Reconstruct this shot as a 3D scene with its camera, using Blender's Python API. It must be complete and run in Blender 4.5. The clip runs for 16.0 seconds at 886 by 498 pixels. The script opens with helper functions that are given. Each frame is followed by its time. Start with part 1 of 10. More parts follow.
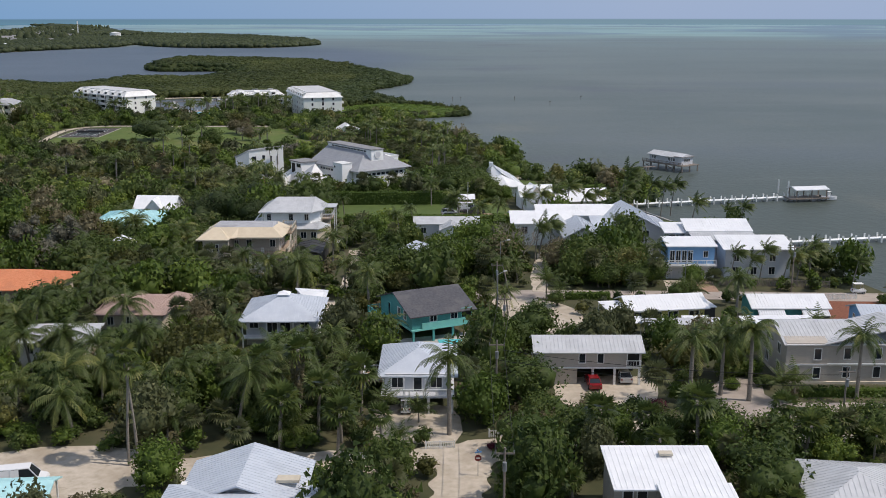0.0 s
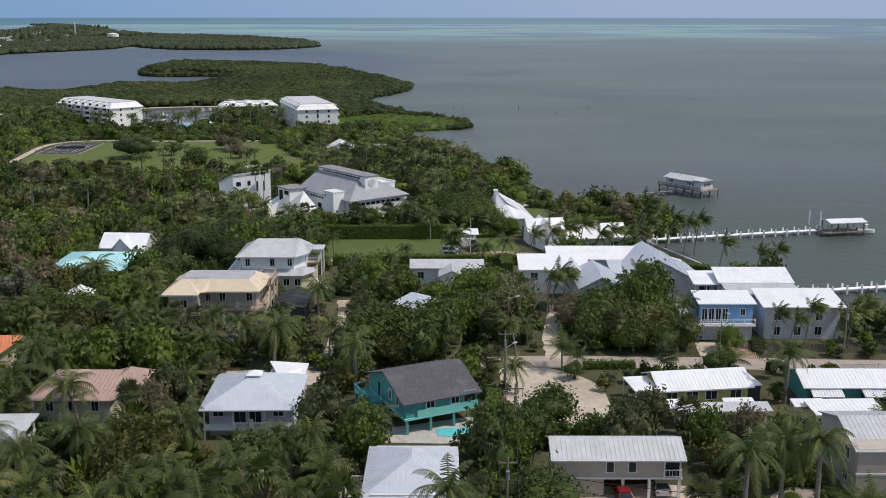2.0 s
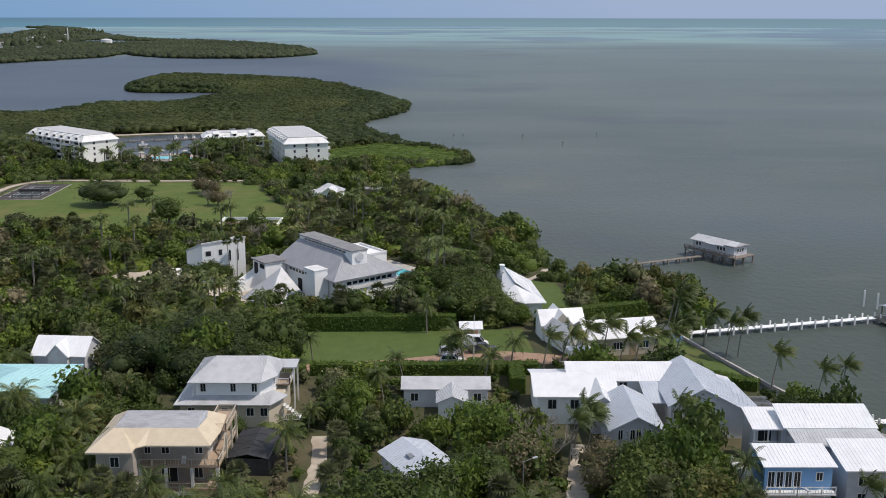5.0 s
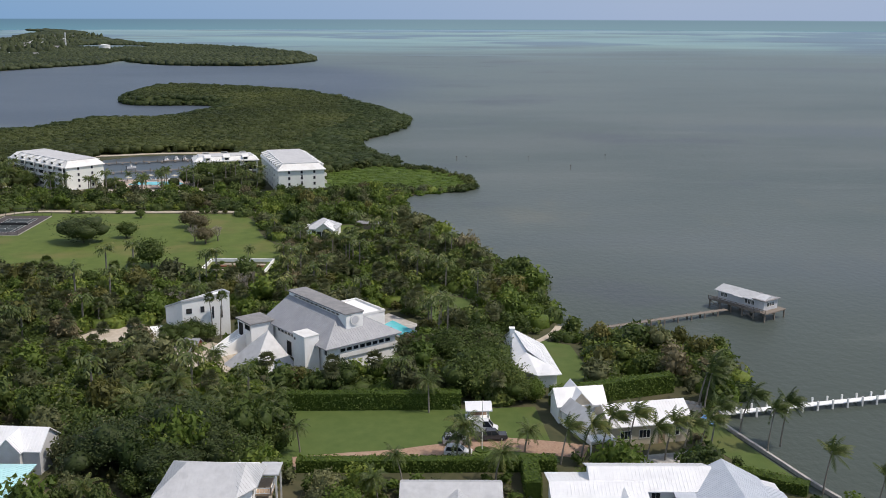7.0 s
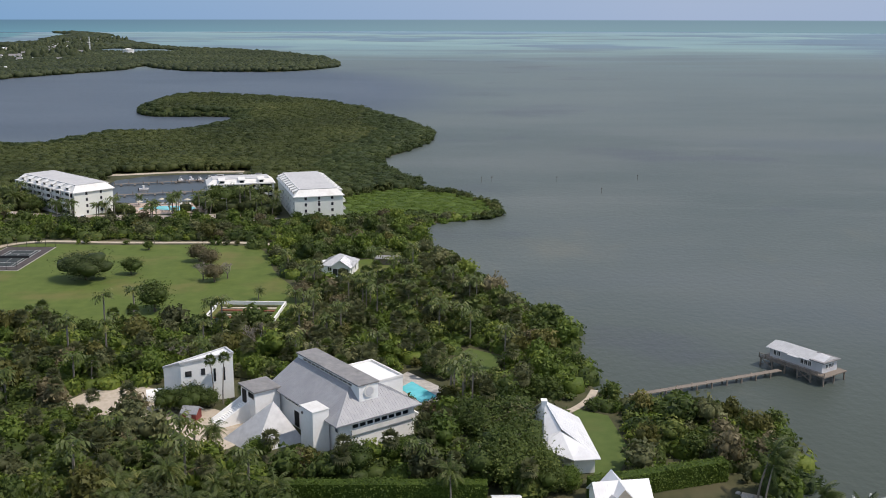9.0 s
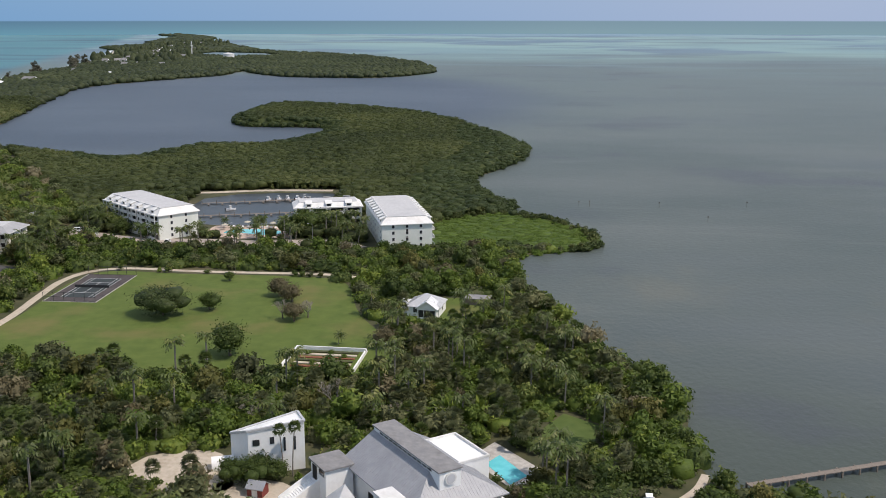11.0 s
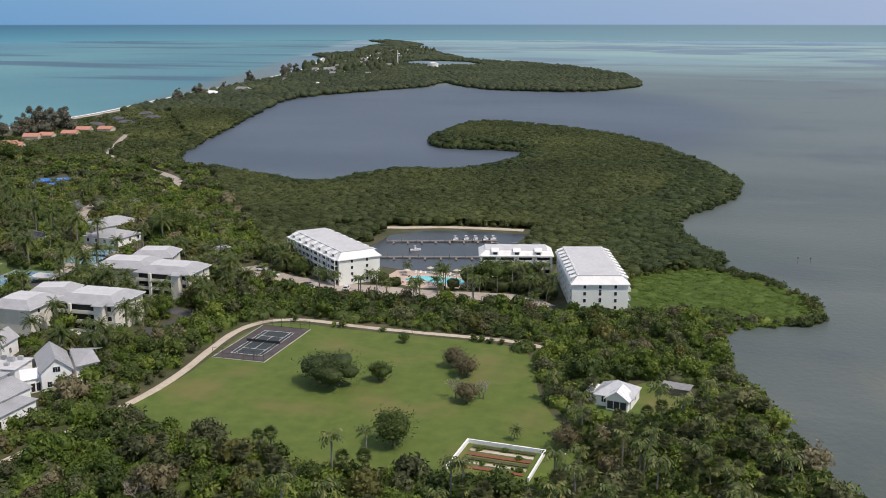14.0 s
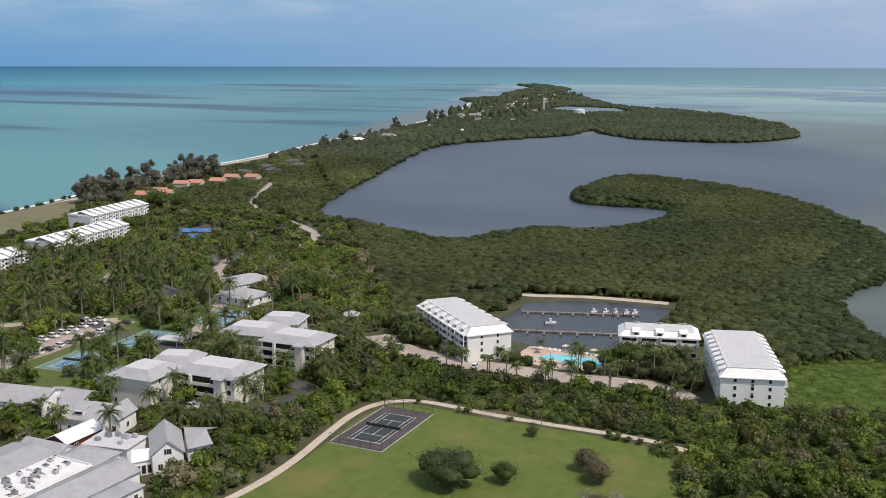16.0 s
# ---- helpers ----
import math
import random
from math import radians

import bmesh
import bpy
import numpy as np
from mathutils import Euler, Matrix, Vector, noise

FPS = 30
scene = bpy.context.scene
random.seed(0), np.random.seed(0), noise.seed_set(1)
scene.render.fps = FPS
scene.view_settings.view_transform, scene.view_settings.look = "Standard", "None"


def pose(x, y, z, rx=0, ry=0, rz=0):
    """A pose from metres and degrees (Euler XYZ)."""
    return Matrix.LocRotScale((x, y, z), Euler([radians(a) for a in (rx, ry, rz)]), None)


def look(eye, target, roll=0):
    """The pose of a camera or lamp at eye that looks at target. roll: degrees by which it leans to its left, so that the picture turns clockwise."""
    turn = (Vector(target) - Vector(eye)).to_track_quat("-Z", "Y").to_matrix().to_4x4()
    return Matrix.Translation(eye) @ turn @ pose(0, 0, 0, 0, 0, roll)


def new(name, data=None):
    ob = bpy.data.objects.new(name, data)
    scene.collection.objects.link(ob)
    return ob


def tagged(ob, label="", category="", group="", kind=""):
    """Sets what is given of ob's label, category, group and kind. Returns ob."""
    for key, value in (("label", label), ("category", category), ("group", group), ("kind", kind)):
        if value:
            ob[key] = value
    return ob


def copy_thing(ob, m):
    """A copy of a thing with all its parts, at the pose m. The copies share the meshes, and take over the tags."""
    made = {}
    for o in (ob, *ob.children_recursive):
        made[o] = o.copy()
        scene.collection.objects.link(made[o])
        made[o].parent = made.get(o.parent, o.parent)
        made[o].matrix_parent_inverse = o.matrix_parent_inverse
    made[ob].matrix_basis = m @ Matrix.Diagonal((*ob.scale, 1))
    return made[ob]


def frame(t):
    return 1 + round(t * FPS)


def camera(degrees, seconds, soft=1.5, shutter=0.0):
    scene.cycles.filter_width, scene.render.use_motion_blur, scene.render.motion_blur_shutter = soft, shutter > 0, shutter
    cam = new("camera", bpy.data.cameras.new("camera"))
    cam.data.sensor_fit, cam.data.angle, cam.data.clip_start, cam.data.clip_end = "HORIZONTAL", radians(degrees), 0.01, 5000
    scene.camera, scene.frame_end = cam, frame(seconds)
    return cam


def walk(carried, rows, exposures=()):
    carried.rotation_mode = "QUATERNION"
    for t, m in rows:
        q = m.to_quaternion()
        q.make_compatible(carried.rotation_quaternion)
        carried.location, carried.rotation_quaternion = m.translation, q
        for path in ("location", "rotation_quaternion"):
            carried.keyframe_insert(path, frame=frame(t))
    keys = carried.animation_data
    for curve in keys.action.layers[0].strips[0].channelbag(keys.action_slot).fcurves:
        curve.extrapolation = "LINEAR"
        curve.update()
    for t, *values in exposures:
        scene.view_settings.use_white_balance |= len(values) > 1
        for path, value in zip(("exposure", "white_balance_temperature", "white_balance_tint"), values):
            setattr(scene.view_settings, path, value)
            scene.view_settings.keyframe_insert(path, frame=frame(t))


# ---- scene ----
cam = camera(48.0, 16.0, 0.9)
# seconds, eye (metres), turns (degrees)
PATH = [
    (0.0, 0.0, -0.0, 49.69, 76.713, -0.004, -0.022),
    (0.5, 0.12, 6.17, 50.11, 76.671, 0.021, 0.021),
    (1.0, 0.24, 12.44, 50.84, 76.632, 0.07, 0.03),
    (1.5, 0.3, 18.86, 52.05, 76.633, -0.001, 0.066),
    (2.0, 0.32, 25.38, 53.72, 76.656, -0.04, 0.075),
    (2.5, 0.34, 31.87, 55.62, 76.647, -0.045, 0.082),
    (3.0, 0.36, 38.31, 57.59, 76.63, -0.088, 0.074),
    (3.5, 0.36, 44.74, 59.53, 76.617, -0.102, 0.069),
    (4.0, 0.4, 51.16, 61.38, 76.597, -0.086, 0.044),
    (4.5, 0.44, 57.51, 63.1, 76.614, -0.104, 0.052),
    (5.0, 0.42, 63.79, 64.73, 76.661, -0.094, 0.043),
    (7.5, -0.31, 93.93, 73.72, 76.753, -0.207, 0.177),
    (8.0, -0.32, 99.82, 75.37, 76.745, -0.147, 0.455),
    (8.5, -0.35, 105.7, 77.02, 76.753, -0.106, 0.817),
    (11.0, -1.49, 134.25, 85.26, 76.817, -0.006, 6.981),
    (11.5, -1.92, 139.87, 87.07, 76.805, -0.017, 8.592),
    (12.0, -2.42, 145.51, 88.95, 76.804, -0.07, 10.265),
    (12.5, -3.05, 151.19, 90.91, 76.797, 0.005, 12.102),
    (13.0, -3.86, 156.86, 92.92, 76.804, -0.01, 14.134),
    (13.5, -4.83, 162.5, 94.91, 76.821, 0.068, 16.303),
    (14.0, -5.98, 168.1, 96.9, 77.028, -0.002, 18.545),
    (14.5, -7.26, 173.69, 98.86, 77.552, -0.043, 20.773),
    (15.0, -8.63, 179.26, 100.77, 78.234, -0.135, 23.136),
    (15.5, -10.07, 184.81, 102.65, 78.905, -0.16, 25.26),
    (16.0, -11.53, 190.33, 104.5, 79.364, -0.125, 26.933),
]
walk(cam, [(row[0], pose(*row[1:])) for row in PATH], [(0.0, -0.14, 6950, 15), (5.0, -0.12, 7000, 15), (7.5, -0.05, 7150, 15), (12.5, -0.01, 7200, 16), (16.0, 0.04, 7300, 17)])

# ---- daylight ----
SUN_ELEV, SUN_AZ = 57.0, -11.0          # degrees; azimuth counted from +x towards +y
world = bpy.data.worlds.new("world")
scene.world = world
world.use_nodes = True
wn, wl = world.node_tree.nodes, world.node_tree.links
wn.clear()
sky = wn.new("ShaderNodeTexSky")
sky.sky_type, sky.sun_disc = "NISHITA", False
sky.sun_elevation, sky.sun_rotation = radians(SUN_ELEV), radians(90 - SUN_AZ)
sky.altitude, sky.air_density, sky.dust_density, sky.ozone_density = 0, 1.0, 0.0, 1.0
sky_bg = wn.new("ShaderNodeBackground")
sky_bg.inputs[1].default_value = 0.15
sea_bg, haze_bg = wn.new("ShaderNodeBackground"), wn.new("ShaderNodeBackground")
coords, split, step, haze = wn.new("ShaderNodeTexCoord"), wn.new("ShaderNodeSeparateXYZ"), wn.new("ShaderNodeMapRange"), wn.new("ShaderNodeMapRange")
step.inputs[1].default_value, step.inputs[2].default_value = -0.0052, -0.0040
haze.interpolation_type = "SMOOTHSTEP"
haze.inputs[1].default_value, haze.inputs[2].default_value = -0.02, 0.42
blend, blend2, sky_out = wn.new("ShaderNodeMixShader"), wn.new("ShaderNodeMixShader"), wn.new("ShaderNodeOutputWorld")


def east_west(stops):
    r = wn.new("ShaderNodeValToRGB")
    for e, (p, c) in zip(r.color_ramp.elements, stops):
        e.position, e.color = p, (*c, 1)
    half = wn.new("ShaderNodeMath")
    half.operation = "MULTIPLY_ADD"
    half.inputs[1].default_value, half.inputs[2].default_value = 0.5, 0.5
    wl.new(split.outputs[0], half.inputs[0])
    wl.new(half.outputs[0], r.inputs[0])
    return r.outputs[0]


wl.new(coords.outputs["Generated"], split.inputs[0])
wl.new(split.outputs[2], step.inputs[0])
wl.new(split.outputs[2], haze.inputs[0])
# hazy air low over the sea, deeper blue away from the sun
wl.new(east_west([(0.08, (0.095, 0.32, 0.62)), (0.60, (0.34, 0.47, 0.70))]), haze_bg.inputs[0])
# the sea on to the horizon, deeper in colour farther out
reach, sea_mix = wn.new("ShaderNodeMapRange"), wn.new("ShaderNodeMix")
reach.inputs[1].default_value, reach.inputs[2].default_value = -0.024, -0.005
sea_mix.data_type = "RGBA"
wl.new(split.outputs[2], reach.inputs[0])
wl.new(reach.outputs[0], sea_mix.inputs[0])
wl.new(east_west([(0.08, (0.085, 0.36, 0.52)), (0.50, (0.22, 0.38, 0.46))]), sea_mix.inputs[6])
wl.new(east_west([(0.08, (0.035, 0.16, 0.31)), (0.50, (0.19, 0.32, 0.42))]), sea_mix.inputs[7])
wl.new(sea_mix.outputs[2], sea_bg.inputs[0])
tint = wn.new("ShaderNodeMix")
tint.data_type, tint.blend_type = "RGBA", "MULTIPLY"
tint.inputs[0].default_value, tint.inputs[7].default_value = 1.0, (0.88, 0.98, 1.0, 1)
wl.new(sky.outputs[0], tint.inputs[6])
wl.new(tint.outputs[2], sky_bg.inputs[0])
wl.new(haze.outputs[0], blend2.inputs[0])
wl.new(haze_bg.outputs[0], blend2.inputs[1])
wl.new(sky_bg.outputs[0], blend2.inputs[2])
# broken high cloud, thinner towards the horizon
stretch, veil, lift, cloud_bg, blend3 = wn.new("ShaderNodeMapping"), wn.new("ShaderNodeTexNoise"), wn.new("ShaderNodeMapRange"), wn.new("ShaderNodeBackground"), wn.new("ShaderNodeMixShader")
stretch.inputs["Scale"].default_value = (5, 5, 26)
veil.inputs["Scale"].default_value, veil.inputs["Detail"].default_value, veil.inputs["Roughness"].default_value = 1.0, 6, 0.6
lift.interpolation_type = "SMOOTHSTEP"
lift.inputs[1].default_value, lift.inputs[2].default_value, lift.inputs[4].default_value = 0.42, 0.68, 0.95
height, cover = wn.new("ShaderNodeMapRange"), wn.new("ShaderNodeMath")
height.inputs[1].default_value, height.inputs[2].default_value = 0.015, 0.22
cover.operation = "MULTIPLY"
cloud_bg.inputs[0].default_value = (0.86, 0.90, 0.97, 1)
wl.new(coords.outputs["Generated"], stretch.inputs[0])
wl.new(stretch.outputs[0], veil.inputs["Vector"])
wl.new(veil.outputs[0], lift.inputs[0])
wl.new(split.outputs[2], height.inputs[0])
wl.new(lift.outputs[0], cover.inputs[0])
wl.new(height.outputs[0], cover.inputs[1])
wl.new(cover.outputs[0], blend3.inputs[0])
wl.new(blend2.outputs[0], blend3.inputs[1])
wl.new(cloud_bg.outputs[0], blend3.inputs[2])
wl.new(step.outputs[0], blend.inputs[0])
wl.new(sea_bg.outputs[0], blend.inputs[1])
wl.new(blend3.outputs[0], blend.inputs[2])
wl.new(blend.outputs[0], sky_out.inputs[0])

sun_data = bpy.data.lights.new("sun", "SUN")
sun_data.energy, sun_data.angle, sun_data.color = 3.2, radians(0.6), (1.0, 0.96, 0.90)
sun = new("sun", sun_data)
_a, _e = radians(SUN_AZ), radians(SUN_ELEV)
sun.matrix_world = look((math.cos(_a) * math.cos(_e) * 500, math.sin(_a) * math.cos(_e) * 500 + 200, math.sin(_e) * 500), (0, 200, 0))

# ---- materials ----
def nodes_of(name):
    m = bpy.data.materials.new(name)
    m.use_nodes = True
    n, l = m.node_tree.nodes, m.node_tree.links
    return m, n, l, n["Principled BSDF"]


def ramp(n, stops):
    r = n.new("ShaderNodeValToRGB")
    while len(r.color_ramp.elements) < len(stops):
        r.color_ramp.elements.new(0.5)
    for e, (p, c) in zip(r.color_ramp.elements, stops):
        e.position, e.color = p, (*c, 1)
    return r


def noise_of(n, l, scale, detail=4.0, rough=0.6, stretch=(1, 1, 1)):
    c, mp, t = n.new("ShaderNodeTexCoord"), n.new("ShaderNodeMapping"), n.new("ShaderNodeTexNoise")
    mp.inputs["Scale"].default_value = stretch
    t.inputs["Scale"].default_value, t.inputs["Detail"].default_value, t.inputs["Roughness"].default_value = scale, detail, rough
    l.new(c.outputs["Object"], mp.inputs[0])
    l.new(mp.outputs[0], t.inputs["Vector"])
    return t


def mix(n, l, a, b, fac, mode="MIX"):
    x = n.new("ShaderNodeMix")
    x.data_type, x.blend_type = "RGBA", mode
    for sock, v in ((x.inputs[6], a), (x.inputs[7], b), (x.inputs[0], fac)):
        if isinstance(v, (tuple, float, int)):
            sock.default_value = (*v, 1) if isinstance(v, tuple) else v
        else:
            l.new(v, sock)
    return x.outputs[2]


def surface(name, a, b, scale=2.0, rough=0.7, metal=0.0, bump=0.0, fine=18.0, stain=None, stain_scale=0.35, stretch=(1, 1, 1)):
    """Two-scale surface: base colours a..b by a fine noise, a broad stain over it, and a little relief."""
    m, n, l, p = nodes_of(name)
    t1 = noise_of(n, l, scale, 5, 0.6, stretch)
    r1 = ramp(n, [(0.32, a), (0.68, b)])
    l.new(t1.outputs[0], r1.inputs[0])
    col = r1.outputs[0]
    if stain:
        t2 = noise_of(n, l, stain_scale, 3, 0.55)
        r2 = ramp(n, [(0.52, (0, 0, 0)), (0.72, (0.75, 0.75, 0.75))])
        l.new(t2.outputs[0], r2.inputs[0])
        col = mix(n, l, col, stain, r2.outputs[0])
    l.new(col, p.inputs["Base Color"])
    p.inputs["Roughness"].default_value, p.inputs["Metallic"].default_value = rough, metal
    if bump:
        t3, bp = noise_of(n, l, fine, 3, 0.6), n.new("ShaderNodeBump")
        bp.inputs["Strength"].default_value, bp.inputs["Distance"].default_value = bump, 0.05
        l.new(t3.outputs[0], bp.inputs["Height"])
        l.new(bp.outputs[0], p.inputs["Normal"])
    return m


def leaf(name, dark, mid, light, rough=0.6, patch=0.03, grain=1.3, mottle=1.1, sway=0.9):
    """Foliage: colour by the tone of each leaf clump and a broad drift over the place, with a little light let through."""
    m, n, l, p = nodes_of(name)
    at = n.new("ShaderNodeAttribute")
    at.attribute_name = "tone"
    geo = n.new("ShaderNodeNewGeometry")
    big = n.new("ShaderNodeTexNoise")
    big.inputs["Scale"].default_value, big.inputs["Detail"].default_value = patch, 3
    l.new(geo.outputs["Position"], big.inputs["Vector"])
    info = n.new("ShaderNodeObjectInfo")
    small = n.new("ShaderNodeTexNoise")
    small.inputs["Scale"].default_value, small.inputs["Detail"].default_value, small.inputs["Roughness"].default_value = grain, 4, 0.65
    l.new(geo.outputs["Position"], small.inputs["Vector"])
    add3 = n.new("ShaderNodeMath")
    add3.operation = "MULTIPLY_ADD"
    l.new(small.outputs[0], add3.inputs[0])
    add3.inputs[1].default_value, add3.inputs[2].default_value = mottle, -mottle / 2 - (sway - 0.9) / 2
    add, add2 = n.new("ShaderNodeMath"), n.new("ShaderNodeMath")
    add.operation, add2.operation = "MULTIPLY_ADD", "MULTIPLY_ADD"
    l.new(big.outputs[0], add.inputs[0])
    add.inputs[1].default_value = sway
    l.new(at.outputs["Fac"], add.inputs[2])
    l.new(info.outputs["Random"], add2.inputs[0])
    add2.inputs[1].default_value = 0.25
    l.new(add.outputs[0], add2.inputs[2])
    r = ramp(n, [(0.30, dark), (0.78, mid), (1.0, light)])
    sc = n.new("ShaderNodeMath")
    sc.operation = "MULTIPLY"
    sc.inputs[1].default_value = 0.62
    sum_ = n.new("ShaderNodeMath")
    sum_.operation = "ADD"
    l.new(add2.outputs[0], sum_.inputs[0])
    l.new(add3.outputs[0], sum_.inputs[1])
    l.new(sum_.outputs[0], sc.inputs[0])
    l.new(sc.outputs[0], r.inputs[0])
    l.new(r.outputs[0], p.inputs["Base Color"])
    p.inputs["Roughness"].default_value = rough
    p.inputs["Specular IOR Level"].default_value = 0.3
    bp = n.new("ShaderNodeBump")
    bp.inputs["Strength"].default_value, bp.inputs["Distance"].default_value = 0.6, 0.25
    l.new(small.outputs[0], bp.inputs["Height"])
    l.new(bp.outputs[0], p.inputs["Normal"])
    tr, ms = n.new("ShaderNodeBsdfTranslucent"), n.new("ShaderNodeMixShader")
    l.new(r.outputs[0], tr.inputs[0])
    ms.inputs[0].default_value = 0.36
    out = n["Material Output"]
    l.new(p.outputs[0], ms.inputs[1])
    l.new(tr.outputs[0], ms.inputs[2])
    l.new(ms.outputs[0], out.inputs[0])
    return m


def sea_material():
    """Shoal water: grey-green turbid bay, slate lagoon, pale turquoise shoals far out, blue-green gulf; grass beds,
    painted cloud shadows and ripples.
    """
    m, n, l, p = nodes_of("sea_water")
    geo, sep = n.new("ShaderNodeNewGeometry"), n.new("ShaderNodeSeparateXYZ")
    l.new(geo.outputs["Position"], sep.inputs[0])

    def math_(op, a, b=0.0, c=0.0):
        x = n.new("ShaderNodeMath")
        x.operation = op
        for s, v in zip(x.inputs, (a, b, c)):
            if isinstance(v, (int, float)):
                s.default_value = v
            else:
                l.new(v, s)
        return x.outputs[0]

    def step_(v, lo, hi):
        x = n.new("ShaderNodeMapRange")
        x.interpolation_type = "SMOOTHSTEP"
        x.inputs[1].default_value, x.inputs[2].default_value = min(lo, hi), max(lo, hi)
        if lo > hi:
            x.inputs[3].default_value, x.inputs[4].default_value = 1.0, 0.0
        l.new(v, x.inputs[0])
        return x.outputs[0]

    def world_noise(scale, stretch, detail=4, rough=0.55, turn=0.0):
        mp, t = n.new("ShaderNodeMapping"), n.new("ShaderNodeTexNoise")
        mp.inputs["Scale"].default_value = stretch
        mp.inputs["Rotation"].default_value[2] = radians(turn)
        l.new(geo.outputs["Position"], mp.inputs[0])
        l.new(mp.outputs[0], t.inputs["Vector"])
        t.inputs["Scale"].default_value, t.inputs["Detail"].default_value, t.inputs["Roughness"].default_value = scale, detail, rough
        return t.outputs[0]

    wob = math_("MULTIPLY", math_("SUBTRACT", world_noise(0.0016, (1, 1, 1)), 0.5), 900)
    north = math_("ADD", sep.outputs[1], wob)
    # bay: turbid near, shoals far
    near = mix(n, l, (0.053, 0.070, 0.064), (0.090, 0.104, 0.096), step_(world_noise(0.0045, (0.8, 1.6, 1), 6, 0.6), 0.3, 0.7))
    near = mix(n, l, near, (0.050, 0.062, 0.052), step_(math_("ADD", sep.outputs[1], math_("MULTIPLY", wob, 0.3)), 440, 240))
    sandy = step_(world_noise(0.011, (1.3, 0.8, 1), 6, 0.62, 30), 0.54, 0.70)
    near = mix(n, l, near, (0.118, 0.118, 0.088), math_("MULTIPLY", math_("MULTIPLY", sandy, 0.55), step_(sep.outputs[1], 700, 380)))
    streaks = step_(world_noise(0.02, (0.35, 2.2, 1), 5, 0.65, 62), 0.56, 0.66)
    near = mix(n, l, near, (0.115, 0.128, 0.115), math_("MULTIPLY", streaks, 0.30))
    near = mix(n, l, near, (0.088, 0.118, 0.114), math_("MULTIPLY", step_(north, 560, 1500), 0.75))
    grass = step_(world_noise(0.0075, (0.9, 1.1, 1), 5, 0.6), 0.55, 0.66)
    near = mix(n, l, near, (0.050, 0.056, 0.068), math_("MULTIPLY", math_("MULTIPLY", grass, 0.6), step_(math_("ABSOLUTE", math_("ADD", sep.outputs[0], -40)), 260, 90)))
    shoal = mix(n, l, (0.12, 0.205, 0.225), (0.175, 0.28, 0.265), step_(world_noise(0.0014, (0.6, 0.8, 1), 5, 0.55), 0.32, 0.62))
    beds = step_(world_noise(0.0019, (0.6, 0.55, 1), 5, 0.55), 0.49, 0.56)
    shoal = mix(n, l, shoal, (0.085, 0.14, 0.185), math_("MULTIPLY", beds, 0.9))
    fringe = math_("ADD", north, math_("MULTIPLY", math_("SUBTRACT", world_noise(0.004, (0.3, 1.2, 1), 5, 0.6), 0.5), 1500))
    bay = mix(n, l, near, shoal, step_(fringe, 1600, 2900))
    deep = step_(north, 4200, 5200)
    bay = mix(n, l, bay, (0.12, 0.21, 0.31), math_("MULTIPLY", deep, 0.6))
    # cloud shadows on the bay, painted as darker water
    patches = step_(world_noise(0.0030, (0.4, 1.3, 1), 4), 0.52, 0.66)
    bay = mix(n, l, bay, (0.062, 0.078, 0.088), math_("MULTIPLY", patches, 0.55))
    # lagoon behind the mangrove
    dx, dy = math_("DIVIDE", math_("ADD", sep.outputs[0], 360), 330), math_("DIVIDE", math_("SUBTRACT", sep.outputs[1], 1150), 480)
    ring = math_("ADD", math_("MULTIPLY", dx, dx), math_("MULTIPLY", dy, dy))
    lagoon = mix(n, l, (0.043, 0.058, 0.078), (0.060, 0.078, 0.100), step_(world_noise(0.004, (0.6, 1.4, 1), 5, 0.6), 0.35, 0.65))
    bay = mix(n, l, lagoon, bay, step_(ring, 0.6, 1.35))
    # gulf to the west
    surf = mix(n, l, (0.038, 0.138, 0.165), (0.070, 0.195, 0.205), step_(world_noise(0.0018, (0.7, 0.5, 1)), 0.35, 0.65))
    # long dark cloud shadows over the gulf, put into the water colour
    gulf_cloud_shade = step_(world_noise(0.0021, (0.22, 1.0, 1), 5, 0.5, -24), 0.50, 0.555)
    gulf = surf
    west = math_("ADD", sep.outputs[0], math_("MULTIPLY", sep.outputs[1], 0.36))
    off = step_(math_("MULTIPLY", west, -1.0), 700, 2600)
    gulf = mix(n, l, gulf, (0.020, 0.11, 0.20), math_("MULTIPLY", off, 0.75))
    gulf = mix(n, l, gulf, (0.022, 0.064, 0.098), math_("MULTIPLY", gulf_cloud_shade, 0.9))
    col = mix(n, l, gulf, bay, step_(west, -330, -270))
    col = mix(n, l, col, (1.3, 1.3, 1.3), 1.0, "MULTIPLY")
    l.new(col, p.inputs["Base Color"])
    p.inputs["Roughness"].default_value = 0.4
    p.inputs["Specular IOR Level"].default_value = 0.22
    p.inputs["IOR"].default_value = 1.333
    t = world_noise(0.55, (1, 0.7, 1), 4, 0.6)
    bp = n.new("ShaderNodeBump")
    bp.inputs["Strength"].default_value, bp.inputs["Distance"].default_value = 0.5, 0.35
    l.new(t, bp.inputs["Height"])
    l.new(bp.outputs[0], p.inputs["Normal"])
    return m


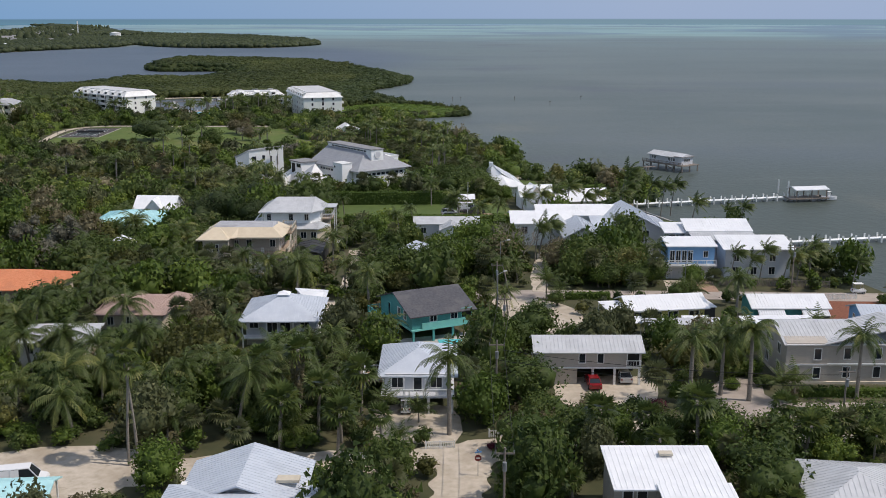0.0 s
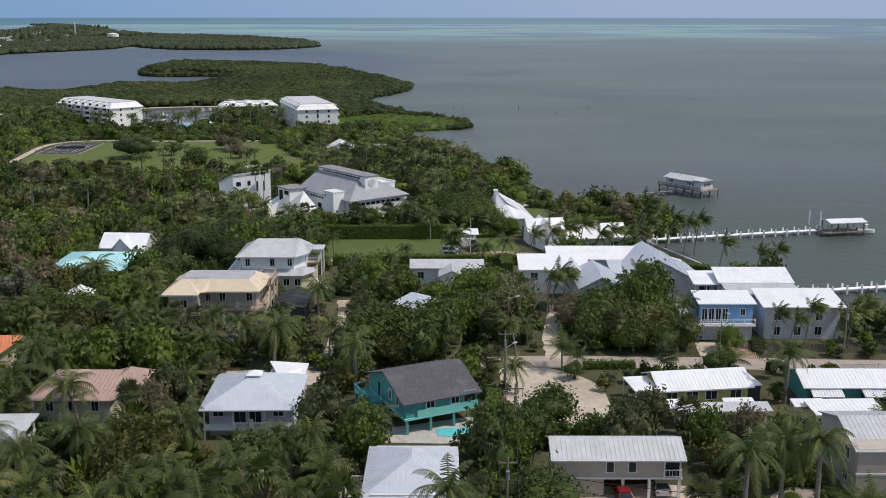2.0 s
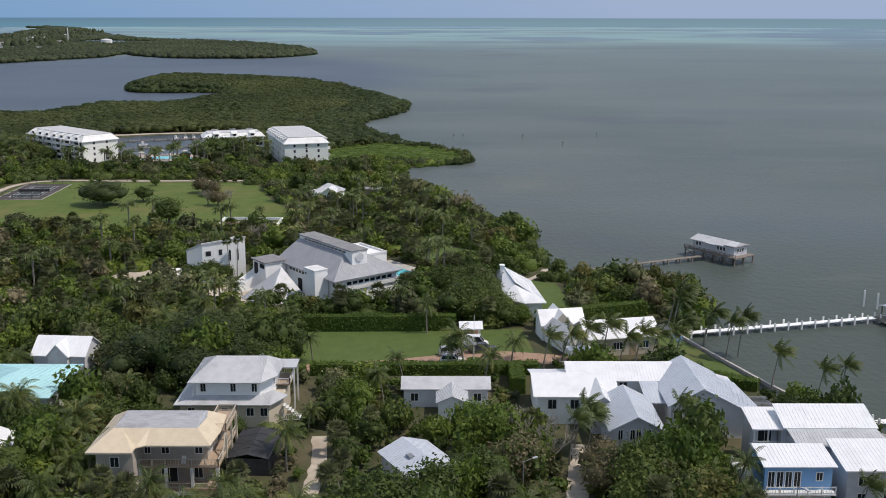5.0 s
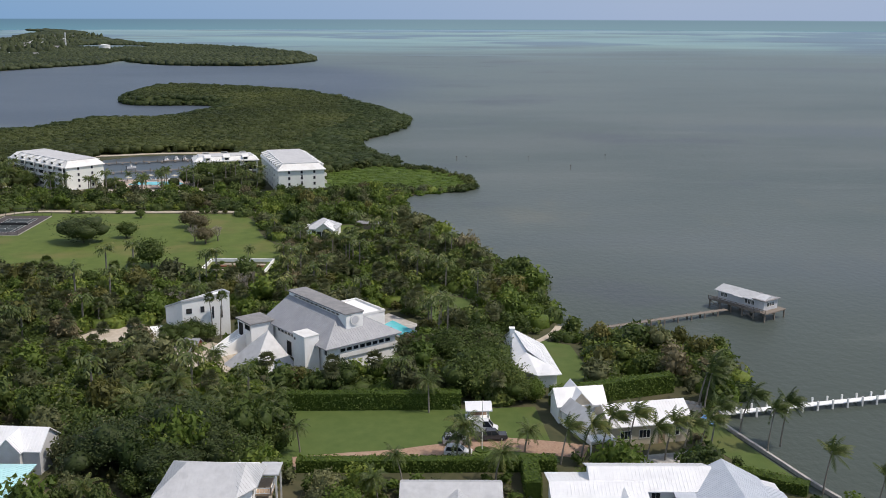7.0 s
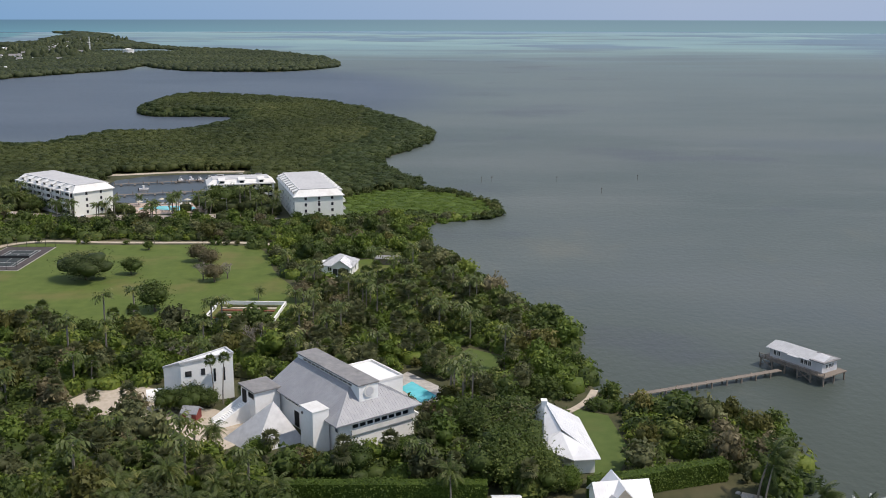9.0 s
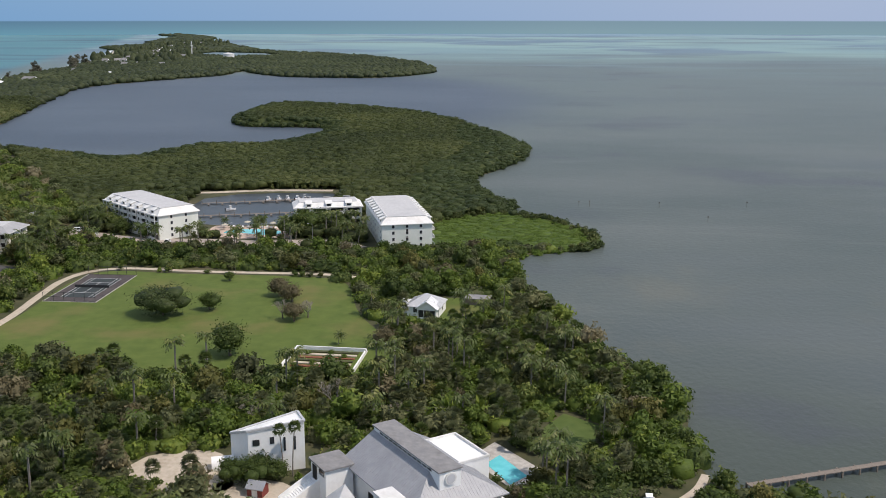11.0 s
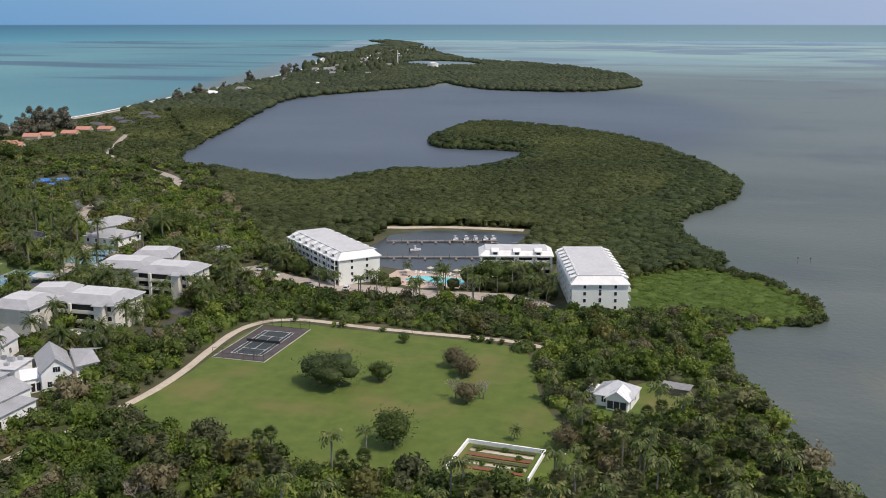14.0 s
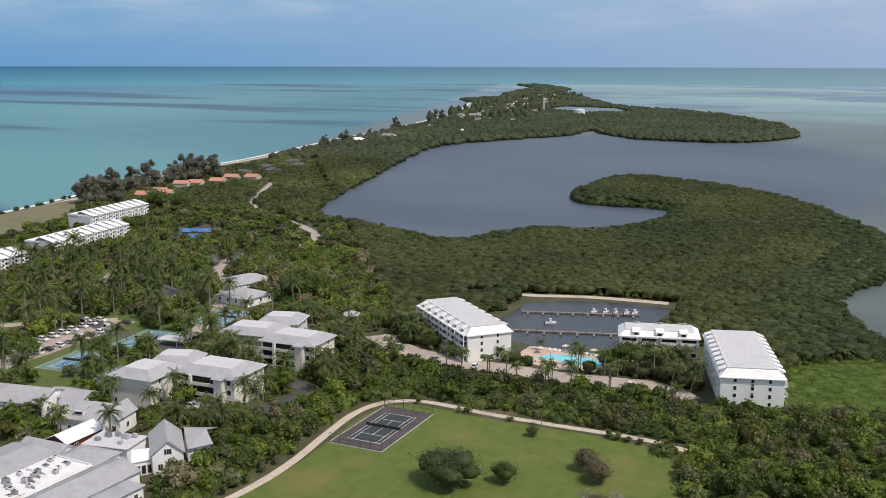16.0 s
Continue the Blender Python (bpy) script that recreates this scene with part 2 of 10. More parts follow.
SEA = sea_material()
GROUND = surface("woodland_floor", (0.040, 0.048, 0.018), (0.080, 0.078, 0.034), 0.25, 0.95, stain=(0.13, 0.105, 0.06), stain_scale=0.06)
FIELDG = surface("worn_field_grass", (0.068, 0.108, 0.014), (0.102, 0.142, 0.024), 0.22, 0.95, bump=0.4, fine=4, stain=(0.165, 0.140, 0.047), stain_scale=0.045)
LAWN = surface("mown_lawn", (0.060, 0.100, 0.016), (0.085, 0.125, 0.026), 0.35, 0.9, bump=0.3, fine=6, stain=(0.12, 0.115, 0.035), stain_scale=0.045)
SAND = surface("shell_sand", (0.42, 0.36, 0.28), (0.56, 0.49, 0.40), 0.9, 0.95, bump=0.2, stain=(0.32, 0.26, 0.19), stain_scale=0.12)
BEACH = surface("beach_sand", (0.40, 0.36, 0.29), (0.50, 0.46, 0.38), 0.4, 0.95, stain=(0.28, 0.26, 0.19), stain_scale=0.05)
ASPHALT = surface("worn_asphalt", (0.045, 0.046, 0.048), (0.075, 0.075, 0.075), 0.8, 0.9, stain=(0.13, 0.125, 0.115), stain_scale=0.08)
ROAD = surface("sandy_asphalt_road", (0.30, 0.255, 0.22), (0.40, 0.345, 0.30), 0.6, 0.95, stain=(0.48, 0.41, 0.34), stain_scale=0.1)
PAVER = surface("brick_pavers", (0.28, 0.17, 0.115), (0.40, 0.27, 0.19), 2.5, 0.85, stain=(0.42, 0.33, 0.25), stain_scale=0.2)
CONCRETE = surface("weathered_concrete", (0.38, 0.36, 0.33), (0.52, 0.50, 0.46), 1.2, 0.9, stain=(0.26, 0.24, 0.22), stain_scale=0.25)
MULCH = surface("red_mulch", (0.16, 0.055, 0.03), (0.26, 0.10, 0.055), 3, 0.95)
WHITE = surface("white_paint", (0.72, 0.72, 0.70), (0.80, 0.80, 0.78), 1.5, 0.55, stain=(0.62, 0.61, 0.58), stain_scale=0.3)
STUCCO = surface("white_stucco", (0.84, 0.85, 0.84), (0.89, 0.90, 0.89), 2.0, 0.8, bump=0.2, stain=(0.78, 0.79, 0.78), stain_scale=0.2)
GREYW = surface("pale_grey_siding", (0.54, 0.55, 0.57), (0.62, 0.63, 0.65), 1.5, 0.7, stain=(0.47, 0.48, 0.50), stretch=(1, 1, 8))
BEIGEW = surface("beige_siding", (0.42, 0.37, 0.32), (0.50, 0.45, 0.39), 1.5, 0.75, stain=(0.35, 0.31, 0.27), stretch=(1, 1, 10))
CREAMW = surface("cream_siding", (0.52, 0.46, 0.36), (0.60, 0.54, 0.43), 1.5, 0.75, stain=(0.45, 0.39, 0.30), stretch=(1, 1, 10))
TEALW = surface("teal_clapboard", (0.060, 0.28, 0.27), (0.085, 0.36, 0.34), 1.5, 0.65, stain=(0.05, 0.22, 0.21), stretch=(1, 1, 10))
TEALL = surface("light_teal_trim", (0.16, 0.50, 0.45), (0.20, 0.56, 0.50), 1.5, 0.6)
YELLOWW = surface("pale_yellow_siding", (0.50, 0.46, 0.15), (0.58, 0.54, 0.20), 1.5, 0.7, stain=(0.42, 0.38, 0.13))
BLUEW = surface("sky_blue_siding", (0.17, 0.36, 0.62), (0.22, 0.43, 0.70), 1.5, 0.65, stretch=(1, 1, 8))
MINTW = surface("pale_mint_stucco", (0.74, 0.76, 0.70), (0.80, 0.82, 0.77), 1.2, 0.8, stain=(0.66, 0.69, 0.63), stain_scale=0.15)
CONDOW = surface("cream_stucco", (0.68, 0.66, 0.58), (0.76, 0.74, 0.66), 1.2, 0.8, stain=(0.58, 0.56, 0.49), stain_scale=0.15)
METALW = surface("white_metal_roof", (0.76, 0.77, 0.78), (0.83, 0.84, 0.85), 0.8, 0.42, 0.0, stain=(0.68, 0.69, 0.70), stain_scale=0.25)
METALG = surface("galvanised_roof", (0.48, 0.49, 0.50), (0.57, 0.58, 0.59), 0.8, 0.5, 0.1, stain=(0.41, 0.42, 0.43), stain_scale=0.3)
METALB = surface("pale_blue_grey_roof", (0.475, 0.516, 0.576), (0.546, 0.587, 0.639), 0.8, 0.5, 0.0, stain=(0.431, 0.472, 0.522), stain_scale=0.25)
ROOFW = surface("white_coated_flat_roof", (0.66, 0.66, 0.65), (0.78, 0.78, 0.77), 0.6, 0.7, stain=(0.50, 0.49, 0.47), stain_scale=0.3)
MEMBR = surface("grey_membrane_roof", (0.47, 0.475, 0.48), (0.57, 0.575, 0.58), 0.8, 0.8, stain=(0.44, 0.45, 0.46), stain_scale=0.2)
RESORTR = surface("resort_grey_roof", (0.33, 0.335, 0.345), (0.40, 0.405, 0.415), 0.8, 0.6, stain=(0.28, 0.28, 0.285), stain_scale=0.2)
METALS = surface("mid_grey_metal_roof", (0.30, 0.31, 0.33), (0.36, 0.37, 0.39), 0.8, 0.5, 0.1, stain=(0.26, 0.27, 0.29), stain_scale=0.2)
LEAD_PALE = surface("pale_weathered_metal_roof", (0.33, 0.335, 0.35), (0.44, 0.445, 0.46), 0.7, 0.6, stain=(0.26, 0.255, 0.26), stain_scale=0.35, stretch=(1, 3, 1))
LEAD = surface("weathered_grey_roof", (0.20, 0.20, 0.205), (0.28, 0.275, 0.27), 0.8, 0.7, stain=(0.15, 0.145, 0.14), stain_scale=0.25)
SHINGLE = surface("charcoal_shingles", (0.060, 0.060, 0.068), (0.105, 0.105, 0.115), 3.0, 0.9, stain=(0.13, 0.125, 0.125), stain_scale=0.4)
CREAMR = surface("cream_metal_roof", (0.58, 0.48, 0.34), (0.66, 0.56, 0.41), 0.8, 0.55, stain=(0.48, 0.42, 0.33), stain_scale=0.2)
PINKR = surface("pinkish_tile_roof", (0.36, 0.25, 0.21), (0.45, 0.33, 0.28), 2.5, 0.85, stain=(0.30, 0.22, 0.19), stain_scale=0.3)
ORANGER = surface("orange_tile_roof", (0.55, 0.19, 0.085), (0.66, 0.26, 0.13), 2.5, 0.8, stain=(0.45, 0.17, 0.09), stain_scale=0.3)
TERRAR = surface("terracotta_roof", (0.42, 0.19, 0.13), (0.52, 0.26, 0.19), 2.0, 0.85)
AQUAR = surface("aqua_metal_roof", (0.38, 0.66, 0.68), (0.46, 0.74, 0.75), 0.8, 0.5, stain=(0.34, 0.58, 0.60), stain_scale=0.3)
GLASS = surface("dark_window_glass", (0.018, 0.022, 0.028), (0.03, 0.036, 0.042), 0.7, 0.08)
# near-black: shade painted into openings and under floors; also a dark truck bed
DARK = surface("shade_black_and_dark_parts", (0.012, 0.012, 0.012), (0.025, 0.024, 0.022), 1.0, 0.9)
TIMBER = surface("weathered_timber", (0.17, 0.14, 0.115), (0.27, 0.23, 0.19), 3.0, 0.85, stretch=(1, 6, 1))
DECK = surface("tan_deck_boards", (0.36, 0.26, 0.18), (0.46, 0.35, 0.25), 3.0, 0.8)
TRUNK = surface("palm_trunk", (0.17, 0.15, 0.125), (0.29, 0.265, 0.23), 4.0, 0.9, stretch=(1, 1, 3))
BARK = surface("grey_brown_bark", (0.085, 0.070, 0.055), (0.16, 0.14, 0.115), 4.0, 0.95)
POOL = surface("pool_water", (0.10, 0.55, 0.60), (0.15, 0.63, 0.68), 0.5, 0.06)
SCREEN = surface("dark_insect_screen", (0.02, 0.021, 0.023), (0.04, 0.04, 0.043), 1.5, 0.7)
COURT = surface("dark_green_court", (0.022, 0.034, 0.036), (0.036, 0.048, 0.050), 0.6, 0.85)
COURTB = surface("blue_court", (0.085, 0.19, 0.27), (0.11, 0.23, 0.31), 0.6, 0.85, stain=(0.13, 0.24, 0.29), stain_scale=0.15)
COURTS = surface("bright_blue_court", (0.022, 0.13, 0.40), (0.035, 0.17, 0.48), 0.6, 0.8, stain=(0.05, 0.2, 0.42), stain_scale=0.15)
COURTG = surface("green_court_surround", (0.10, 0.19, 0.16), (0.13, 0.23, 0.19), 0.6, 0.85, stain=(0.16, 0.24, 0.20), stain_scale=0.15)
PURPLE = surface("brown_purple_surround", (0.050, 0.042, 0.043), (0.080, 0.066, 0.064), 0.5, 0.9, stain=(0.10, 0.088, 0.08), stain_scale=0.2)
CARW = surface("white_car_paint", (0.72, 0.72, 0.72), (0.76, 0.76, 0.76), 1.0, 0.2)
CARR = surface("red_car_paint", (0.20, 0.010, 0.014), (0.25, 0.013, 0.018), 1.0, 0.2)
CARG = surface("dark_grey_car_paint", (0.05, 0.05, 0.055), (0.07, 0.07, 0.075), 1.0, 0.25)
CARS = surface("silver_car_paint", (0.42, 0.43, 0.44), (0.48, 0.49, 0.50), 1.0, 0.25, 0.3)
RUBBER = surface("tyre_rubber", (0.015, 0.015, 0.015), (0.025, 0.025, 0.025), 3.0, 0.9)
STEEL = surface("grey_steel", (0.28, 0.29, 0.30), (0.36, 0.37, 0.38), 2.0, 0.5, 0.6)
REDP = surface("barn_red_paint", (0.17, 0.028, 0.024), (0.22, 0.04, 0.034), 2.0, 0.6)
LEAF_A = leaf("broadleaf_foliage", (0.034, 0.060, 0.013), (0.098, 0.140, 0.031), (0.205, 0.235, 0.058))
LEAF_C = leaf("fresh_green_foliage", (0.050, 0.090, 0.014), (0.128, 0.188, 0.030), (0.235, 0.285, 0.052))
LEAF_O = leaf("grey_olive_foliage", (0.056, 0.068, 0.030), (0.135, 0.150, 0.064), (0.235, 0.240, 0.112))
LEAF_M = leaf("mangrove_foliage", (0.044, 0.062, 0.018), (0.106, 0.130, 0.038), (0.178, 0.186, 0.066), patch=0.009, grain=0.9, mottle=0.7, sway=2.1)
LEAF_G = leaf("deep_green_mangrove_foliage", (0.036, 0.058, 0.018), (0.078, 0.108, 0.034), (0.135, 0.165, 0.052), patch=0.02, grain=0.8, mottle=0.7, sway=1.3)
LEAF_L = leaf("bright_mangrove_foliage", (0.084, 0.140, 0.018), (0.138, 0.212, 0.034), (0.195, 0.262, 0.048), patch=0.02, grain=0.7)
LEAF_P = leaf("palm_foliage", (0.034, 0.058, 0.015), (0.108, 0.146, 0.038), (0.270, 0.275, 0.085), rough=0.42, mottle=0.3)
LEAF_Y = leaf("yellowing_foliage", (0.063, 0.071, 0.017), (0.142, 0.142, 0.039), (0.251, 0.228, 0.074))
LEAF_B = leaf("dry_brown_foliage", (0.105, 0.092, 0.046), (0.205, 0.178, 0.098), (0.31, 0.275, 0.165))
LEAF_D = leaf("wispy_grey_green_foliage", (0.075, 0.078, 0.055), (0.155, 0.152, 0.110), (0.235, 0.228, 0.170))
LEAF_F = leaf("far_mangrove_foliage", (0.034, 0.050, 0.021), (0.076, 0.097, 0.040), (0.125, 0.142, 0.060), patch=0.006, grain=0.3, sway=1.5)
LEAF_H = leaf("clipped_hedge_foliage", (0.060, 0.103, 0.016), (0.122, 0.185, 0.030), (0.190, 0.250, 0.050))
LEAF_S = leaf("silver_palm_foliage", (0.205, 0.228, 0.205), (0.342, 0.376, 0.353), (0.479, 0.513, 0.490))
LEAF_R = leaf("red_purple_shrub_foliage", (0.060, 0.010, 0.022), (0.120, 0.018, 0.036), (0.20, 0.035, 0.060))

from mathutils.geometry import tessellate_polygon

# ---- building tools ----
def part(name, bm, material, parent=None, label="", smooth=False):
    """Links a bmesh as one mesh object under a thing or a part."""
    me = bpy.data.meshes.new(name)
    bm.normal_update()
    bm.to_mesh(me)
    bm.free()
    me.materials.append(material)
    if smooth:
        me.shade_smooth()
    ob = new(name, me)
    ob.parent = parent
    if label:
        ob["label"] = label
    return ob


def thing(name, label, category, x=0.0, y=0.0, rot=0.0, z=0.0, group="", kind=""):
    ob = new(name)
    ob.empty_display_size = 0.5
    ob.matrix_world = pose(x, y, z, 0, 0, rot)
    return tagged(ob, label, category, group, kind)


def box(bm, x0, x1, y0, y1, z0, z1):
    v = [bm.verts.new((x, y, z)) for z in (z0, z1) for x, y in ((x0, y0), (x1, y0), (x1, y1), (x0, y1))]
    for f in ((3, 2, 1, 0), (4, 5, 6, 7), (0, 1, 5, 4), (1, 2, 6, 5), (2, 3, 7, 6), (3, 0, 4, 7)):
        bm.faces.new([v[i] for i in f])
    return bm


def boxes(*rows):
    bm = bmesh.new()
    for r in rows:
        box(bm, *r)
    return bm


def beam(bm, a, b, r):
    """A square bar of half-width r from a to b."""
    a, b = Vector(a), Vector(b)
    d = (b - a).normalized()
    s = d.cross((0, 0, 1) if abs(d.z) < 0.9 else (1, 0, 0)).normalized() * r
    t = d.cross(s).normalized() * r
    v = [bm.verts.new(p + q) for p in (a, b) for q in (s + t, -s + t, -s - t, s - t)]
    for f in ((0, 1, 2, 3), (7, 6, 5, 4), (0, 4, 5, 1), (1, 5, 6, 2), (2, 6, 7, 3), (3, 7, 4, 0)):
        bm.faces.new([v[i] for i in f])
    return bm


def prism(bm, pts, drop):
    """A slab whose top is the polygon pts, dropped straight down by its thickness."""
    top = [bm.verts.new(p) for p in pts]
    low = [bm.verts.new((p[0], p[1], p[2] - drop)) for p in pts]
    bm.faces.new(top)
    bm.faces.new(low[::-1])
    for i in range(len(pts)):
        j = (i + 1) % len(pts)
        bm.faces.new((top[j], top[i], low[i], low[j]))


def ribs(bm, pts, gap, r=0.022):
    """Standing seams up a slope whose first edge is its eave."""
    p = [Vector(q) for q in pts]
    u = (p[1] - p[0]).normalized()
    nrm = u.cross(p[2] - p[1]).normalized()
    v = nrm.cross(u)
    flat = [((q - p[0]).dot(u), (q - p[0]).dot(v)) for q in p]
    lo, hi = min(a for a, _ in flat), max(a for a, _ in flat)
    k = lo + gap * 0.5
    while k < hi:
        ys = []
        for (a, b), (c, d) in zip(flat, flat[1:] + flat[:1]):
            if (a - k) * (c - k) < 0:
                ys.append(b + (d - b) * (k - a) / (c - a))
        if len(ys) == 2 and abs(ys[0] - ys[1]) > 0.3:
            beam(bm, p[0] + u * k + v * min(ys) + nrm * r * 0.6, p[0] + u * k + v * max(ys) + nrm * r * 0.6, r)
        k += gap


def slopes(kind, x0, x1, y0, y1, z, rise, over):
    """The slopes of a roof over a rectangle, each with its eave first."""
    cx, cy = (x0 + x1) / 2, (y0 + y1) / 2
    X0, X1, Y0, Y1 = x0 - over, x1 + over, y0 - over, y1 + over
    if kind == "gx":
        k = rise / ((y1 - y0) / 2)
        e, t = z - k * over, z + rise
        return [[(X0, Y0, e), (X1, Y0, e), (X1, cy, t), (X0, cy, t)], [(X1, Y1, e), (X0, Y1, e), (X0, cy, t), (X1, cy, t)]]
    if kind == "gy":
        k = rise / ((x1 - x0) / 2)
        e, t = z - k * over, z + rise
        return [[(X0, Y1, e), (X0, Y0, e), (cx, Y0, t), (cx, Y1, t)], [(X1, Y0, e), (X1, Y1, e), (cx, Y1, t), (cx, Y0, t)]]
    if kind == "hip":
        h = min(x1 - x0, y1 - y0) / 2
        k = rise / h
        e, t, hh = z - k * over, z + rise, h + over
        if x1 - x0 >= y1 - y0:
            a, b = (X0 + hh, cy, t), (X1 - hh, cy, t)
            if b[0] - a[0] < 0.02:
                b = (a[0] + 0.02, cy, t)
            return [[(X0, Y0, e), (X1, Y0, e), b, a], [(X1, Y1, e), (X0, Y1, e), a, b], [(X1, Y0, e), (X1, Y1, e), b], [(X0, Y1, e), (X0, Y0, e), a]]
        a, b = (cx, Y0 + hh, t), (cx, Y1 - hh, t)
        return [[(X0, Y0, e), (X1, Y0, e), a], [(X1, Y1, e), (X0, Y1, e), b], [(X1, Y0, e), (X1, Y1, e), b, a], [(X0, Y1, e), (X0, Y0, e), a, b]]
    if kind == "shed":
        return [[(X0, Y0, z), (X1, Y0, z), (X1, Y1, z + rise), (X0, Y1, z + rise)]]
    return [[(X0, Y0, z + 0.15), (X1, Y0, z + 0.15), (X1, Y1, z + 0.15), (X0, Y1, z + 0.15)]]


def roof(parent, kind, x0, x1, y0, y1, z, rise, over, material, gap=0.55, thick=0.16, name="roof", label=""):
    bm, seams = bmesh.new(), bmesh.new()
    for s in slopes(kind, x0, x1, y0, y1, z, rise, over):
        prism(bm, s, thick)
        if gap:
            ribs(seams, s, gap)
    bmesh.ops.remove_doubles(bm, verts=bm.verts, dist=0.001)
    ob = part(name, bm, material, parent, label)
    if gap:
        part("standing_seams", seams, material, ob)["kind"] = "stuff"
    else:
        seams.free()
    return ob


def planes(parent, faces, material, name="roof", gap=0.55, thick=0.16, label=""):
    """A roof from slopes of any outline, each with its eave first."""
    bm, seams = bmesh.new(), bmesh.new()
    for s in faces:
        prism(bm, s, thick)
        if gap:
            ribs(seams, s, gap)
    bmesh.ops.remove_doubles(bm, verts=bm.verts, dist=0.001)
    ob = part(name, bm, material, parent, label)
    if gap:
        part("standing_seams", seams, material, ob)["kind"] = "stuff"
    else:
        seams.free()
    return ob


def plan_block(parent, pts, tops, material, name="wall", z0=0.0):
    """A wall block over a plan outline (counterclockwise), each corner with its own height."""
    bm = bmesh.new()
    lo = [bm.verts.new((x, y, z0)) for x, y in pts]
    hi = [bm.verts.new((x, y, z)) for (x, y), z in zip(pts, tops)]
    bm.faces.new(lo[::-1])
    for k in range(1, len(pts) - 1):
        bm.faces.new((hi[0], hi[k], hi[k + 1]))
    for k in range(len(pts)):
        m = (k + 1) % len(pts)
        bm.faces.new((lo[k], lo[m], hi[m], hi[k]))
    return part(name, bm, material, parent)


def walls(parent, x0, x1, y0, y1, z0, z1, material, kind="", rise=0.0, name="wall"):
    """A wall block, with gable ends where the roof has them."""
    bm = boxes((x0, x1, y0, y1, z0, z1))
    cx, cy = (x0 + x1) / 2, (y0 + y1) / 2
    t = z1 + rise - 0.03
    ends = {"gx": [((x, y0, z1), (x, y1, z1), (x, cy, t)) for x in (x0, x1)], "gy": [((x0, y, z1), (x1, y, z1), (cx, y, t)) for y in (y0, y1)]}.get(kind, [])
    if len(ends) == 2:
        a, b = [[bm.verts.new(p) for p in e] for e in ends]
        bm.faces.new(a)
        bm.faces.new(b[::-1])
        for i, j in ((0, 2), (2, 1)):
            bm.faces.new((a[i], a[j], b[j], b[i]))
    bmesh.ops.recalc_face_normals(bm, faces=bm.faces)
    return part(name, bm, material, parent)


def opening(parent, side, at, u, z, w, h, frame_mat=None, pane_mat=None, bars=1, name="window"):
    """A framed window or door on the side f, b, l or r of a wall, whose plane is at, centred on u, with its sill at z."""
    fm, pm = frame_mat or WHITE, pane_mat or GLASS
    bm = bmesh.new()
    e, d = 0.11, 0.07
    rows = [(-w / 2 - e, w / 2 + e, z + h, z + h + e), (-w / 2 - e, w / 2 + e, z - e, z), (-w / 2 - e, -w / 2, z, z + h), (w / 2, w / 2 + e, z, z + h)]
    for i in range(1, bars + 1):
        k = -w / 2 + w * i / (bars + 1)
        rows.append((k - 0.03, k + 0.03, z, z + h))
    out = {"f": -1, "b": 1, "l": -1, "r": 1}[side]
    lo, hi = sorted((at + out * 0.012, at + out * d))
    plo, phi = sorted((at + out * 0.008, at + out * 0.03))
    pane = bmesh.new()
    if side in "fb":
        for a, b, c, f in rows:
            box(bm, u + a, u + b, lo, hi, c, f)
        box(pane, u - w / 2, u + w / 2, plo, phi, z, z + h)
    else:
        for a, b, c, f in rows:
            box(bm, lo, hi, u + a, u + b, c, f)
        box(pane, plo, phi, u - w / 2, u + w / 2, z, z + h)
    fr = part(name, bm, fm, parent)
    part("pane", pane, pm, fr)
    return fr


def railing(parent, pts, z, h=1.0, material=None, gap=0.35, post=1.8):
    """Posts, rails and balusters along a line of points."""
    bm = bmesh.new()
    for (ax, ay), (bx, by) in zip(pts, pts[1:]):
        n = max(1, round(math.hypot(bx - ax, by - ay) / post))
        beam(bm, (ax, ay, z + h), (bx, by, z + h), 0.05)
        beam(bm, (ax, ay, z + 0.15), (bx, by, z + 0.15), 0.035)
        for i in range(n + 1):
            f = i / n
            beam(bm, (ax + (bx - ax) * f, ay + (by - ay) * f, z), (ax + (bx - ax) * f, ay + (by - ay) * f, z + h + 0.1), 0.07)
        m = round(math.hypot(bx - ax, by - ay) / gap)
        for i in range(m):
            f = (i + 0.5) / m
            beam(bm, (ax + (bx - ax) * f, ay + (by - ay) * f, z + 0.1), (ax + (bx - ax) * f, ay + (by - ay) * f, z + h), 0.02)
    return part("railing", bm, material or WHITE, parent)


def post(parent, x, y, z0, z1, r=0.14, material=None, name="post"):
    return part(name, boxes((x - r, x + r, y - r, y + r, z0, z1)), material or WHITE, parent)


def smooth_line(pts, n=6, closed=False):
    """A smooth curve through plan points."""
    p = [Vector((a, b)) for a, b in pts]
    out = []
    m = len(p)
    for i in range(m if closed else m - 1):
        a, b, c, d = [p[(i + k) % m] if closed else p[min(max(i + k, 0), m - 1)] for k in (-1, 0, 1, 2)]
        for j in range(n):
            t = j / n
            out.append(0.5 * (2 * b + (c - a) * t + (2 * a - 5 * b + 4 * c - d) * t * t + (3 * b - a - 3 * c + d) * t ** 3))
    if not closed:
        out.append(p[-1])
    return [(v.x, v.y) for v in out]


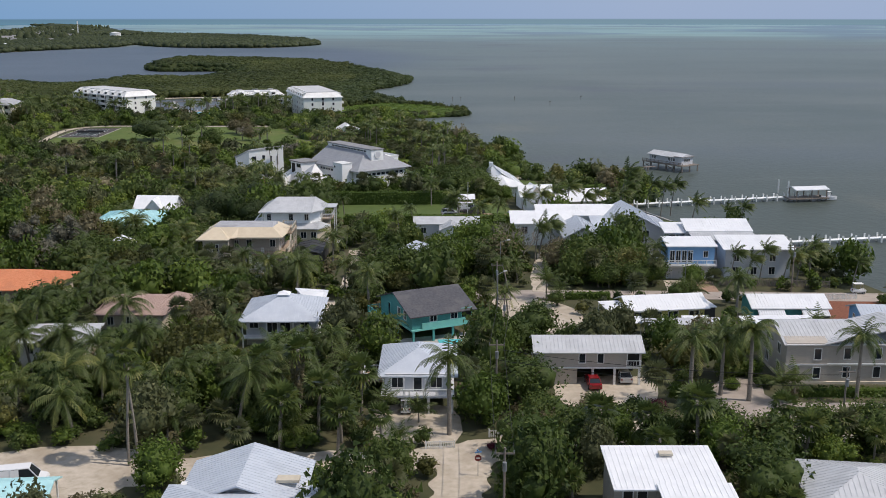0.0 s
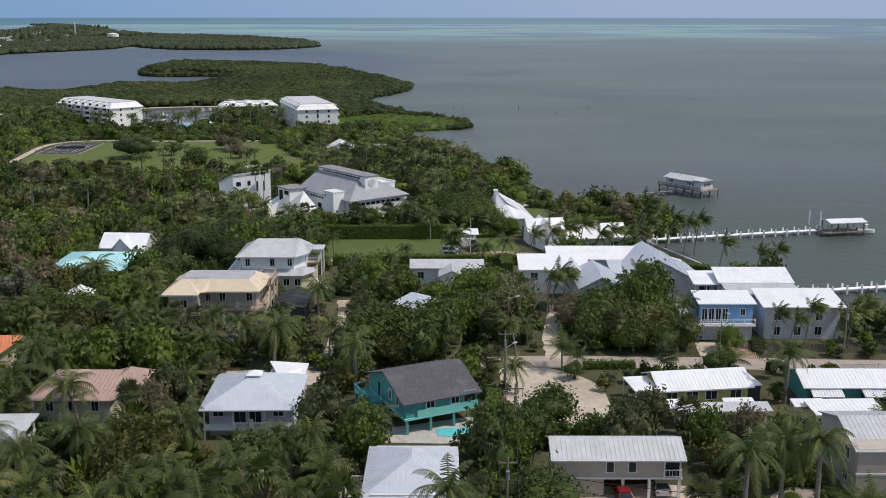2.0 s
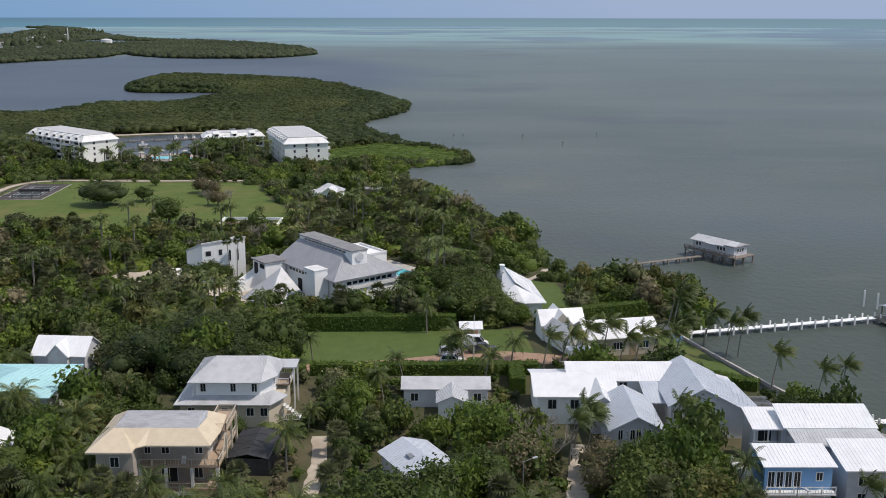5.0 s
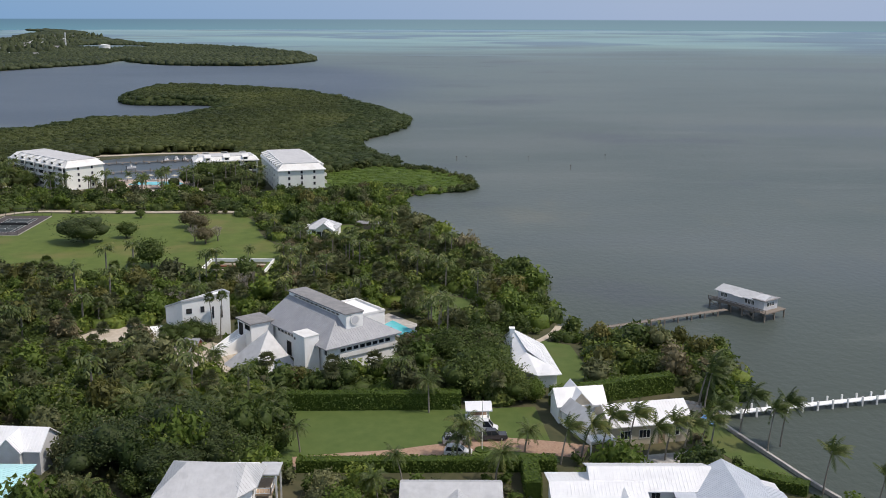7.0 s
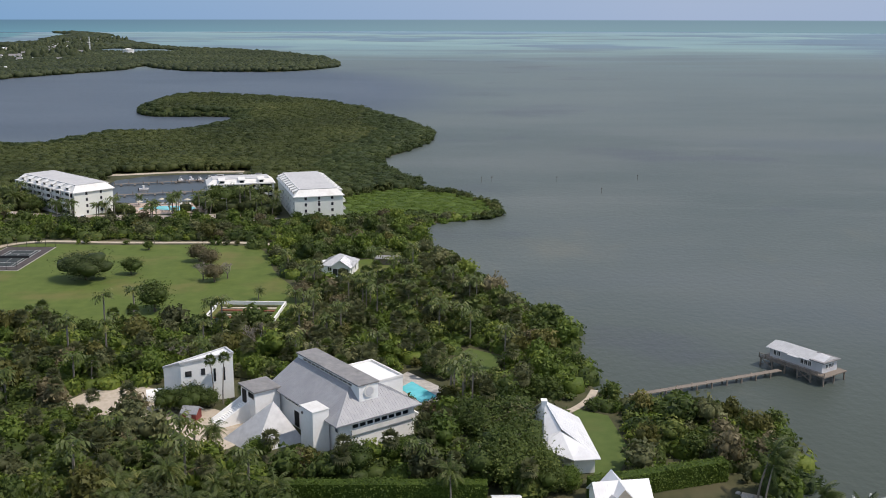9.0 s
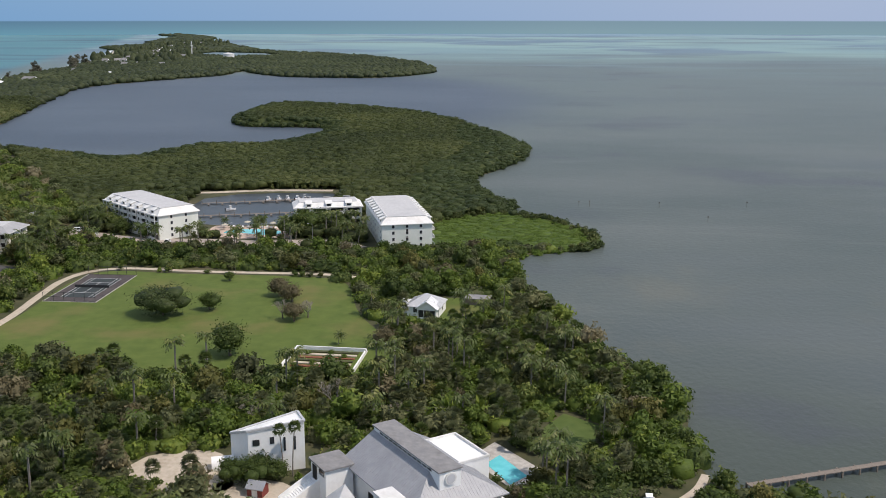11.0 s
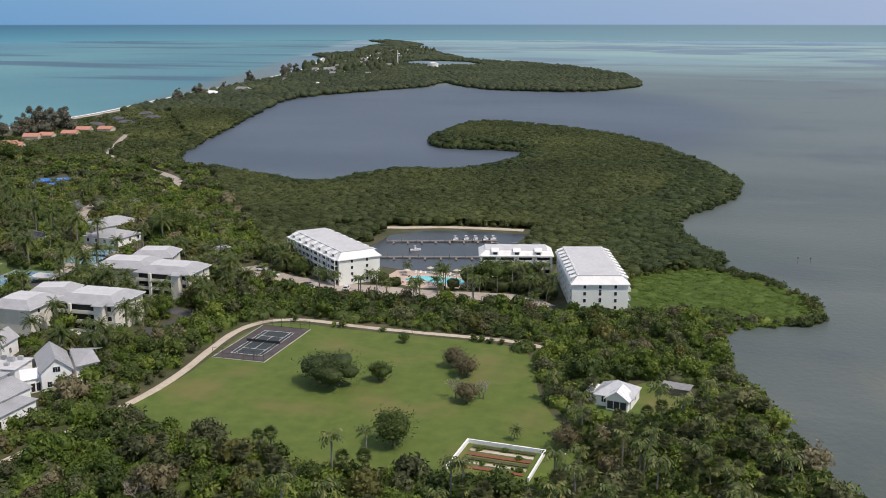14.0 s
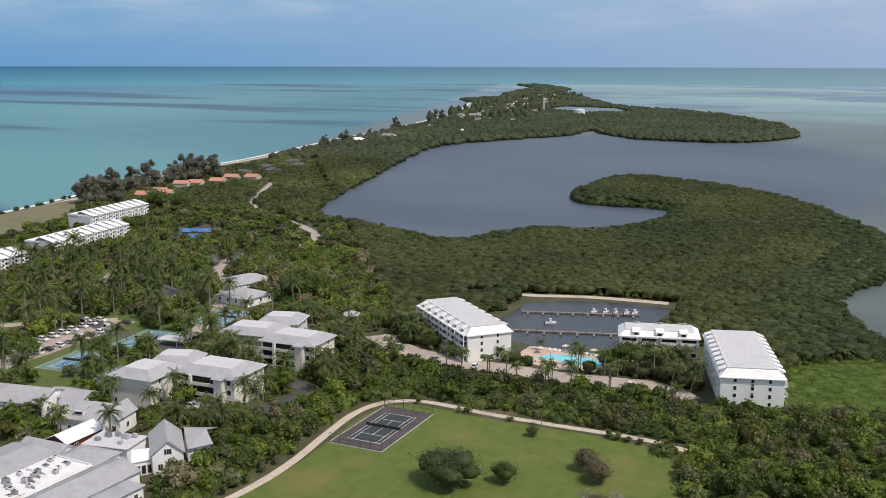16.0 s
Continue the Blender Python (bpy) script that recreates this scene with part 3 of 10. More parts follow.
def sheet(name, pts, z, material, label, category, kind="structure", drop=0.25, parent=None):
    """A thin slab over a plan outline, with a skirt down its edge."""
    area = sum(a[0] * b[1] - b[0] * a[1] for a, b in zip(pts, pts[1:] + pts[:1]))
    pts = list(pts if area > 0 else pts[::-1])
    bm = bmesh.new()
    top = [bm.verts.new((x, y, z)) for x, y in pts]
    low = [bm.verts.new((x, y, z - drop)) for x, y in pts]
    for tri in tessellate_polygon([[Vector((x, y, 0)) for x, y in pts]]):
        a, b, c = [pts[k] for k in tri]
        turn = (b[0] - a[0]) * (c[1] - a[1]) - (b[1] - a[1]) * (c[0] - a[0])
        if abs(turn) > 1e-7:
            bm.faces.new([top[k] for k in (tri if turn > 0 else tri[::-1])])
    for k in range(len(pts)):
        m = (k + 1) % len(pts)
        bm.faces.new((top[m], top[k], low[k], low[m]))
    ob = part(name, bm, material, parent)
    return tagged(ob, label, category, "", kind) if not parent else ob


def strip(name, pts, width, z, material, label, category, n=5, drop=0.12, kind="structure", ragged=0.0):
    """A road or path of one width along a smooth line."""
    line = smooth_line(pts, n)
    left, right = [], []
    for i, (x, y) in enumerate(line):
        ax, ay = line[max(i - 1, 0)]
        bx, by = line[min(i + 1, len(line) - 1)]
        l = math.hypot(bx - ax, by - ay) or 1
        w = width * 0.5 * (1 + 0.12 * noise.noise((x * 0.15, y * 0.15, 3)) + ragged * noise.noise((x * 0.5, y * 0.5, 8)))
        left.append((x - (by - ay) / l * w, y + (bx - ax) / l * w))
        right.append((x + (by - ay) / l * w, y - (bx - ax) / l * w))
    bm = bmesh.new()
    for i in range(len(line) - 1):
        prism(bm, [(*left[i + 1], z), (*left[i], z), (*right[i], z), (*right[i + 1], z)], drop)
    bmesh.ops.remove_doubles(bm, verts=bm.verts, dist=0.001)
    bmesh.ops.recalc_face_normals(bm, faces=bm.faces)
    ROADS.append((line, width))
    return tagged(part(name, bm, material), label, category, "", kind)


ROADS, BLOCKED, CLEAR = [], [], []     # lines, turned rectangles and outlines where no tree grows


def keep_off(x, y, rot, x0, x1, y0, y1, m=1.0):
    BLOCKED.append((x, y, rot, x0 - m, x1 + m, y0 - m, y1 + m))

# ---- sea and land ----
bm = bmesh.new()
rim = [(0, 0)] + [(4950 * math.cos(a), 4950 * math.sin(a)) for a in [i * math.tau / 96 for i in range(96)]]
vs = [bm.verts.new((x, y + 170, -0.3)) for x, y in rim]
for i in range(96):
    bm.faces.new((vs[0], vs[1 + i], vs[1 + (i + 1) % 96]))
tagged(part("water", bm, SEA), "grey-green shoal bay and turquoise gulf water", "sea", "", "structure")

BAY = [(95, -200), (90, 60), (84, 150), (79, 185), (71, 206), (60, 223), (54, 238), (49, 252), (50, 263), (57, 271), (61, 284), (58, 297), (48, 304), (35, 307), (28, 314), (26, 330), (27, 348), (22, 364), (12, 378), (4, 398), (-4, 418), (-12, 446), (-19, 480)]
SPIT = [(-12, 491), (6, 501), (12, 511), (8, 530), (-2, 547), (-16, 560), (-27, 570), (-24, 586), (-36, 606), (-47, 636), (-51, 658), (-42, 690), (-32, 718), (-26, 762), (-28, 800), (-44, 850), (-70, 905), (-108, 962), (-150, 1008), (-196, 1043), (-242, 1060), (-268, 1050), (-281, 1005), (-275, 940), (-255, 901), (-223, 899), (-190, 898), (-180, 868), (-183, 832), (-196, 800)]
LAGOON = [(-212, 782), (-238, 771), (-254, 752), (-268, 712), (-300, 720), (-352, 742), (-384, 745), (-412, 780), (-438, 841), (-474, 951), (-526, 1095), (-573, 1238), (-587, 1323), (-560, 1430), (-505, 1575), (-512, 1640), (-500, 1700), (-488, 1645), (-406, 1552), (-330, 1535), (-265, 1545), (-222, 1620), (-208, 1700), (-225, 1790), (-300, 2020), (-470, 2290), (-640, 2440)]
TAIL = [(-760, 2580), (-960, 2960), (-1250, 3500), (-1330, 3850), (-1560, 4300), (-1740, 4560), (-1800, 4520), (-1780, 4450), (-1600, 4150), (-1440, 3640), (-1330, 3250), (-1230, 2960), (-1250, 2780), (-1150, 2600), (-948, 2103), (-812, 1610), (-772, 1400), (-727, 1208), (-692, 1060), (-673, 913), (-616, 740), (-596, 662), (-578, 560), (-562, 400), (-548, 100), (-530, -200)]
COAST = smooth_line(BAY + SPIT + LAGOON + TAIL, 5)
COAST = [(x + 1.6 * noise.noise((x * 0.06, y * 0.06, 1)), y + 1.6 * noise.noise((x * 0.06, y * 0.06, 7))) for x, y in COAST]
sheet("ground", COAST, 0.0, GROUND, "wooded low island ground with dark leaf litter", "ground", drop=1.2)

# beach along the gulf, sand spit, surf
strip("beach", [(x + 6, y) for x, y in TAIL[13:]], 7, 0.05, BEACH, "pale sandy gulf beach", "beach")
strip("surf", [(x - 5, y) for x, y in TAIL[13:]], 5.0, -0.22, WHITE, "thin white line of breaking surf", "surf", drop=0.05)
ROADS.clear()

FIELD = [(-161, 362), (-158, 392), (-161, 425), (-160, 442), (-152, 449), (-130, 448), (-83, 449), (-70, 440), (-62, 415), (-55, 400), (-46, 385), (-41, 366), (-55, 358), (-72, 358), (-97, 352), (-117, 357), (-142, 361)]
sheet("lawn", smooth_line(FIELD, 4, True), 0.05, FIELDG, "broad mown green field with worn brown patches", "lawn")
CLEAR.append(FIELD)
PATH_LINE = [(-166, 330), (-160, 372), (-160, 394), (-163, 415), (-165, 434), (-162, 446), (-154, 452), (-144, 453), (-130, 452), (-112, 452), (-82, 453), (-68, 450)]
strip("path", PATH_LINE, 2.6, 0.09, SAND, "pale crushed-shell footpath round the field", "path")

LAWN2 = [(-30, 239.5), (-30, 262), (3, 262.6), (17, 264), (19, 240)]
sheet("lawn", LAWN2, 0.05, LAWN, "clipped green front lawn between hedges", "lawn")
CLEAR.append([(-27, 241), (-27, 259), (3, 262), (18, 264), (19, 241)])
strip("driveway", [(-25, 239), (-9, 242), (0, 244.5), (6, 247.5), (16, 246), (24, 244)], 5.4, 0.09, PAVER, "curved brick-paver driveway on the lawn", "driveway")
LAWN5 = [(-5, 331), (0, 341), (8, 335), (5, 320), (-2, 315)]
sheet("lawn", LAWN5, 0.05, LAWN, "small glade of mown grass in the woods", "lawn")
CLEAR.append(LAWN5)
LAWN3 = [(22, 267), (25.5, 272), (30, 283), (28, 300), (21, 304), (22, 288)]
sheet("lawn", LAWN3, 0.05, LAWN, "narrow garden lawn beside the white house", "lawn")
CLEAR.append(LAWN3)
CLEAR.append([(19, 262.5), (20, 265), (46, 274), (48, 262), (44, 256), (30, 262)])
sheet("yard", [(45.0, 263.5), (46.2, 267.5), (49.4, 266.0), (51.0, 261.5), (49.2, 259.6)], 0.06, SAND, "small sandy landing with rocks by the pier", "yard")
LAWN4 = [(42, 262), (49, 257), (53, 244), (57, 232), (50, 236), (45, 248)]
sheet("lawn", LAWN4, 0.05, LAWN, "waterside lawn behind a low sea wall", "lawn")
CLEAR.append(LAWN4)

# streets, drives and yards
strip("road", [(-60, 102), (-40, 101), (-20, 104), (-5, 105), (6, 108), (20, 113), (45, 113), (75, 116)], 6.0, 0.06, SAND, "sandy lane between the gardens", "road", 12, ragged=0.25)
strip("road", [(1.5, 80), (1.5, 95), (2.5, 103), (4, 109)], 6.2, 0.08, SAND, "sandy street end at the junction", "road", 14, ragged=0.3)
strip("road", [(6, 174), (18, 174.5), (40, 174), (62, 173), (84, 172)], 5.4, 0.06, ROAD, "narrow sun-bleached lane towards the bay", "road")
strip("driveway", [(18, 176), (18.6, 186), (20, 196), (22, 206)], 3.0, 0.09, SAND, "sandy drive up to the white house", "driveway", 10, ragged=0.3)
strip("driveway", [(43, 176), (44, 184)], 3.2, 0.09, SAND, "short sandy drive to the garages", "driveway")
strip("driveway", [(49, 176), (49.5, 184)], 3.6, 0.09, PAVER, "short brick-paver drive to the garages", "driveway")
strip("driveway", [(-18, 176), (-18, 190), (-18, 200), (-19, 209)], 2.4, 0.09, SAND, "pale sandy garden drive", "driveway", 10, ragged=0.3)
strip("path", [(13, 299), (19.7, 301.5), (24.7, 307.8), (27, 314)], 1.6, 0.09, SAND, "pale garden path to the shore", "path")
strip("driveway", [(-9, 178), (-8, 190), (-6, 200)], 2.6, 0.09, SAND, "pale sandy garden drive", "driveway")
YARDS = [
    ("yard", [(9, 160), (9.5, 174), (16, 172), (23, 165), (23.5, 153), (21.5, 145), (17, 148), (11, 156)], SAND, "open sandy parking yard"),
    ("yard", [(16, 122), (16.5, 131), (28.5, 132), (28.5, 124), (24, 119)], SAND, "sandy forecourt before the carport"),
    ("yard", [(-8.5, 112), (-8.5, 121), (1, 121), (1.5, 110)], SAND, "sandy forecourt of the raised cottage"),
    ("yard", [(34, 117), (38, 130), (44, 131), (44, 123), (58, 122), (56, 115)], ROAD, "bleached asphalt turning place"),
    ("yard", [(-52, 94), (-52, 107), (-36, 108), (-36, 95)], SAND, "sandy parking place under the trees"),
    ("yard", [(-33, 163), (-33, 170), (-18, 170), (-17, 165)], SAND, "sandy backyard of the hip-roofed house"),
    ("yard", [(-56, 152), (-56, 162), (-44, 164), (-44, 154)], SAND, "pale paved backyard"),
    ("yard", [(61, 160), (61, 170), (76, 171), (76, 158)], MULCH, "red-brown fenced clay yard"),
    ("yard", [(-62, 286), (-64, 300), (-52, 301), (-42, 290), (-48, 280)], SAND, "sandy forecourt of the modern house"),
    ("yard", [(-82, 297), (-82, 309), (-70, 313), (-64, 306), (-62, 296)], SAND, "sandy forecourt beside the garage"),
    ("yard", [(-52, 402), (-48, 398), (-34, 402), (-24, 410), (-22, 424), (-34, 430), (-40, 422)], FIELDG, "rough grass clearing round the cottage"),
]
for name, pts, m, label in YARDS:
    sheet(name, smooth_line(pts, 3, True), 0.05, m, label, "yard")
    CLEAR.append(pts)

CLEAR.append([(-62, 86), (-62, 108), (-36, 108), (-35, 96), (-38, 86)])
CLEAR.append([(-204, 494), (-168, 486), (-130, 485), (-100, 487), (-72, 484), (-72, 492), (-130, 492), (-204, 502)])
DUNE = [(-560, 560), (-593, 654), (-600, 694), (-607, 735), (-590, 722), (-553, 693), (-530, 652), (-522, 624), (-500, 560)]
sheet("dune", smooth_line(DUNE, 3, True), 0.12, surface("dune_grass", (0.125, 0.118, 0.060), (0.190, 0.170, 0.095), 0.16, 0.95, bump=0.4, fine=3, stain=(0.085, 0.110, 0.035), stain_scale=0.03), "brownish dune grass between beach and apartments", "dune")
CLEAR.append(DUNE)
# marina basin, quay, parking, pool terrace
MARSH = [(-66, 487), (-22, 487), (0, 503), (5, 512), (2, 529), (-8, 544), (-26, 561), (-46, 546), (-58, 506)]
BASIN = [(-170, 538), (-172, 586), (-160, 600), (-140, 606), (-112, 608), (-112, 560), (-104, 538), (-140, 526), (-158, 530)]
marina_mat = surface("harbour_water", (0.016, 0.020, 0.021), (0.026, 0.030, 0.031), 0.05, 0.3, bump=0.4, fine=1.2)
sheet("water", BASIN, 0.06, marina_mat, "dark calm water of the small marina basin", "harbour")
CLEAR.append([(-176, 522), (-178, 600), (-166, 612), (-108, 618), (-106, 560), (-96, 534), (-140, 520)])
strip("quay", [(-205, 590), (-186, 600), (-172, 604), (-150, 612), (-116, 616)], 5.0, 0.10, SAND, "sandy quay round the marina basin", "quay")
strip("parking_lot", [(-204, 512), (-196, 506), (-180, 499), (-160, 495), (-140, 496), (-120, 496), (-104, 499), (-90, 500), (-78, 492)], 10.5, 0.06, ROAD, "pale asphalt parking lot before the apartments", "parking")
TERRACE = [(-146, 508), (-145, 526), (-128, 528), (-108, 526), (-108, 508), (-128, 503)]
sheet("terrace", TERRACE, 0.10, surface("pink_pavers", (0.46, 0.35, 0.28), (0.56, 0.44, 0.36), 2.0, 0.85), "pinkish paved pool terrace", "terrace")
CLEAR.append(TERRACE)
POOL_LINE = [(-137, 513), (-134, 519), (-126, 521), (-117, 520), (-114, 514), (-121, 511), (-129, 513)]
sheet("swimming_pool", smooth_line(POOL_LINE, 5, True), 0.16, POOL, "free-form turquoise swimming pool of the apartments", "pool", kind="thing")

# resort roads
strip("road", [(-290, 380), (-262, 398), (-250, 440), (-262, 470), (-258, 500), (-225, 512), (-200, 500)], 6.0, 0.06, ASPHALT, "dark resort road between the palms", "road")
strip("road", [(-330, 480), (-300, 470), (-262, 462)], 6.5, 0.07, ASPHALT, "dark resort road between the palms", "road")
strip("road", [(-262, 470), (-300, 540), (-345, 590), (-352, 640), (-340, 668), (-366, 704), (-420, 742), (-470, 780), (-540, 900)], 6.0, 0.06, ROAD, "pale grey road through the mangrove", "road")
strip("parking_lot", [(-303, 416), (-305, 445), (-309, 484)], 15.0, 0.06, ROAD, "bleached asphalt car park with parked cars", "parking")
strip("road", [(-311, 484), (-330, 470), (-350, 452), (-380, 440)], 6.0, 0.07, ROAD, "bleached resort road between palms", "road")
strip("road", [(-360, 520), (-385, 560), (-398, 600), (-420, 640)], 6.0, 0.07, ROAD, "bleached road behind the beach apartments", "road")
sheet("lawn", [(-470, 470), (-440, 400), (-300, 375), (-262, 392), (-246, 440), (-256, 505), (-285, 530), (-350, 600), (-400, 640), (-455, 640)], 0.03, LAWN, "resort lawn under the palms and trees", "lawn")
for pts in ([(-296, 526), (-276, 524), (-262, 512), (-256, 524), (-270, 540), (-280, 545)], [(-296, 412), (-284, 404), (-288, 480), (-300, 486)], [(-350, 540), (-330, 545), (-328, 566), (-346, 572)], [(-360, 462), (-330, 455), (-325, 440), (-352, 436)], [(-272, 396), (-262, 404), (-262, 420), (-274, 416)]):
    CLEAR.append(pts)
strip("road", [(-205, 388), (-204, 410), (-192, 425), (-190, 445), (-212, 452)], 6.0, 0.07, ASPHALT, "shaded asphalt lane before the apartments", "road")

# lines of clipped hedges: label, ends, width, height
HEDGES = [
    ("tall clipped green hedge along the lawn", (-31, 262.5), (3, 263.5), 2.4, 3.4),
    ("broad clipped hedge between lawn and houses", (-24, 236.8), (18, 237.4), 2.2, 2.2),
    ("tall dense hedge beside the white compound", (20, 264), (44.5, 272.5), 2.4, 3.8),
    ("clipped hedge corner by the drive", (13.5, 227), (13.5, 236), 2.6, 3.0),
    ("clipped green hedge by the water", (46, 234.5), (56, 229), 2.4, 2.0),
    ("low clipped hedge before the beige house", (47.5, 125), (60, 125), 1.4, 1.1),
    ("rounded clipped hedge by the teal house", (6.8, 150.5), (7.4, 158), 2.0, 2.2),
    ("low hedge along the lane", (22, 171.5), (30, 171.8), 1.4, 1.2),
]
for label, a, b, w, hh in HEDGES:
    keep_off(*a, math.degrees(math.atan2(b[1] - a[1], b[0] - a[0])), 0, math.hypot(b[0] - a[0], b[1] - a[1]), -w / 2 - 2.5, w / 2 + 0.5, 0.5)

# ---- houses near the lane ----
def house(name, label, x, y, rot=0.0, category="house"):
    return thing(name, label, category, x, y, rot)


def footprint(ob_xy, rot, x0, x1, y0, y1, m=1.2):
    keep_off(*ob_xy, rot, x0, x1, y0, y1, m)


def row_of_windows(p, side, at, us, z, w=0.9, h=1.3, bars=1, frame_mat=None):
    for u in us:
        opening(p, side, at, u, z, w, h, frame_mat, None, bars)


def stilt_posts(p, xs, ys, z1, material=None):
    for x in xs:
        for y in ys:
            post(p, x, y, 0, z1, 0.16, material or BEIGEW)


# long grey-roofed house over a carport
h = house("house", "long beige raised house with grey roof over a carport", 20.0, 131.6)
walls(h, -7.2, 7.2, -2.6, 3.4, 2.6, 5.0, BEIGEW, "gx", 1.2)
walls(h, -7.2, -1.5, -2.3, 3.2, 0, 2.6, BEIGEW, name="wall")
roof(h, "gx", -7.2, 7.2, -2.6, 3.4, 5.0, 1.25, 0.45, METALG)
part("floor_slab", boxes((-7.3, 7.3, -2.75, 3.5, 2.42, 2.6)), WHITE, h)
stilt_posts(h, (0.6, 3.6, 7.0), (-2.5, 3.2), 2.42, WHITE)
# black sheet at the back, painting the carport's shade
part("carport_shade_panel", boxes((-1.5, 7.2, 3.0, 3.2, 0, 2.42)), DARK, h)
row_of_windows(h, "f", -2.6, (-0.9, 1.6), 3.25, 0.8, 1.25, 0)
opening(h, "f", -2.6, 6.1, 2.75, 1.6, 2.0, WHITE, DARK, 0)
railing(h, [(5.2, -2.75), (7.1, -2.75)], 2.65, 0.9)
footprint((20, 131.6), 0, -7.2, 7.2, -7, 3.4)

# raised cottage with white hip roof and porch
h = house("house", "raised cottage with a pale metal hip roof and screened porch", -3.4, 123.8)
walls(h, -4.0, 4.4, -3.4, 8.8, 2.4, 4.8, GREYW)
roof(h, "hip", -4.6, 5.0, -3.2, 8.8, 4.7, 2.0, 0.4, METALB)
part("floor_slab", boxes((-4.5, 4.9, -5.2, 9.0, 2.2, 2.4)), GREYW, h)
stilt_posts(h, (-4.2, -1.3, 1.6, 4.6), (-5.0, 1.6, 8.6), 2.2, GREYW)
for x in (-4.1, -1.5, 1.2, 4.3):
    post(h, x, -5.1, 2.4, 4.75, 0.09)
railing(h, [(-4.2, -5.2), (4.4, -5.2)], 2.4, 0.95)
row_of_windows(h, "f", -3.4, (-2.4, 2.6), 3.0, 1.4, 1.5)
opening(h, "f", -3.4, 0.2, 2.5, 1.0, 2.05, WHITE, GLASS, 0, "door")
part("side_deck", boxes((-7.2, -4.3, 0.5, 4.0, 2.2, 2.4)), DECK, h)
railing(h, [(-4.4, 0.6), (-7.1, 0.6), (-7.1, 3.9), (-4.4, 3.9)], 2.4, 0.95)
stilt_posts(h, (-6.9,), (0.7, 3.8), 2.2, WHITE)
# black sheet painting the shade below the cottage floor
part("cottage_shade_panel", boxes((-4.0, 4.2, 2.0, 2.2, 0, 2.2)), DARK, h)
footprint((-3.4, 123.8), 0, -4.5, 4.9, -9, 9.2)

# teal house
h = house("house", "teal clapboard raised house with a charcoal shingle roof", -2.9, 154.0, 26)
walls(h, -5.0, 5.4, -6.2, 6.3, 2.3, 4.7, TEALW, "gx", 2.1)
roof(h, "gx", -5.0, 5.4, -6.2, 6.3, 4.7, 2.2, 0.6, SHINGLE, 0)
part("floor_slab", boxes((-5.2, 5.6, -6.5, 6.5, 2.05, 2.3)), TEALL, h)
part("porch_apron", boxes((-3.4, 5.5, -6.45, -6.22, 2.3, 3.2)), TEALL, h)
stilt_posts(h, (-4.8, -1.4, 2.0, 5.2), (-6.2, 0, 6.2), 2.05, TEALW)
# shade under the teal house, put in as a black sheet
part("underfloor_shade_panel", boxes((-4.8, 5.0, 1.5, 1.7, 0, 2.05)), DARK, h)
row_of_windows(h, "f", -6.2, (-1.4, 2.2), 3.3, 1.1, 1.2)
opening(h, "f", -6.2, 4.4, 3.25, 1.7, 1.4, TEALL, DARK, 0)
row_of_windows(h, "l", -5.0, (-3.5, -1.2), 3.3, 0.9, 1.3)
opening(h, "l", -5.0, 2.6, 2.4, 0.9, 2.05, TEALL, GLASS, 0, "door")
part("side_deck", boxes((-7.4, -5.2, 0.6, 6.4, 2.1, 2.3)), TEALW, h)
railing(h, [(-5.2, 0.7), (-7.3, 0.7), (-7.3, 6.3), (-5.2, 6.3)], 2.3, 0.95, TEALW)
stilt_posts(h, (-7.1,), (0.9, 6.1), 2.1, TEALW)
for k in range(8):
    part("step", boxes((-7.3, -6.2, 0.3 - k * 0.3, 0.6 - k * 0.3, 2.0 - k * 0.25, 2.12 - k * 0.25)), TEALW, h)
footprint((-2.9, 154.0), 26, -7.4, 5.8, -9.5, 6.6)
CLEAR.append([(-10, 143.2), (-9.5, 148), (6.5, 151), (7, 143.2)])
sheet("terrace", [(-9.5, 144), (-8.5, 148), (4.6, 152.5), (6.0, 144.2), (0, 143.6)], 0.08, CONCRETE, "concrete pool terrace", "terrace")
sheet("swimming_pool", [(-0.4, 145.9), (-0.8, 148.2), (4.0, 148.6), (4.6, 145.0)], 0.14, POOL, "small turquoise garden pool behind the cottage", "pool", kind="thing")

# white-blue hip house
h = house("house", "white house with a pale blue-grey metal hip roof and roof cap", -24.9, 150.9, 1)
walls(h, -5.4, 5.4, -4.6, 5.8, 0, 4.5, GREYW)
roof(h, "hip", -5.9, 5.9, -6.3, 6.0, 4.5, 2.5, 0.4, METALB)
cap = part("roof_cap", boxes((-0.7, 0.7, -1.0, 0.3, 6.7, 7.05)), METALW, h)
roof(cap, "hip", -0.9, 0.9, -1.2, 0.5, 7.05, 0.45, 0.1, METALW, 0, 0.08, "cap_roof")
planes(h, [[(5.9, 1.0, 4.5), (5.9, 10.3, 4.5), (0.3, 10.3, 4.9), (2.6, 2.6, 5.6)]], METALW, "roof_wing", 0.5)
walls(h, 0.8, 5.5, 5.8, 9.9, 0, 4.4, GREYW, name="wing")
row_of_windows(h, "f", -4.6, (-4.2, 3.6), 2.7, 1.3, 1.3)
for u in (-1.4, 0.6):
    opening(h, "f", -4.6, u, 1.7, 1.5, 2.1, WHITE, GLASS, 1, "door")
part("porch_floor", boxes((-5.9, 5.9, -6.3, -4.6, 1.4, 1.6)), WHITE, h)
railing(h, [(-1.8, -6.2), (5.8, -6.2)], 1.6, 0.8)
for x in (-5.7, -2, 2, 5.7):
    post(h, x, -6.1, 0, 4.4, 0.09)
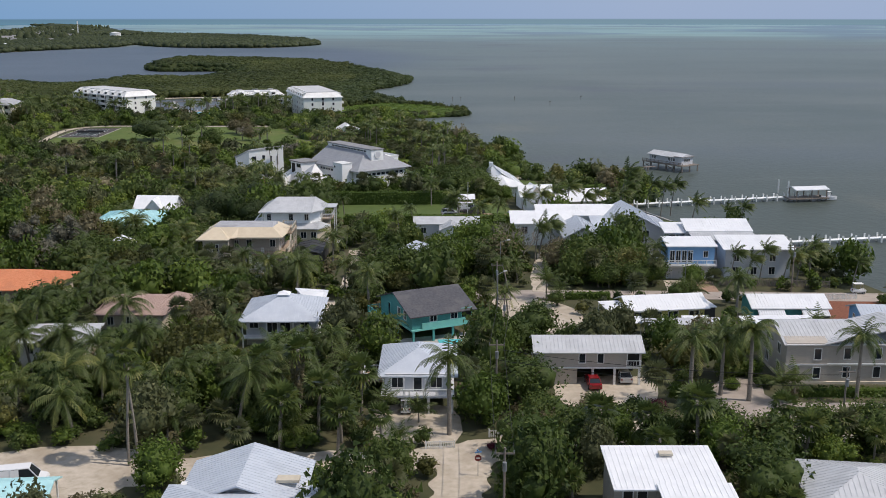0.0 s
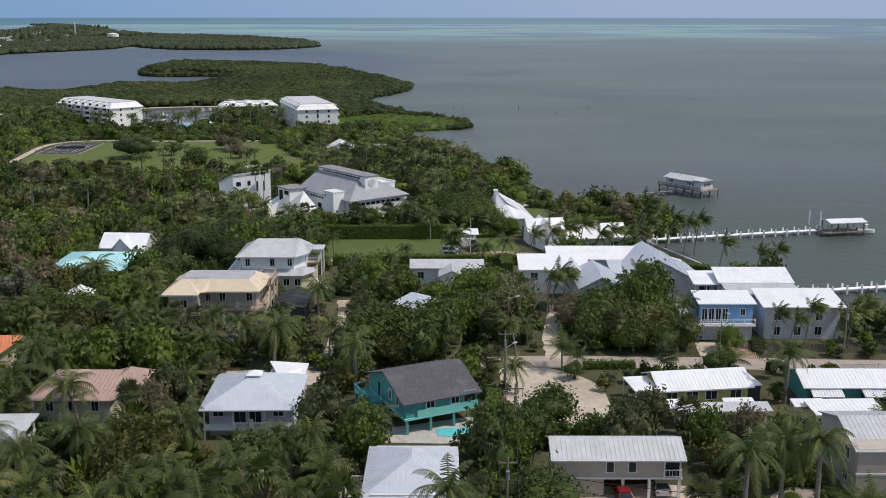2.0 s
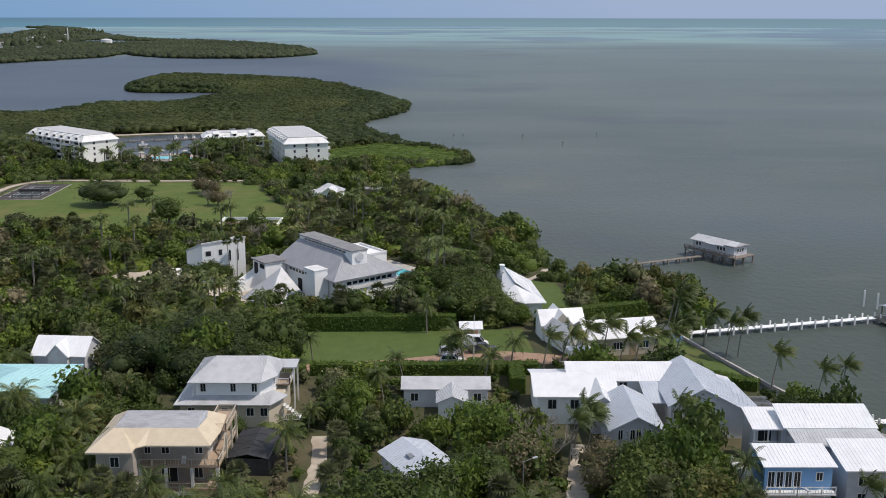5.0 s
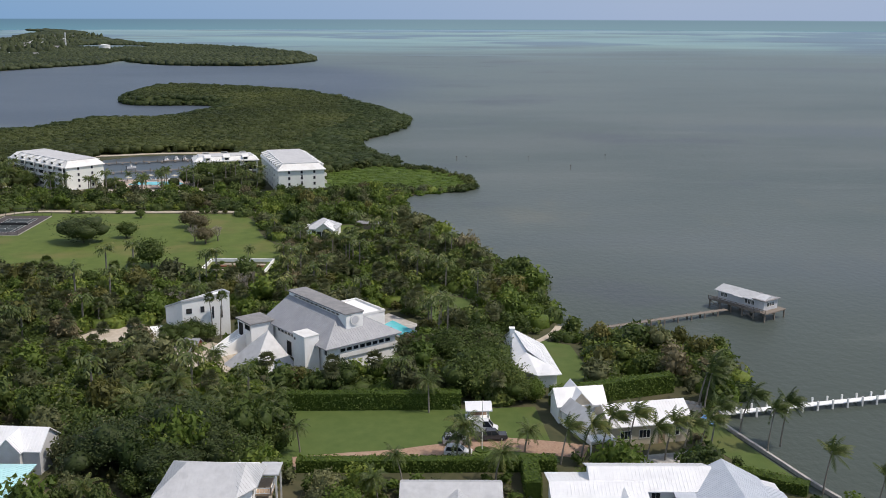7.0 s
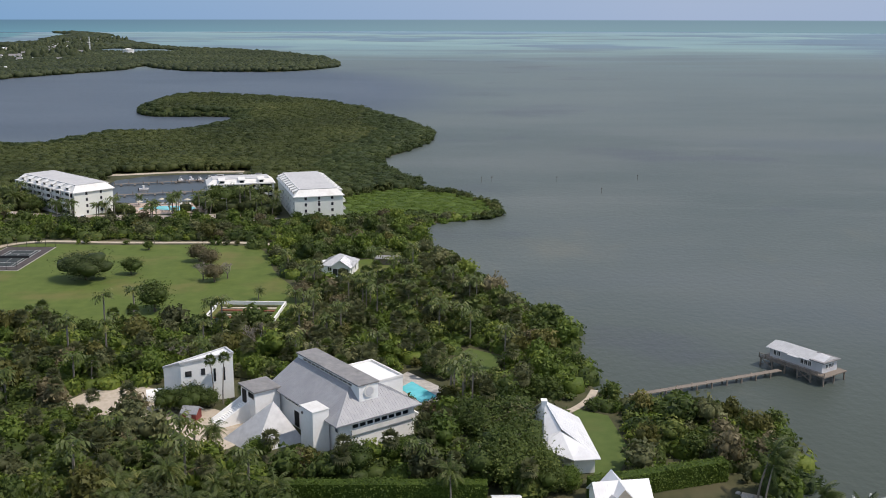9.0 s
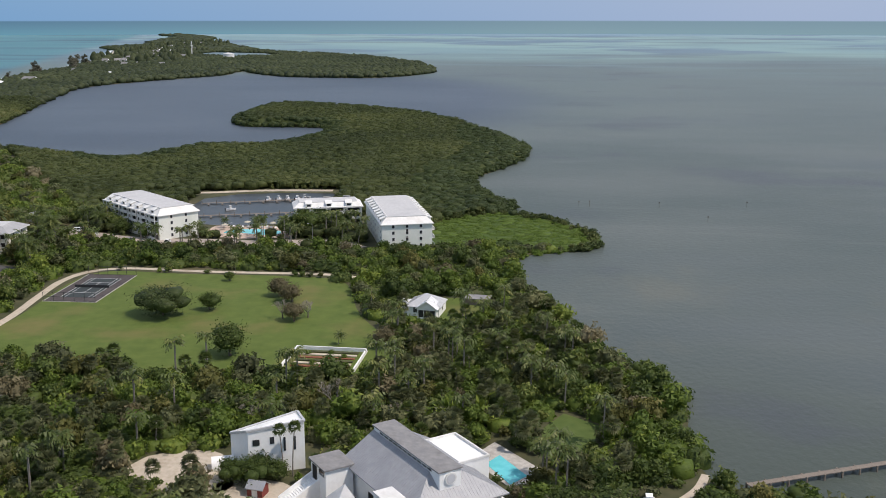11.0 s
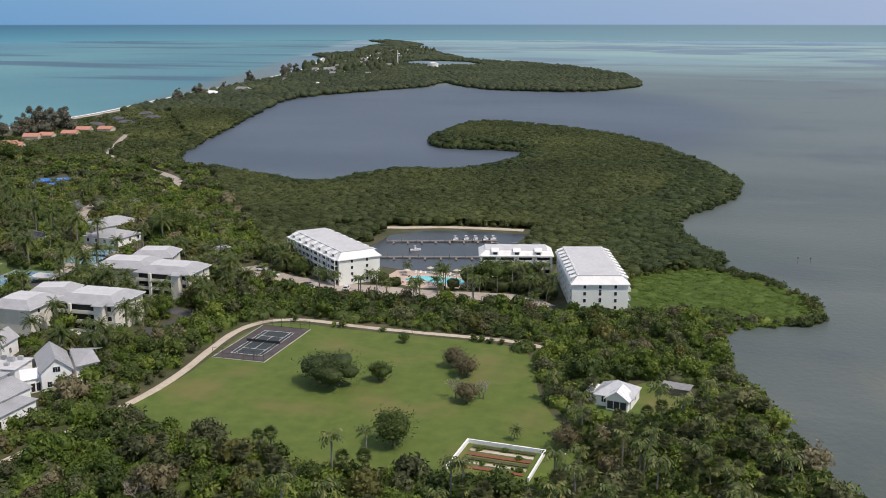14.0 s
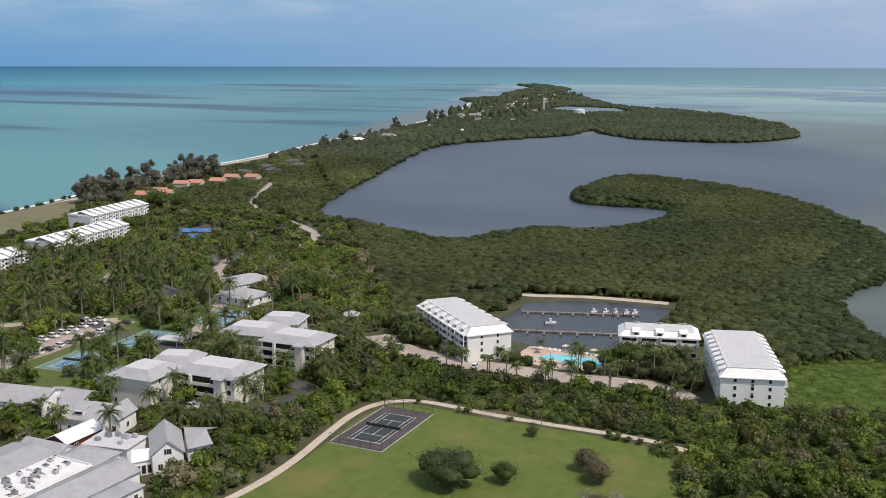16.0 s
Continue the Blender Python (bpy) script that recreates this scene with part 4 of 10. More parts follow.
for u in (-0.2, 2.4):
    part("porch_chair", boxes((u, u + 0.6, -5.7, -5.1, 1.62, 2.0), (u, u + 0.6, -5.2, -5.1, 2.0, 2.5)), WHITE, h)
footprint((-24.9, 150.9), 1, -5.9, 5.9, -9.0, 10.2)

# pinkish hip house, orange hip house, flat porch house, aqua house
h = house("house", "low house with a pinkish tiled hip roof among palms", -48.7, 153.4)
walls(h, -5.0, 5.0, -5.2, 4.6, 0, 4.6, CREAMW)
roof(h, "hip", -5.2, 5.2, -5.6, 4.9, 4.6, 1.6, 0.6, PINKR, 0.35)
walls(h, 4.4, 7.2, 0.5, 5.6, 0, 4.2, CREAMW, name="wing")
roof(h, "hip", 3.0, 7.4, 0.3, 6.0, 4.3, 1.2, 0.4, PINKR, 0.35, name="wing_roof")
part("roof_cap", boxes((-0.8, 0.8, -0.7, 0.7, 5.9, 6.25)), PINKR, h)
row_of_windows(h, "f", -5.2, (-3, 0, 3), 2.6)
footprint((-48.7, 153.4), 0, -5.2, 5.2, -4.9, 4.9)
h = house("house", "house with a bright orange tiled hip roof", -74.5, 168.5)
walls(h, -8.4, 7.6, -5.4, 5.4, 0, 4.4, CREAMW)
roof(h, "hip", -8.8, 8.0, -5.8, 5.8, 4.4, 1.9, 0.6, ORANGER, 0.35)
row_of_windows(h, "f", -5.4, (-5, -1, 3), 2.4)
footprint((-74.5, 168.5), 0, -8.8, 8.0, -5.8, 5.8)
h = house("house", "small house with a low white roof and open porch", -55.6, 138.0, 2)
walls(h, -5.0, 2.4, -3.0, 3.2, 0, 4.1, WHITE)
roof(h, "shed", -5.2, 5.0, -3.4, 3.6, 4.3, 0.5, 0.3, METALG)
for y in (-3.1, 0.2, 3.2):
    post(h, 4.7, y, 0, 4.3, 0.1)
part("porch_floor", boxes((2.4, 5.0, -3.2, 3.4, 1.9, 2.1)), DECK, h)
railing(h, [(2.5, -3.1), (4.8, -3.1), (4.8, 3.2)], 2.1, 0.9)
row_of_windows(h, "f", -3.0, (-3.4, -0.6), 2.5)
footprint((-55.6, 138.0), 2, -5.2, 5, -3.4, 3.6)
h = house("house", "house with a pale aqua metal hip roof deep in the trees", -70.5, 220.5)
walls(h, -6.6, 7.0, -6.6, 7.4, 0, 4.9, WHITE)
roof(h, "hip", -6.9, 7.4, -7.0, 7.8, 4.9, 1.8, 0.5, AQUAR)
row_of_windows(h, "f", -6.6, (-4, 0, 4), 2.4)
footprint((-70.5, 220.5), 0, -6.9, 7.4, -7, 7.8)
h = house("house", "small white-gabled house with a grey cross gable roof", -69.0, 238.5, -4)
walls(h, -5.0, 4.6, -3.4, 3.4, 0, 4.4, GREYW, "gx", 2.4)
roof(h, "gx", -5.0, 4.6, -3.4, 3.4, 4.4, 2.4, 0.4, METALW)
walls(h, -1.8, 1.8, -4.4, 0, 0, 4.6, WHITE, "gy", 2.0, name="gable_wall")
roof(h, "gy", -1.8, 1.8, -4.4, 0, 4.6, 2.0, 0.35, METALW, name="gable_roof")
footprint((-69, 238.5), -4, -5, 4.6, -4.4, 3.4)
h = house("house", "small shed-roofed white cottage half hidden by palms", -65.0, 197.5, 20)
walls(h, -2.6, 2.6, -4, 4, 0, 3.9, WHITE, "gy", 1.3)
roof(h, "gy", -2.6, 2.6, -4, 4, 3.9, 1.3, 0.4, METALW)
footprint((-65.0, 197.5), 20, -2.8, 2.8, -4.2, 4.2)

# cream-roofed two-storey house
h = house("house", "two-storey beige house with cream metal roof and tan balconies", -39.0, 194.0)
walls(h, -7.6, 6.4, -1.0, 5.6, 0, 7.3, BEIGEW)
walls(h, -7.7, -2.7, -5.4, -0.9, 0, 7.3, BEIGEW, name="bay_wall")
planes(h, [
    [(-1.2, -4.2, 7.2), (7.6, -4.2, 7.2), (5.4, -1.8, 8.75), (-1.2, -1.8, 8.75)],
    [(7.6, -4.2, 7.2), (8.0, 0.6, 7.2), (5.9, 1.8, 8.75), (5.4, -1.8, 8.75)],
    [(8.0, 0.6, 7.2), (7.6, 6.6, 7.2), (5.4, 4.4, 8.75), (5.9, 1.8, 8.75)],
    [(7.6, 6.6, 7.2), (-8.5, 6.6, 7.2), (-6.2, 4.4, 8.75), (5.4, 4.4, 8.75)],
    [(-8.5, 6.6, 7.2), (-8.7, -6.5, 7.2), (-6.2, -1.8, 8.75), (-6.2, 4.4, 8.75)],
    [(-8.7, -6.5, 7.2), (-2.4, -6.5, 7.2), (-5.0, -1.8, 8.75), (-6.2, -1.8, 8.75)],
    [(-2.4, -6.5, 7.2), (-2.4, -4.9, 7.2), (-1.2, -1.8, 8.75), (-5.0, -1.8, 8.75)],
    [(-2.4, -4.9, 7.2), (-1.2, -4.2, 7.2), (-1.2, -1.8, 8.75)],
], CREAMR, gap=0)
part("eave_fascia", boxes((-1.2, 7.6, -4.24, -4.16, 6.95, 7.16), (-8.7, -2.4, -6.54, -6.46, 6.95, 7.16), (-8.74, -8.66, -6.4, 6.6, 6.95, 7.16)), CREAMW, h)
planes(h, [[(-6.2, -1.8, 8.76), (5.4, -1.8, 8.76), (5.0, 1.4, 9.15), (-5.8, 1.4, 9.15)], [(5.4, 4.4, 8.76), (-6.2, 4.4, 8.76), (-5.8, 1.4, 9.15), (5.0, 1.4, 9.15)], [(5.4, -1.8, 8.76), (5.9, 1.8, 8.76), (5.4, 4.4, 8.76), (5.0, 1.4, 9.15)], [(-6.2, 4.4, 8.76), (-6.2, -1.8, 8.76), (-5.8, 1.4, 9.15)]], LEAD_PALE, "upper_roof", 0.6, 0.1, "weathered pale grey metal upper roof")
part("balcony", boxes((-2.7, 8.4, -3.2, -1.0, 3.4, 3.65)), DECK, h)
part("side_balcony", boxes((6.4, 8.4, -1.0, 9.0, 3.4, 3.65)), DECK, h)
railing(h, [(-2.7, -3.1), (8.3, -3.1), (8.3, 8.9)], 3.65, 0.95, CREAMW)
part("roof_terrace", boxes((5.8, 8.6, 1.6, 9.0, 6.6, 6.85)), DECK, h)
railing(h, [(5.9, 1.7), (8.5, 1.7), (8.5, 8.9), (5.9, 8.9), (5.9, 1.7)], 6.85, 1.0, CREAMW)
for x, y in ((8.2, -3.0), (4.6, -3.0), (1.0, -3.0), (-2.6, -3.0)):
    post(h, x, y, 0, 3.4, 0.2)
for x, y in ((8.4, 1.8), (8.4, 5.4), (8.4, 8.8), (5.9, 8.8)):
    post(h, x, y, 0, 6.6, 0.16, CREAMW)
bm = bmesh.new()
beam(bm, (8.4, -1.0, 3.65), (8.4, 1.8, 6.7), 0.08)
part("stair_rail", bm, CREAMW, h)
for u in (0.5, 5.2):
    opening(h, "f", -1.0, u, 4.6, 1.0, 1.4)
opening(h, "f", -1.0, -2.0, 4.6, 0.8, 1.3)
opening(h, "f", -5.4, -5.2, 4.6, 1.1, 1.4)
opening(h, "f", -1.0, 0.9, 0.3, 2.2, 2.1, WHITE, GLASS, 1, "door")
opening(h, "f", -1.0, 5.0, 0.9, 1.1, 1.5)
opening(h, "f", -5.4, -5.2, 1.0, 1.0, 1.2)
for u in (1.0, 3.6):
    opening(h, "r", 6.4, u, 4.2, 1.1, 1.8)
part("porch_floor", boxes((-2.7, 8.4, -3.2, -1.0, 0, 0.3)), DECK, h)
railing(h, [(-2.6, -3.1), (8.2, -3.1)], 0.3, 0.7, CREAMW)
c = part("deck_chair", boxes((3.0, 3.6, -2.4, -1.9, 3.66, 4.05), (3.0, 3.6, -1.95, -1.85, 4.05, 4.6)), WHITE, h)
footprint((-39, 194), 0, -8.2, 8.8, -8.5, 9.2)
c = thing("pool_cage", "dark screened pool enclosure beside the cream-roofed house", "screen enclosure", -27.4, 200.4, -2)
bm = bmesh.new()
for x in (-3, -1, 1, 3):
    for y0, y1 in ((-5, 5),):
        beam(bm, (x, y0, 3.2 - abs(x) * 0.2), (x, y1, 3.2 - abs(x) * 0.2), 0.05)
for y in (-5, -2.5, 0, 2.5, 5):
    beam(bm, (-3, y, 2.6), (0, y, 3.3), 0.05)
    beam(bm, (0, y, 3.3), (3, y, 2.6), 0.05)
    for x in (-3, 3):
        beam(bm, (x, y, 0), (x, y, 2.6), 0.05)
part("frame", bm, CARG, c)
bm = bmesh.new()
for s in ([(-3, 5, 2.6), (-3, -5, 2.6), (0, -5, 3.3), (0, 5, 3.3)], [(3, -5, 2.6), (3, 5, 2.6), (0, 5, 3.3), (0, -5, 3.3)]):
    prism(bm, s, 0.03)
box(bm, -3.02, -2.98, -5, 5, 0, 2.6)
box(bm, 2.98, 3.02, -5, 5, 0, 2.6)
box(bm, -3, 3, -5.02, -4.98, 0, 2.6)
part("screen", bm, SCREEN, c)
footprint((-27.4, 200.4), -2, -3, 3, -7, 5)

# white two-storey house with skirt roof
h = house("house", "white two-storey house with a grey metal hip roof and skirt roof", -33.4, 217.5)
plan_block(h, [(-5.8, -3.9), (4.4, -3.9), (6.2, -1.6), (6.2, 5.6), (-5.8, 5.6)], [7.9] * 5, STUCCO)
planes(h, [
    [(-6.7, -5.4, 7.75), (4.9, -5.4, 7.75), (3.4, 0.8, 10.1), (-3.2, 0.8, 10.1)],
    [(4.9, -5.4, 7.75), (7.1, -2.0, 7.75), (5.2, 0.8, 10.1), (3.4, 0.8, 10.1)],
    [(7.1, -2.0, 7.75), (7.3, 5.4, 7.75), (5.2, 0.8, 10.1)],
    [(7.3, 5.4, 7.75), (-6.7, 6.4, 7.75), (-3.2, 0.8, 10.1), (5.2, 0.8, 10.1)],
    [(-6.7, 6.4, 7.75), (-6.7, -5.4, 7.75), (-3.2, 0.8, 10.1)],
], METALG)
planes(h, [
    [(-9.0, -5.9, 4.2), (6.4, -5.9, 4.2), (4.4, -3.88, 5.1), (-5.8, -3.88, 5.1)],
    [(6.4, -5.9, 4.2), (8.6, -1.6, 4.2), (6.22, -1.6, 5.1), (4.4, -3.88, 5.1)],
    [(-9.0, 6.0, 4.2), (-9.0, -5.9, 4.2), (-5.82, -3.88, 5.1), (-5.82, 6.0, 5.1)],
], METALG, "skirt_roof", 0.5)
plan_block(h, [(-8.2, -5.0), (6.0, -5.0), (7.8, -1.6), (7.8, 5.6), (-8.2, 5.6)], [4.1] * 5, CREAMW, "lower_wall")
row_of_windows(h, "f", -3.9, (-4.6, 0.2, 3.6), 5.7, 0.8, 1.35)
row_of_windows(h, "f", -5.0, (-6.4, -1, 3, 5.2), 2.0, 1.1, 1.3)
row_of_windows(h, "r", 6.2, (-0.6,), 5.7, 0.9, 1.2)
part("balcony", boxes((6.2, 8.6, 1.0, 6.2, 4.9, 5.1)), DECK, h)
railing(h, [(6.3, 1.0), (8.5, 1.0), (8.5, 6.1), (6.3, 6.1)], 5.1, 0.95)
part("balcony_roof", boxes((6.3, 9.4, 2.4, 6.6, 7.3, 7.5)), METALG, h)
for x, y in ((9.0, 2.6), (9.0, 6.4)):
    post(h, x, y, 0, 7.3, 0.12)
bm = bmesh.new()
beam(bm, (-6.2, -4.4, 5.1), (-6.2, -1.4, 8.0), 0.12)
beam(bm, (-8.8, -5.6, 4.2), (-6.2, -1.8, 7.6), 0.10)
part("roof_strut", bm, WHITE, h)
for k in range(8):
    part("step", boxes((7.9 + k * 0.42, 8.3 + k * 0.42, -3.0, -1.7, 2.7 - k * 0.34, 2.86 - k * 0.34)), WHITE, h)
railing(h, [(7.9, -3.0), (11.0, -3.0)], 0.4, 1.0)
footprint((-33.4, 217.5), 0, -8.6, 9.4, -7.5, 6.3)

# pale roofs in the trees behind
h = house("house", "low house with a pale grey metal roof in the trees", 0.8, 223.2)
walls(h, -7.0, 7.2, -2.2, 3.0, 0, 3.6, GREYW, "gx", 0.9)
roof(h, "gx", -7.0, 7.2, -2.2, 3.0, 3.6, 1.0, 0.5, METALG)
walls(h, -1.2, 3.4, -7.4, -2.0, 0, 3.2, STUCCO, "gy", 0.9, name="wing")
roof(h, "gy", -1.2, 3.4, -7.4, -1.4, 3.2, 1.0, 0.4, METALG, name="wing_roof")
row_of_windows(h, "f", -2.2, (-5.2, 5.4), 1.2, 1.2, 1.3)
footprint((0.8, 223.2), 0, -7.2, 7.4, -8, 3.2)
h = house("house", "low house with a weathered grey-blue gable roof", -3.0, 194.2, 30)
walls(h, -3.6, 3.6, -5.2, 4.6, 0, 3.4, GREYW, "gy", 1.2)
roof(h, "gy", -3.6, 3.6, -5.2, 4.6, 3.4, 1.25, 0.5, METALB)
part("skylight", boxes((-2.0, -1.2, -1.0, 0.2, 4.1, 4.35)), STEEL, h)
footprint((-3.0, 194.2), 30, -4.2, 4.2, -6.5, 5.0)

# yellow house, teal-and-white house, blue house
h = house("house", "low pale yellow house with a bright white metal roof", 36.4, 159.6, 8)
walls(h, -6.2, 6.4, -3.2, 3.2, 0, 3.0, YELLOWW, "gx", 1.3)
roof(h, "gx", -6.2, 6.4, -3.2, 3.2, 3.0, 1.3, 0.7, METALW)
part("porch_roof", boxes((-10.2, -6.6, -3.4, 2.2, 2.7, 2.85)), METALW, h)
for x, y in ((-10, -3.2), (-10, 2.0)):
    post(h, x, y, 0, 2.7, 0.08)
row_of_windows(h, "f", -3.2, (-4.8, -1.8, 1.0, 4.6), 1.0, 1.6, 1.2)
part("end_porch", boxes((6.4, 8.6, -3.0, 2.0, 2.5, 2.65)), METALW, h)
part("porch_screen", boxes((6.5, 8.4, -2.9, 1.8, 0, 2.5)), SCREEN, h)
footprint((36.4, 159.6), 8, -10.2, 8.6, -6, 3.4)
h = house("house", "low white-roofed house with teal walls and striped awnings", 57.2, 160.0, 0)
walls(h, -6.0, 6.0, -3.2, 3.6, 0, 3.0, TEALW, "gx", 1.2)
roof(h, "gx", -6.0, 6.0, -3.2, 3.6, 3.0, 1.2, 0.6, METALW)
for u in (-3.4, 3.8):
    bm = bmesh.new()
    s = [(u - 2.2, -5.0, 1.9), (u + 2.2, -5.0, 1.9), (u + 2.2, -3.4, 2.6), (u - 2.2, -3.4, 2.6)]
    prism(bm, s, 0.06)
    awning = part("awning", bm, METALW, h)
    bm = bmesh.new()
    ribs(bm, s, 0.4, 0.05)
    tagged(part("awning_rib", bm, METALW, awning), kind="stuff")
    part("porch_wall", boxes((u - 2.1, u + 2.1, -4.8, -3.4, 0, 1.8)), SCREEN, h)
footprint((57.2, 160.0), 0, -6, 6, -6, 3.8)
for x, y, w, d, z, stripes, lab in ((31.8, 151.4, 3.6, 2.4, 2.2, True, "small striped white patio awning"), (40.4, 152.0, 4.2, 2.2, 2.2, True, "small striped white patio awning"), (49.6, 151.6, 4.4, 2.0, 2.3, True, "small striped white patio awning"), (37.6, 149.6, 12.6, 2.4, 2.5, False, "low weathered grey patio roof"), (53.6, 149.2, 9.6, 4.6, 2.7, False, "low white metal carport roof")):
    c = thing("awning", lab, "patio roof", x, y, 2)
    sl = [(-w / 2, -d / 2, z), (w / 2, -d / 2, z), (w / 2, d / 2, z + 0.4), (-w / 2, d / 2, z + 0.4)]
    planes(c, [sl], METALW if stripes or z > 2.6 else METALG, "canopy", 0.42 if stripes else 0.6, 0.08)
    for u in (-w / 2 + 0.15, w / 2 - 0.15):
        for v in (-d / 2 + 0.15, d / 2 - 0.15):
            post(c, u, v, 0, z + (0.0 if v < 0 else 0.3), 0.06)
    footprint((x, y), 2, -w / 2, w / 2, -d / 2 - 1, d / 2, 0.3)
h = house("house", "small sky-blue house with a pale metal roof", 70.5, 152.5, -4)
walls(h, -4, 4, -4, 4, 0, 3.2, BLUEW, "gx", 1.4)
roof(h, "gx", -4, 4, -4, 4, 3.2, 1.4, 0.5, METALB)
part("awning", boxes((-5.2, -3.6, -4.6, -2.0, 2.2, 2.3)), METALW, h)
row_of_windows(h, "l", -4, (-1.5, 1.5), 1.2)
footprint((70.5, 152.5), -4, -5, 4, -5, 4)

# large beige two-storey house
h = house("house", "large two-storey beige house with a grey metal roof", 58.4, 134.8)
walls(h, -11.2, 10, -5.2, 5.6, 0, 5.9, BEIGEW, "gx", 1.6)
roof(h, "gx", -11.2, 10, -5.2, 5.6, 5.9, 1.7, 0.5, METALG)
walls(h, -11.3, -5.6, -5.5, 5.7, 0, 5.9, BEIGEW, "gx", 1.5, name="end_bay")
roof(h, "gy", -6.0, 14.0, -5.4, 1.2, 5.9, 2.4, 0.4, METALG, name="upper_roof")
part("band", boxes((-11.34, 10, -5.56, -5.2, 2.75, 2.95)), WHITE, h)
part("base_course", boxes((-11.36, 10.02, -5.58, 5.72, 0, 0.35)), CREAMW, h)
row_of_windows(h, "f", -5.5, (-7.0,), 3.6, 0.9, 1.5, 0)
row_of_windows(h, "f", -5.5, (-7.0,), 0.9, 0.9, 1.5, 0)
row_of_windows(h, "f", -5.2, (-2.8, 1.4, 5.6), 3.6, 0.9, 1.5, 0)
row_of_windows(h, "f", -5.2, (-2.8, 1.4, 5.6), 0.9, 0.9, 1.5, 0)
row_of_windows(h, "l", -11.3, (-2.6, 2.2), 3.6, 1.2, 1.4)
row_of_windows(h, "l", -11.3, (-2.6, 2.2), 0.9, 1.2, 1.4)
footprint((58.4, 134.8), 0, -11.3, 10, -8.5, 5.7)

footprint((-43.0, 93.4), 4, -4.2, 3.2, -2.6, 2.6)
c = thing("carport", "small aqua metal carport roof beside the sandy parking place", "carport", -43.0, 93.4, 4)
roof(c, "gx", -4.0, 3.0, -2.2, 2.2, 2.6, 0.7, 0.3, AQUAR)
for x in (-3.8, 2.8):
    for y in (-2.0, 2.0):
        post(c, x, y, 0, 2.6, 0.09)
# roofs at the lower edge
h = house("house", "house with stepped white metal roofs and skylights", 21.8, 90.5)
walls(h, -5.0, 5.4, -1.0, 5.2, 0, 5.2, BEIGEW)
roof(h, "shed", -5.2, 5.6, -3.0, 5.4, 5.4, 0.6, 0.2, METALW)
roof(h, "shed", -1.0, 5.8, -8.0, -2.6, 5.3, 0.45, 0.2, METALW, name="lower_roof")
walls(h, -0.8, 5.6, -7.6, -1.0, 0, 5.1, BEIGEW, name="front_wall")
part("skylight", boxes((0.2, 1.6, 3.0, 3.8, 6.0, 6.25)), CREAMW, h)
row_of_windows(h, "f", -1.0, (-3.6, -2.2), 3.2, 0.9, 1.1, 0)
footprint((21.8, 90.5), 0, -5.4, 5.8, -12, 5.6)
h = house("house", "house with a white-blue metal hip roof and flat roof hatches", -19.0, 86.5)
walls(h, -6.6, 6.0, -8, 3.4, 0, 5.0, WHITE)
roof(h, "hip", -7.4, 6.6, -9, 2.6, 5.0, 1.6, 0.4, METALB)
roof(h, "gy", -6.0, 5.5, -1.0, 8.0, 5.0, 1.9, 0.4, METALB, name="rear_roof")
walls(h, -5.6, 5.2, 0, 7.8, 0, 5.0, WHITE, "gy", 1.7, name="rear_wall")
part("roof_hatch", boxes((3.0, 5.2, 1.4, 2.6, 5.8, 6.1)), CREAMW, h)
part("roof_hatch", boxes((2.6, 5.2, -3.2, -2.0, 5.6, 6.0)), CREAMW, h)
footprint((-19, 86.5), 0, -7.4, 6.6, -14, 8.4)
h = house("house", "low house with a grey metal hip roof", 42.4, 91.0, -8)
walls(h, -5.6, 9, -4.6, 5.4, 0, 3.7, BEIGEW)
roof(h, "hip", -6, 4.0, -5, 6, 3.7, 1.7, 0.5, METALG)
roof(h, "gx", 0, 10, -6, 1.6, 3.5, 1.1, 0.5, METALG, name="side_roof")
footprint((42.4, 91), -8, -6, 10, -12, 6)

# ---- white compound by the bay ----
h = house("house", "large white villa with long white metal roofs and pale grey gables", 30.0, 212.0)
walls(h, -14.4, -3.0, 2.0, 13.6, 0, 5.0, STUCCO, "gx", 1.5)
roof(h, "gx", -14.7, -1.6, 1.7, 13.8, 5.1, 1.6, 0.4, METALW)
walls(h, -8.6, 8.0, 6.8, 15.0, 0, 6.0, STUCCO, "gx", 1.5, name="rear_wall")
roof(h, "gx", -8.8, 8.6, 6.5, 15.2, 6.0, 1.6, 0.35, METALW, name="rear_roof")
bm = bmesh.new()
gable = [(5.9, 0), (18.8, 0), (18.8, 4.6), (16.2, 5.3), (10.7, 8.2), (5.9, 5.6)]
front, back = [bm.verts.new((x, -3.4, z)) for x, z in gable], [bm.verts.new((x, 11.5, z)) for x, z in gable]
bm.faces.new(front)
bm.faces.new(back[::-1])
for k in range(6):
    bm.faces.new((front[k], back[k], back[(k + 1) % 6], front[(k + 1) % 6]))
bmesh.ops.recalc_face_normals(bm, faces=bm.faces)
part("main_gable_wall", bm, GREYW, h)
planes(h, [
    [(5.3, 11.8, 5.5), (5.3, -3.9, 5.5), (10.7, -3.9, 8.4), (10.7, 11.8, 8.4)],
    [(16.4, -3.9, 5.4), (16.4, 11.8, 5.4), (10.7, 11.8, 8.4), (10.7, -3.9, 8.4)],
    [(20.2, -3.9, 4.5), (19.0, 8.6, 4.7), (16.4, 9.6, 5.4), (16.4, -3.9, 5.4)],
], METALB, "main_roof", 0.5)
part("barge_board", boxes((10.5, 10.9, -3.96, -3.9, 8.15, 8.42)), WHITE, h)
walls(h, -4.6, 3.0, -10.6, 2.0, 0, 4.9, GREYW, "gy", 2.0, name="front_gable_wall")
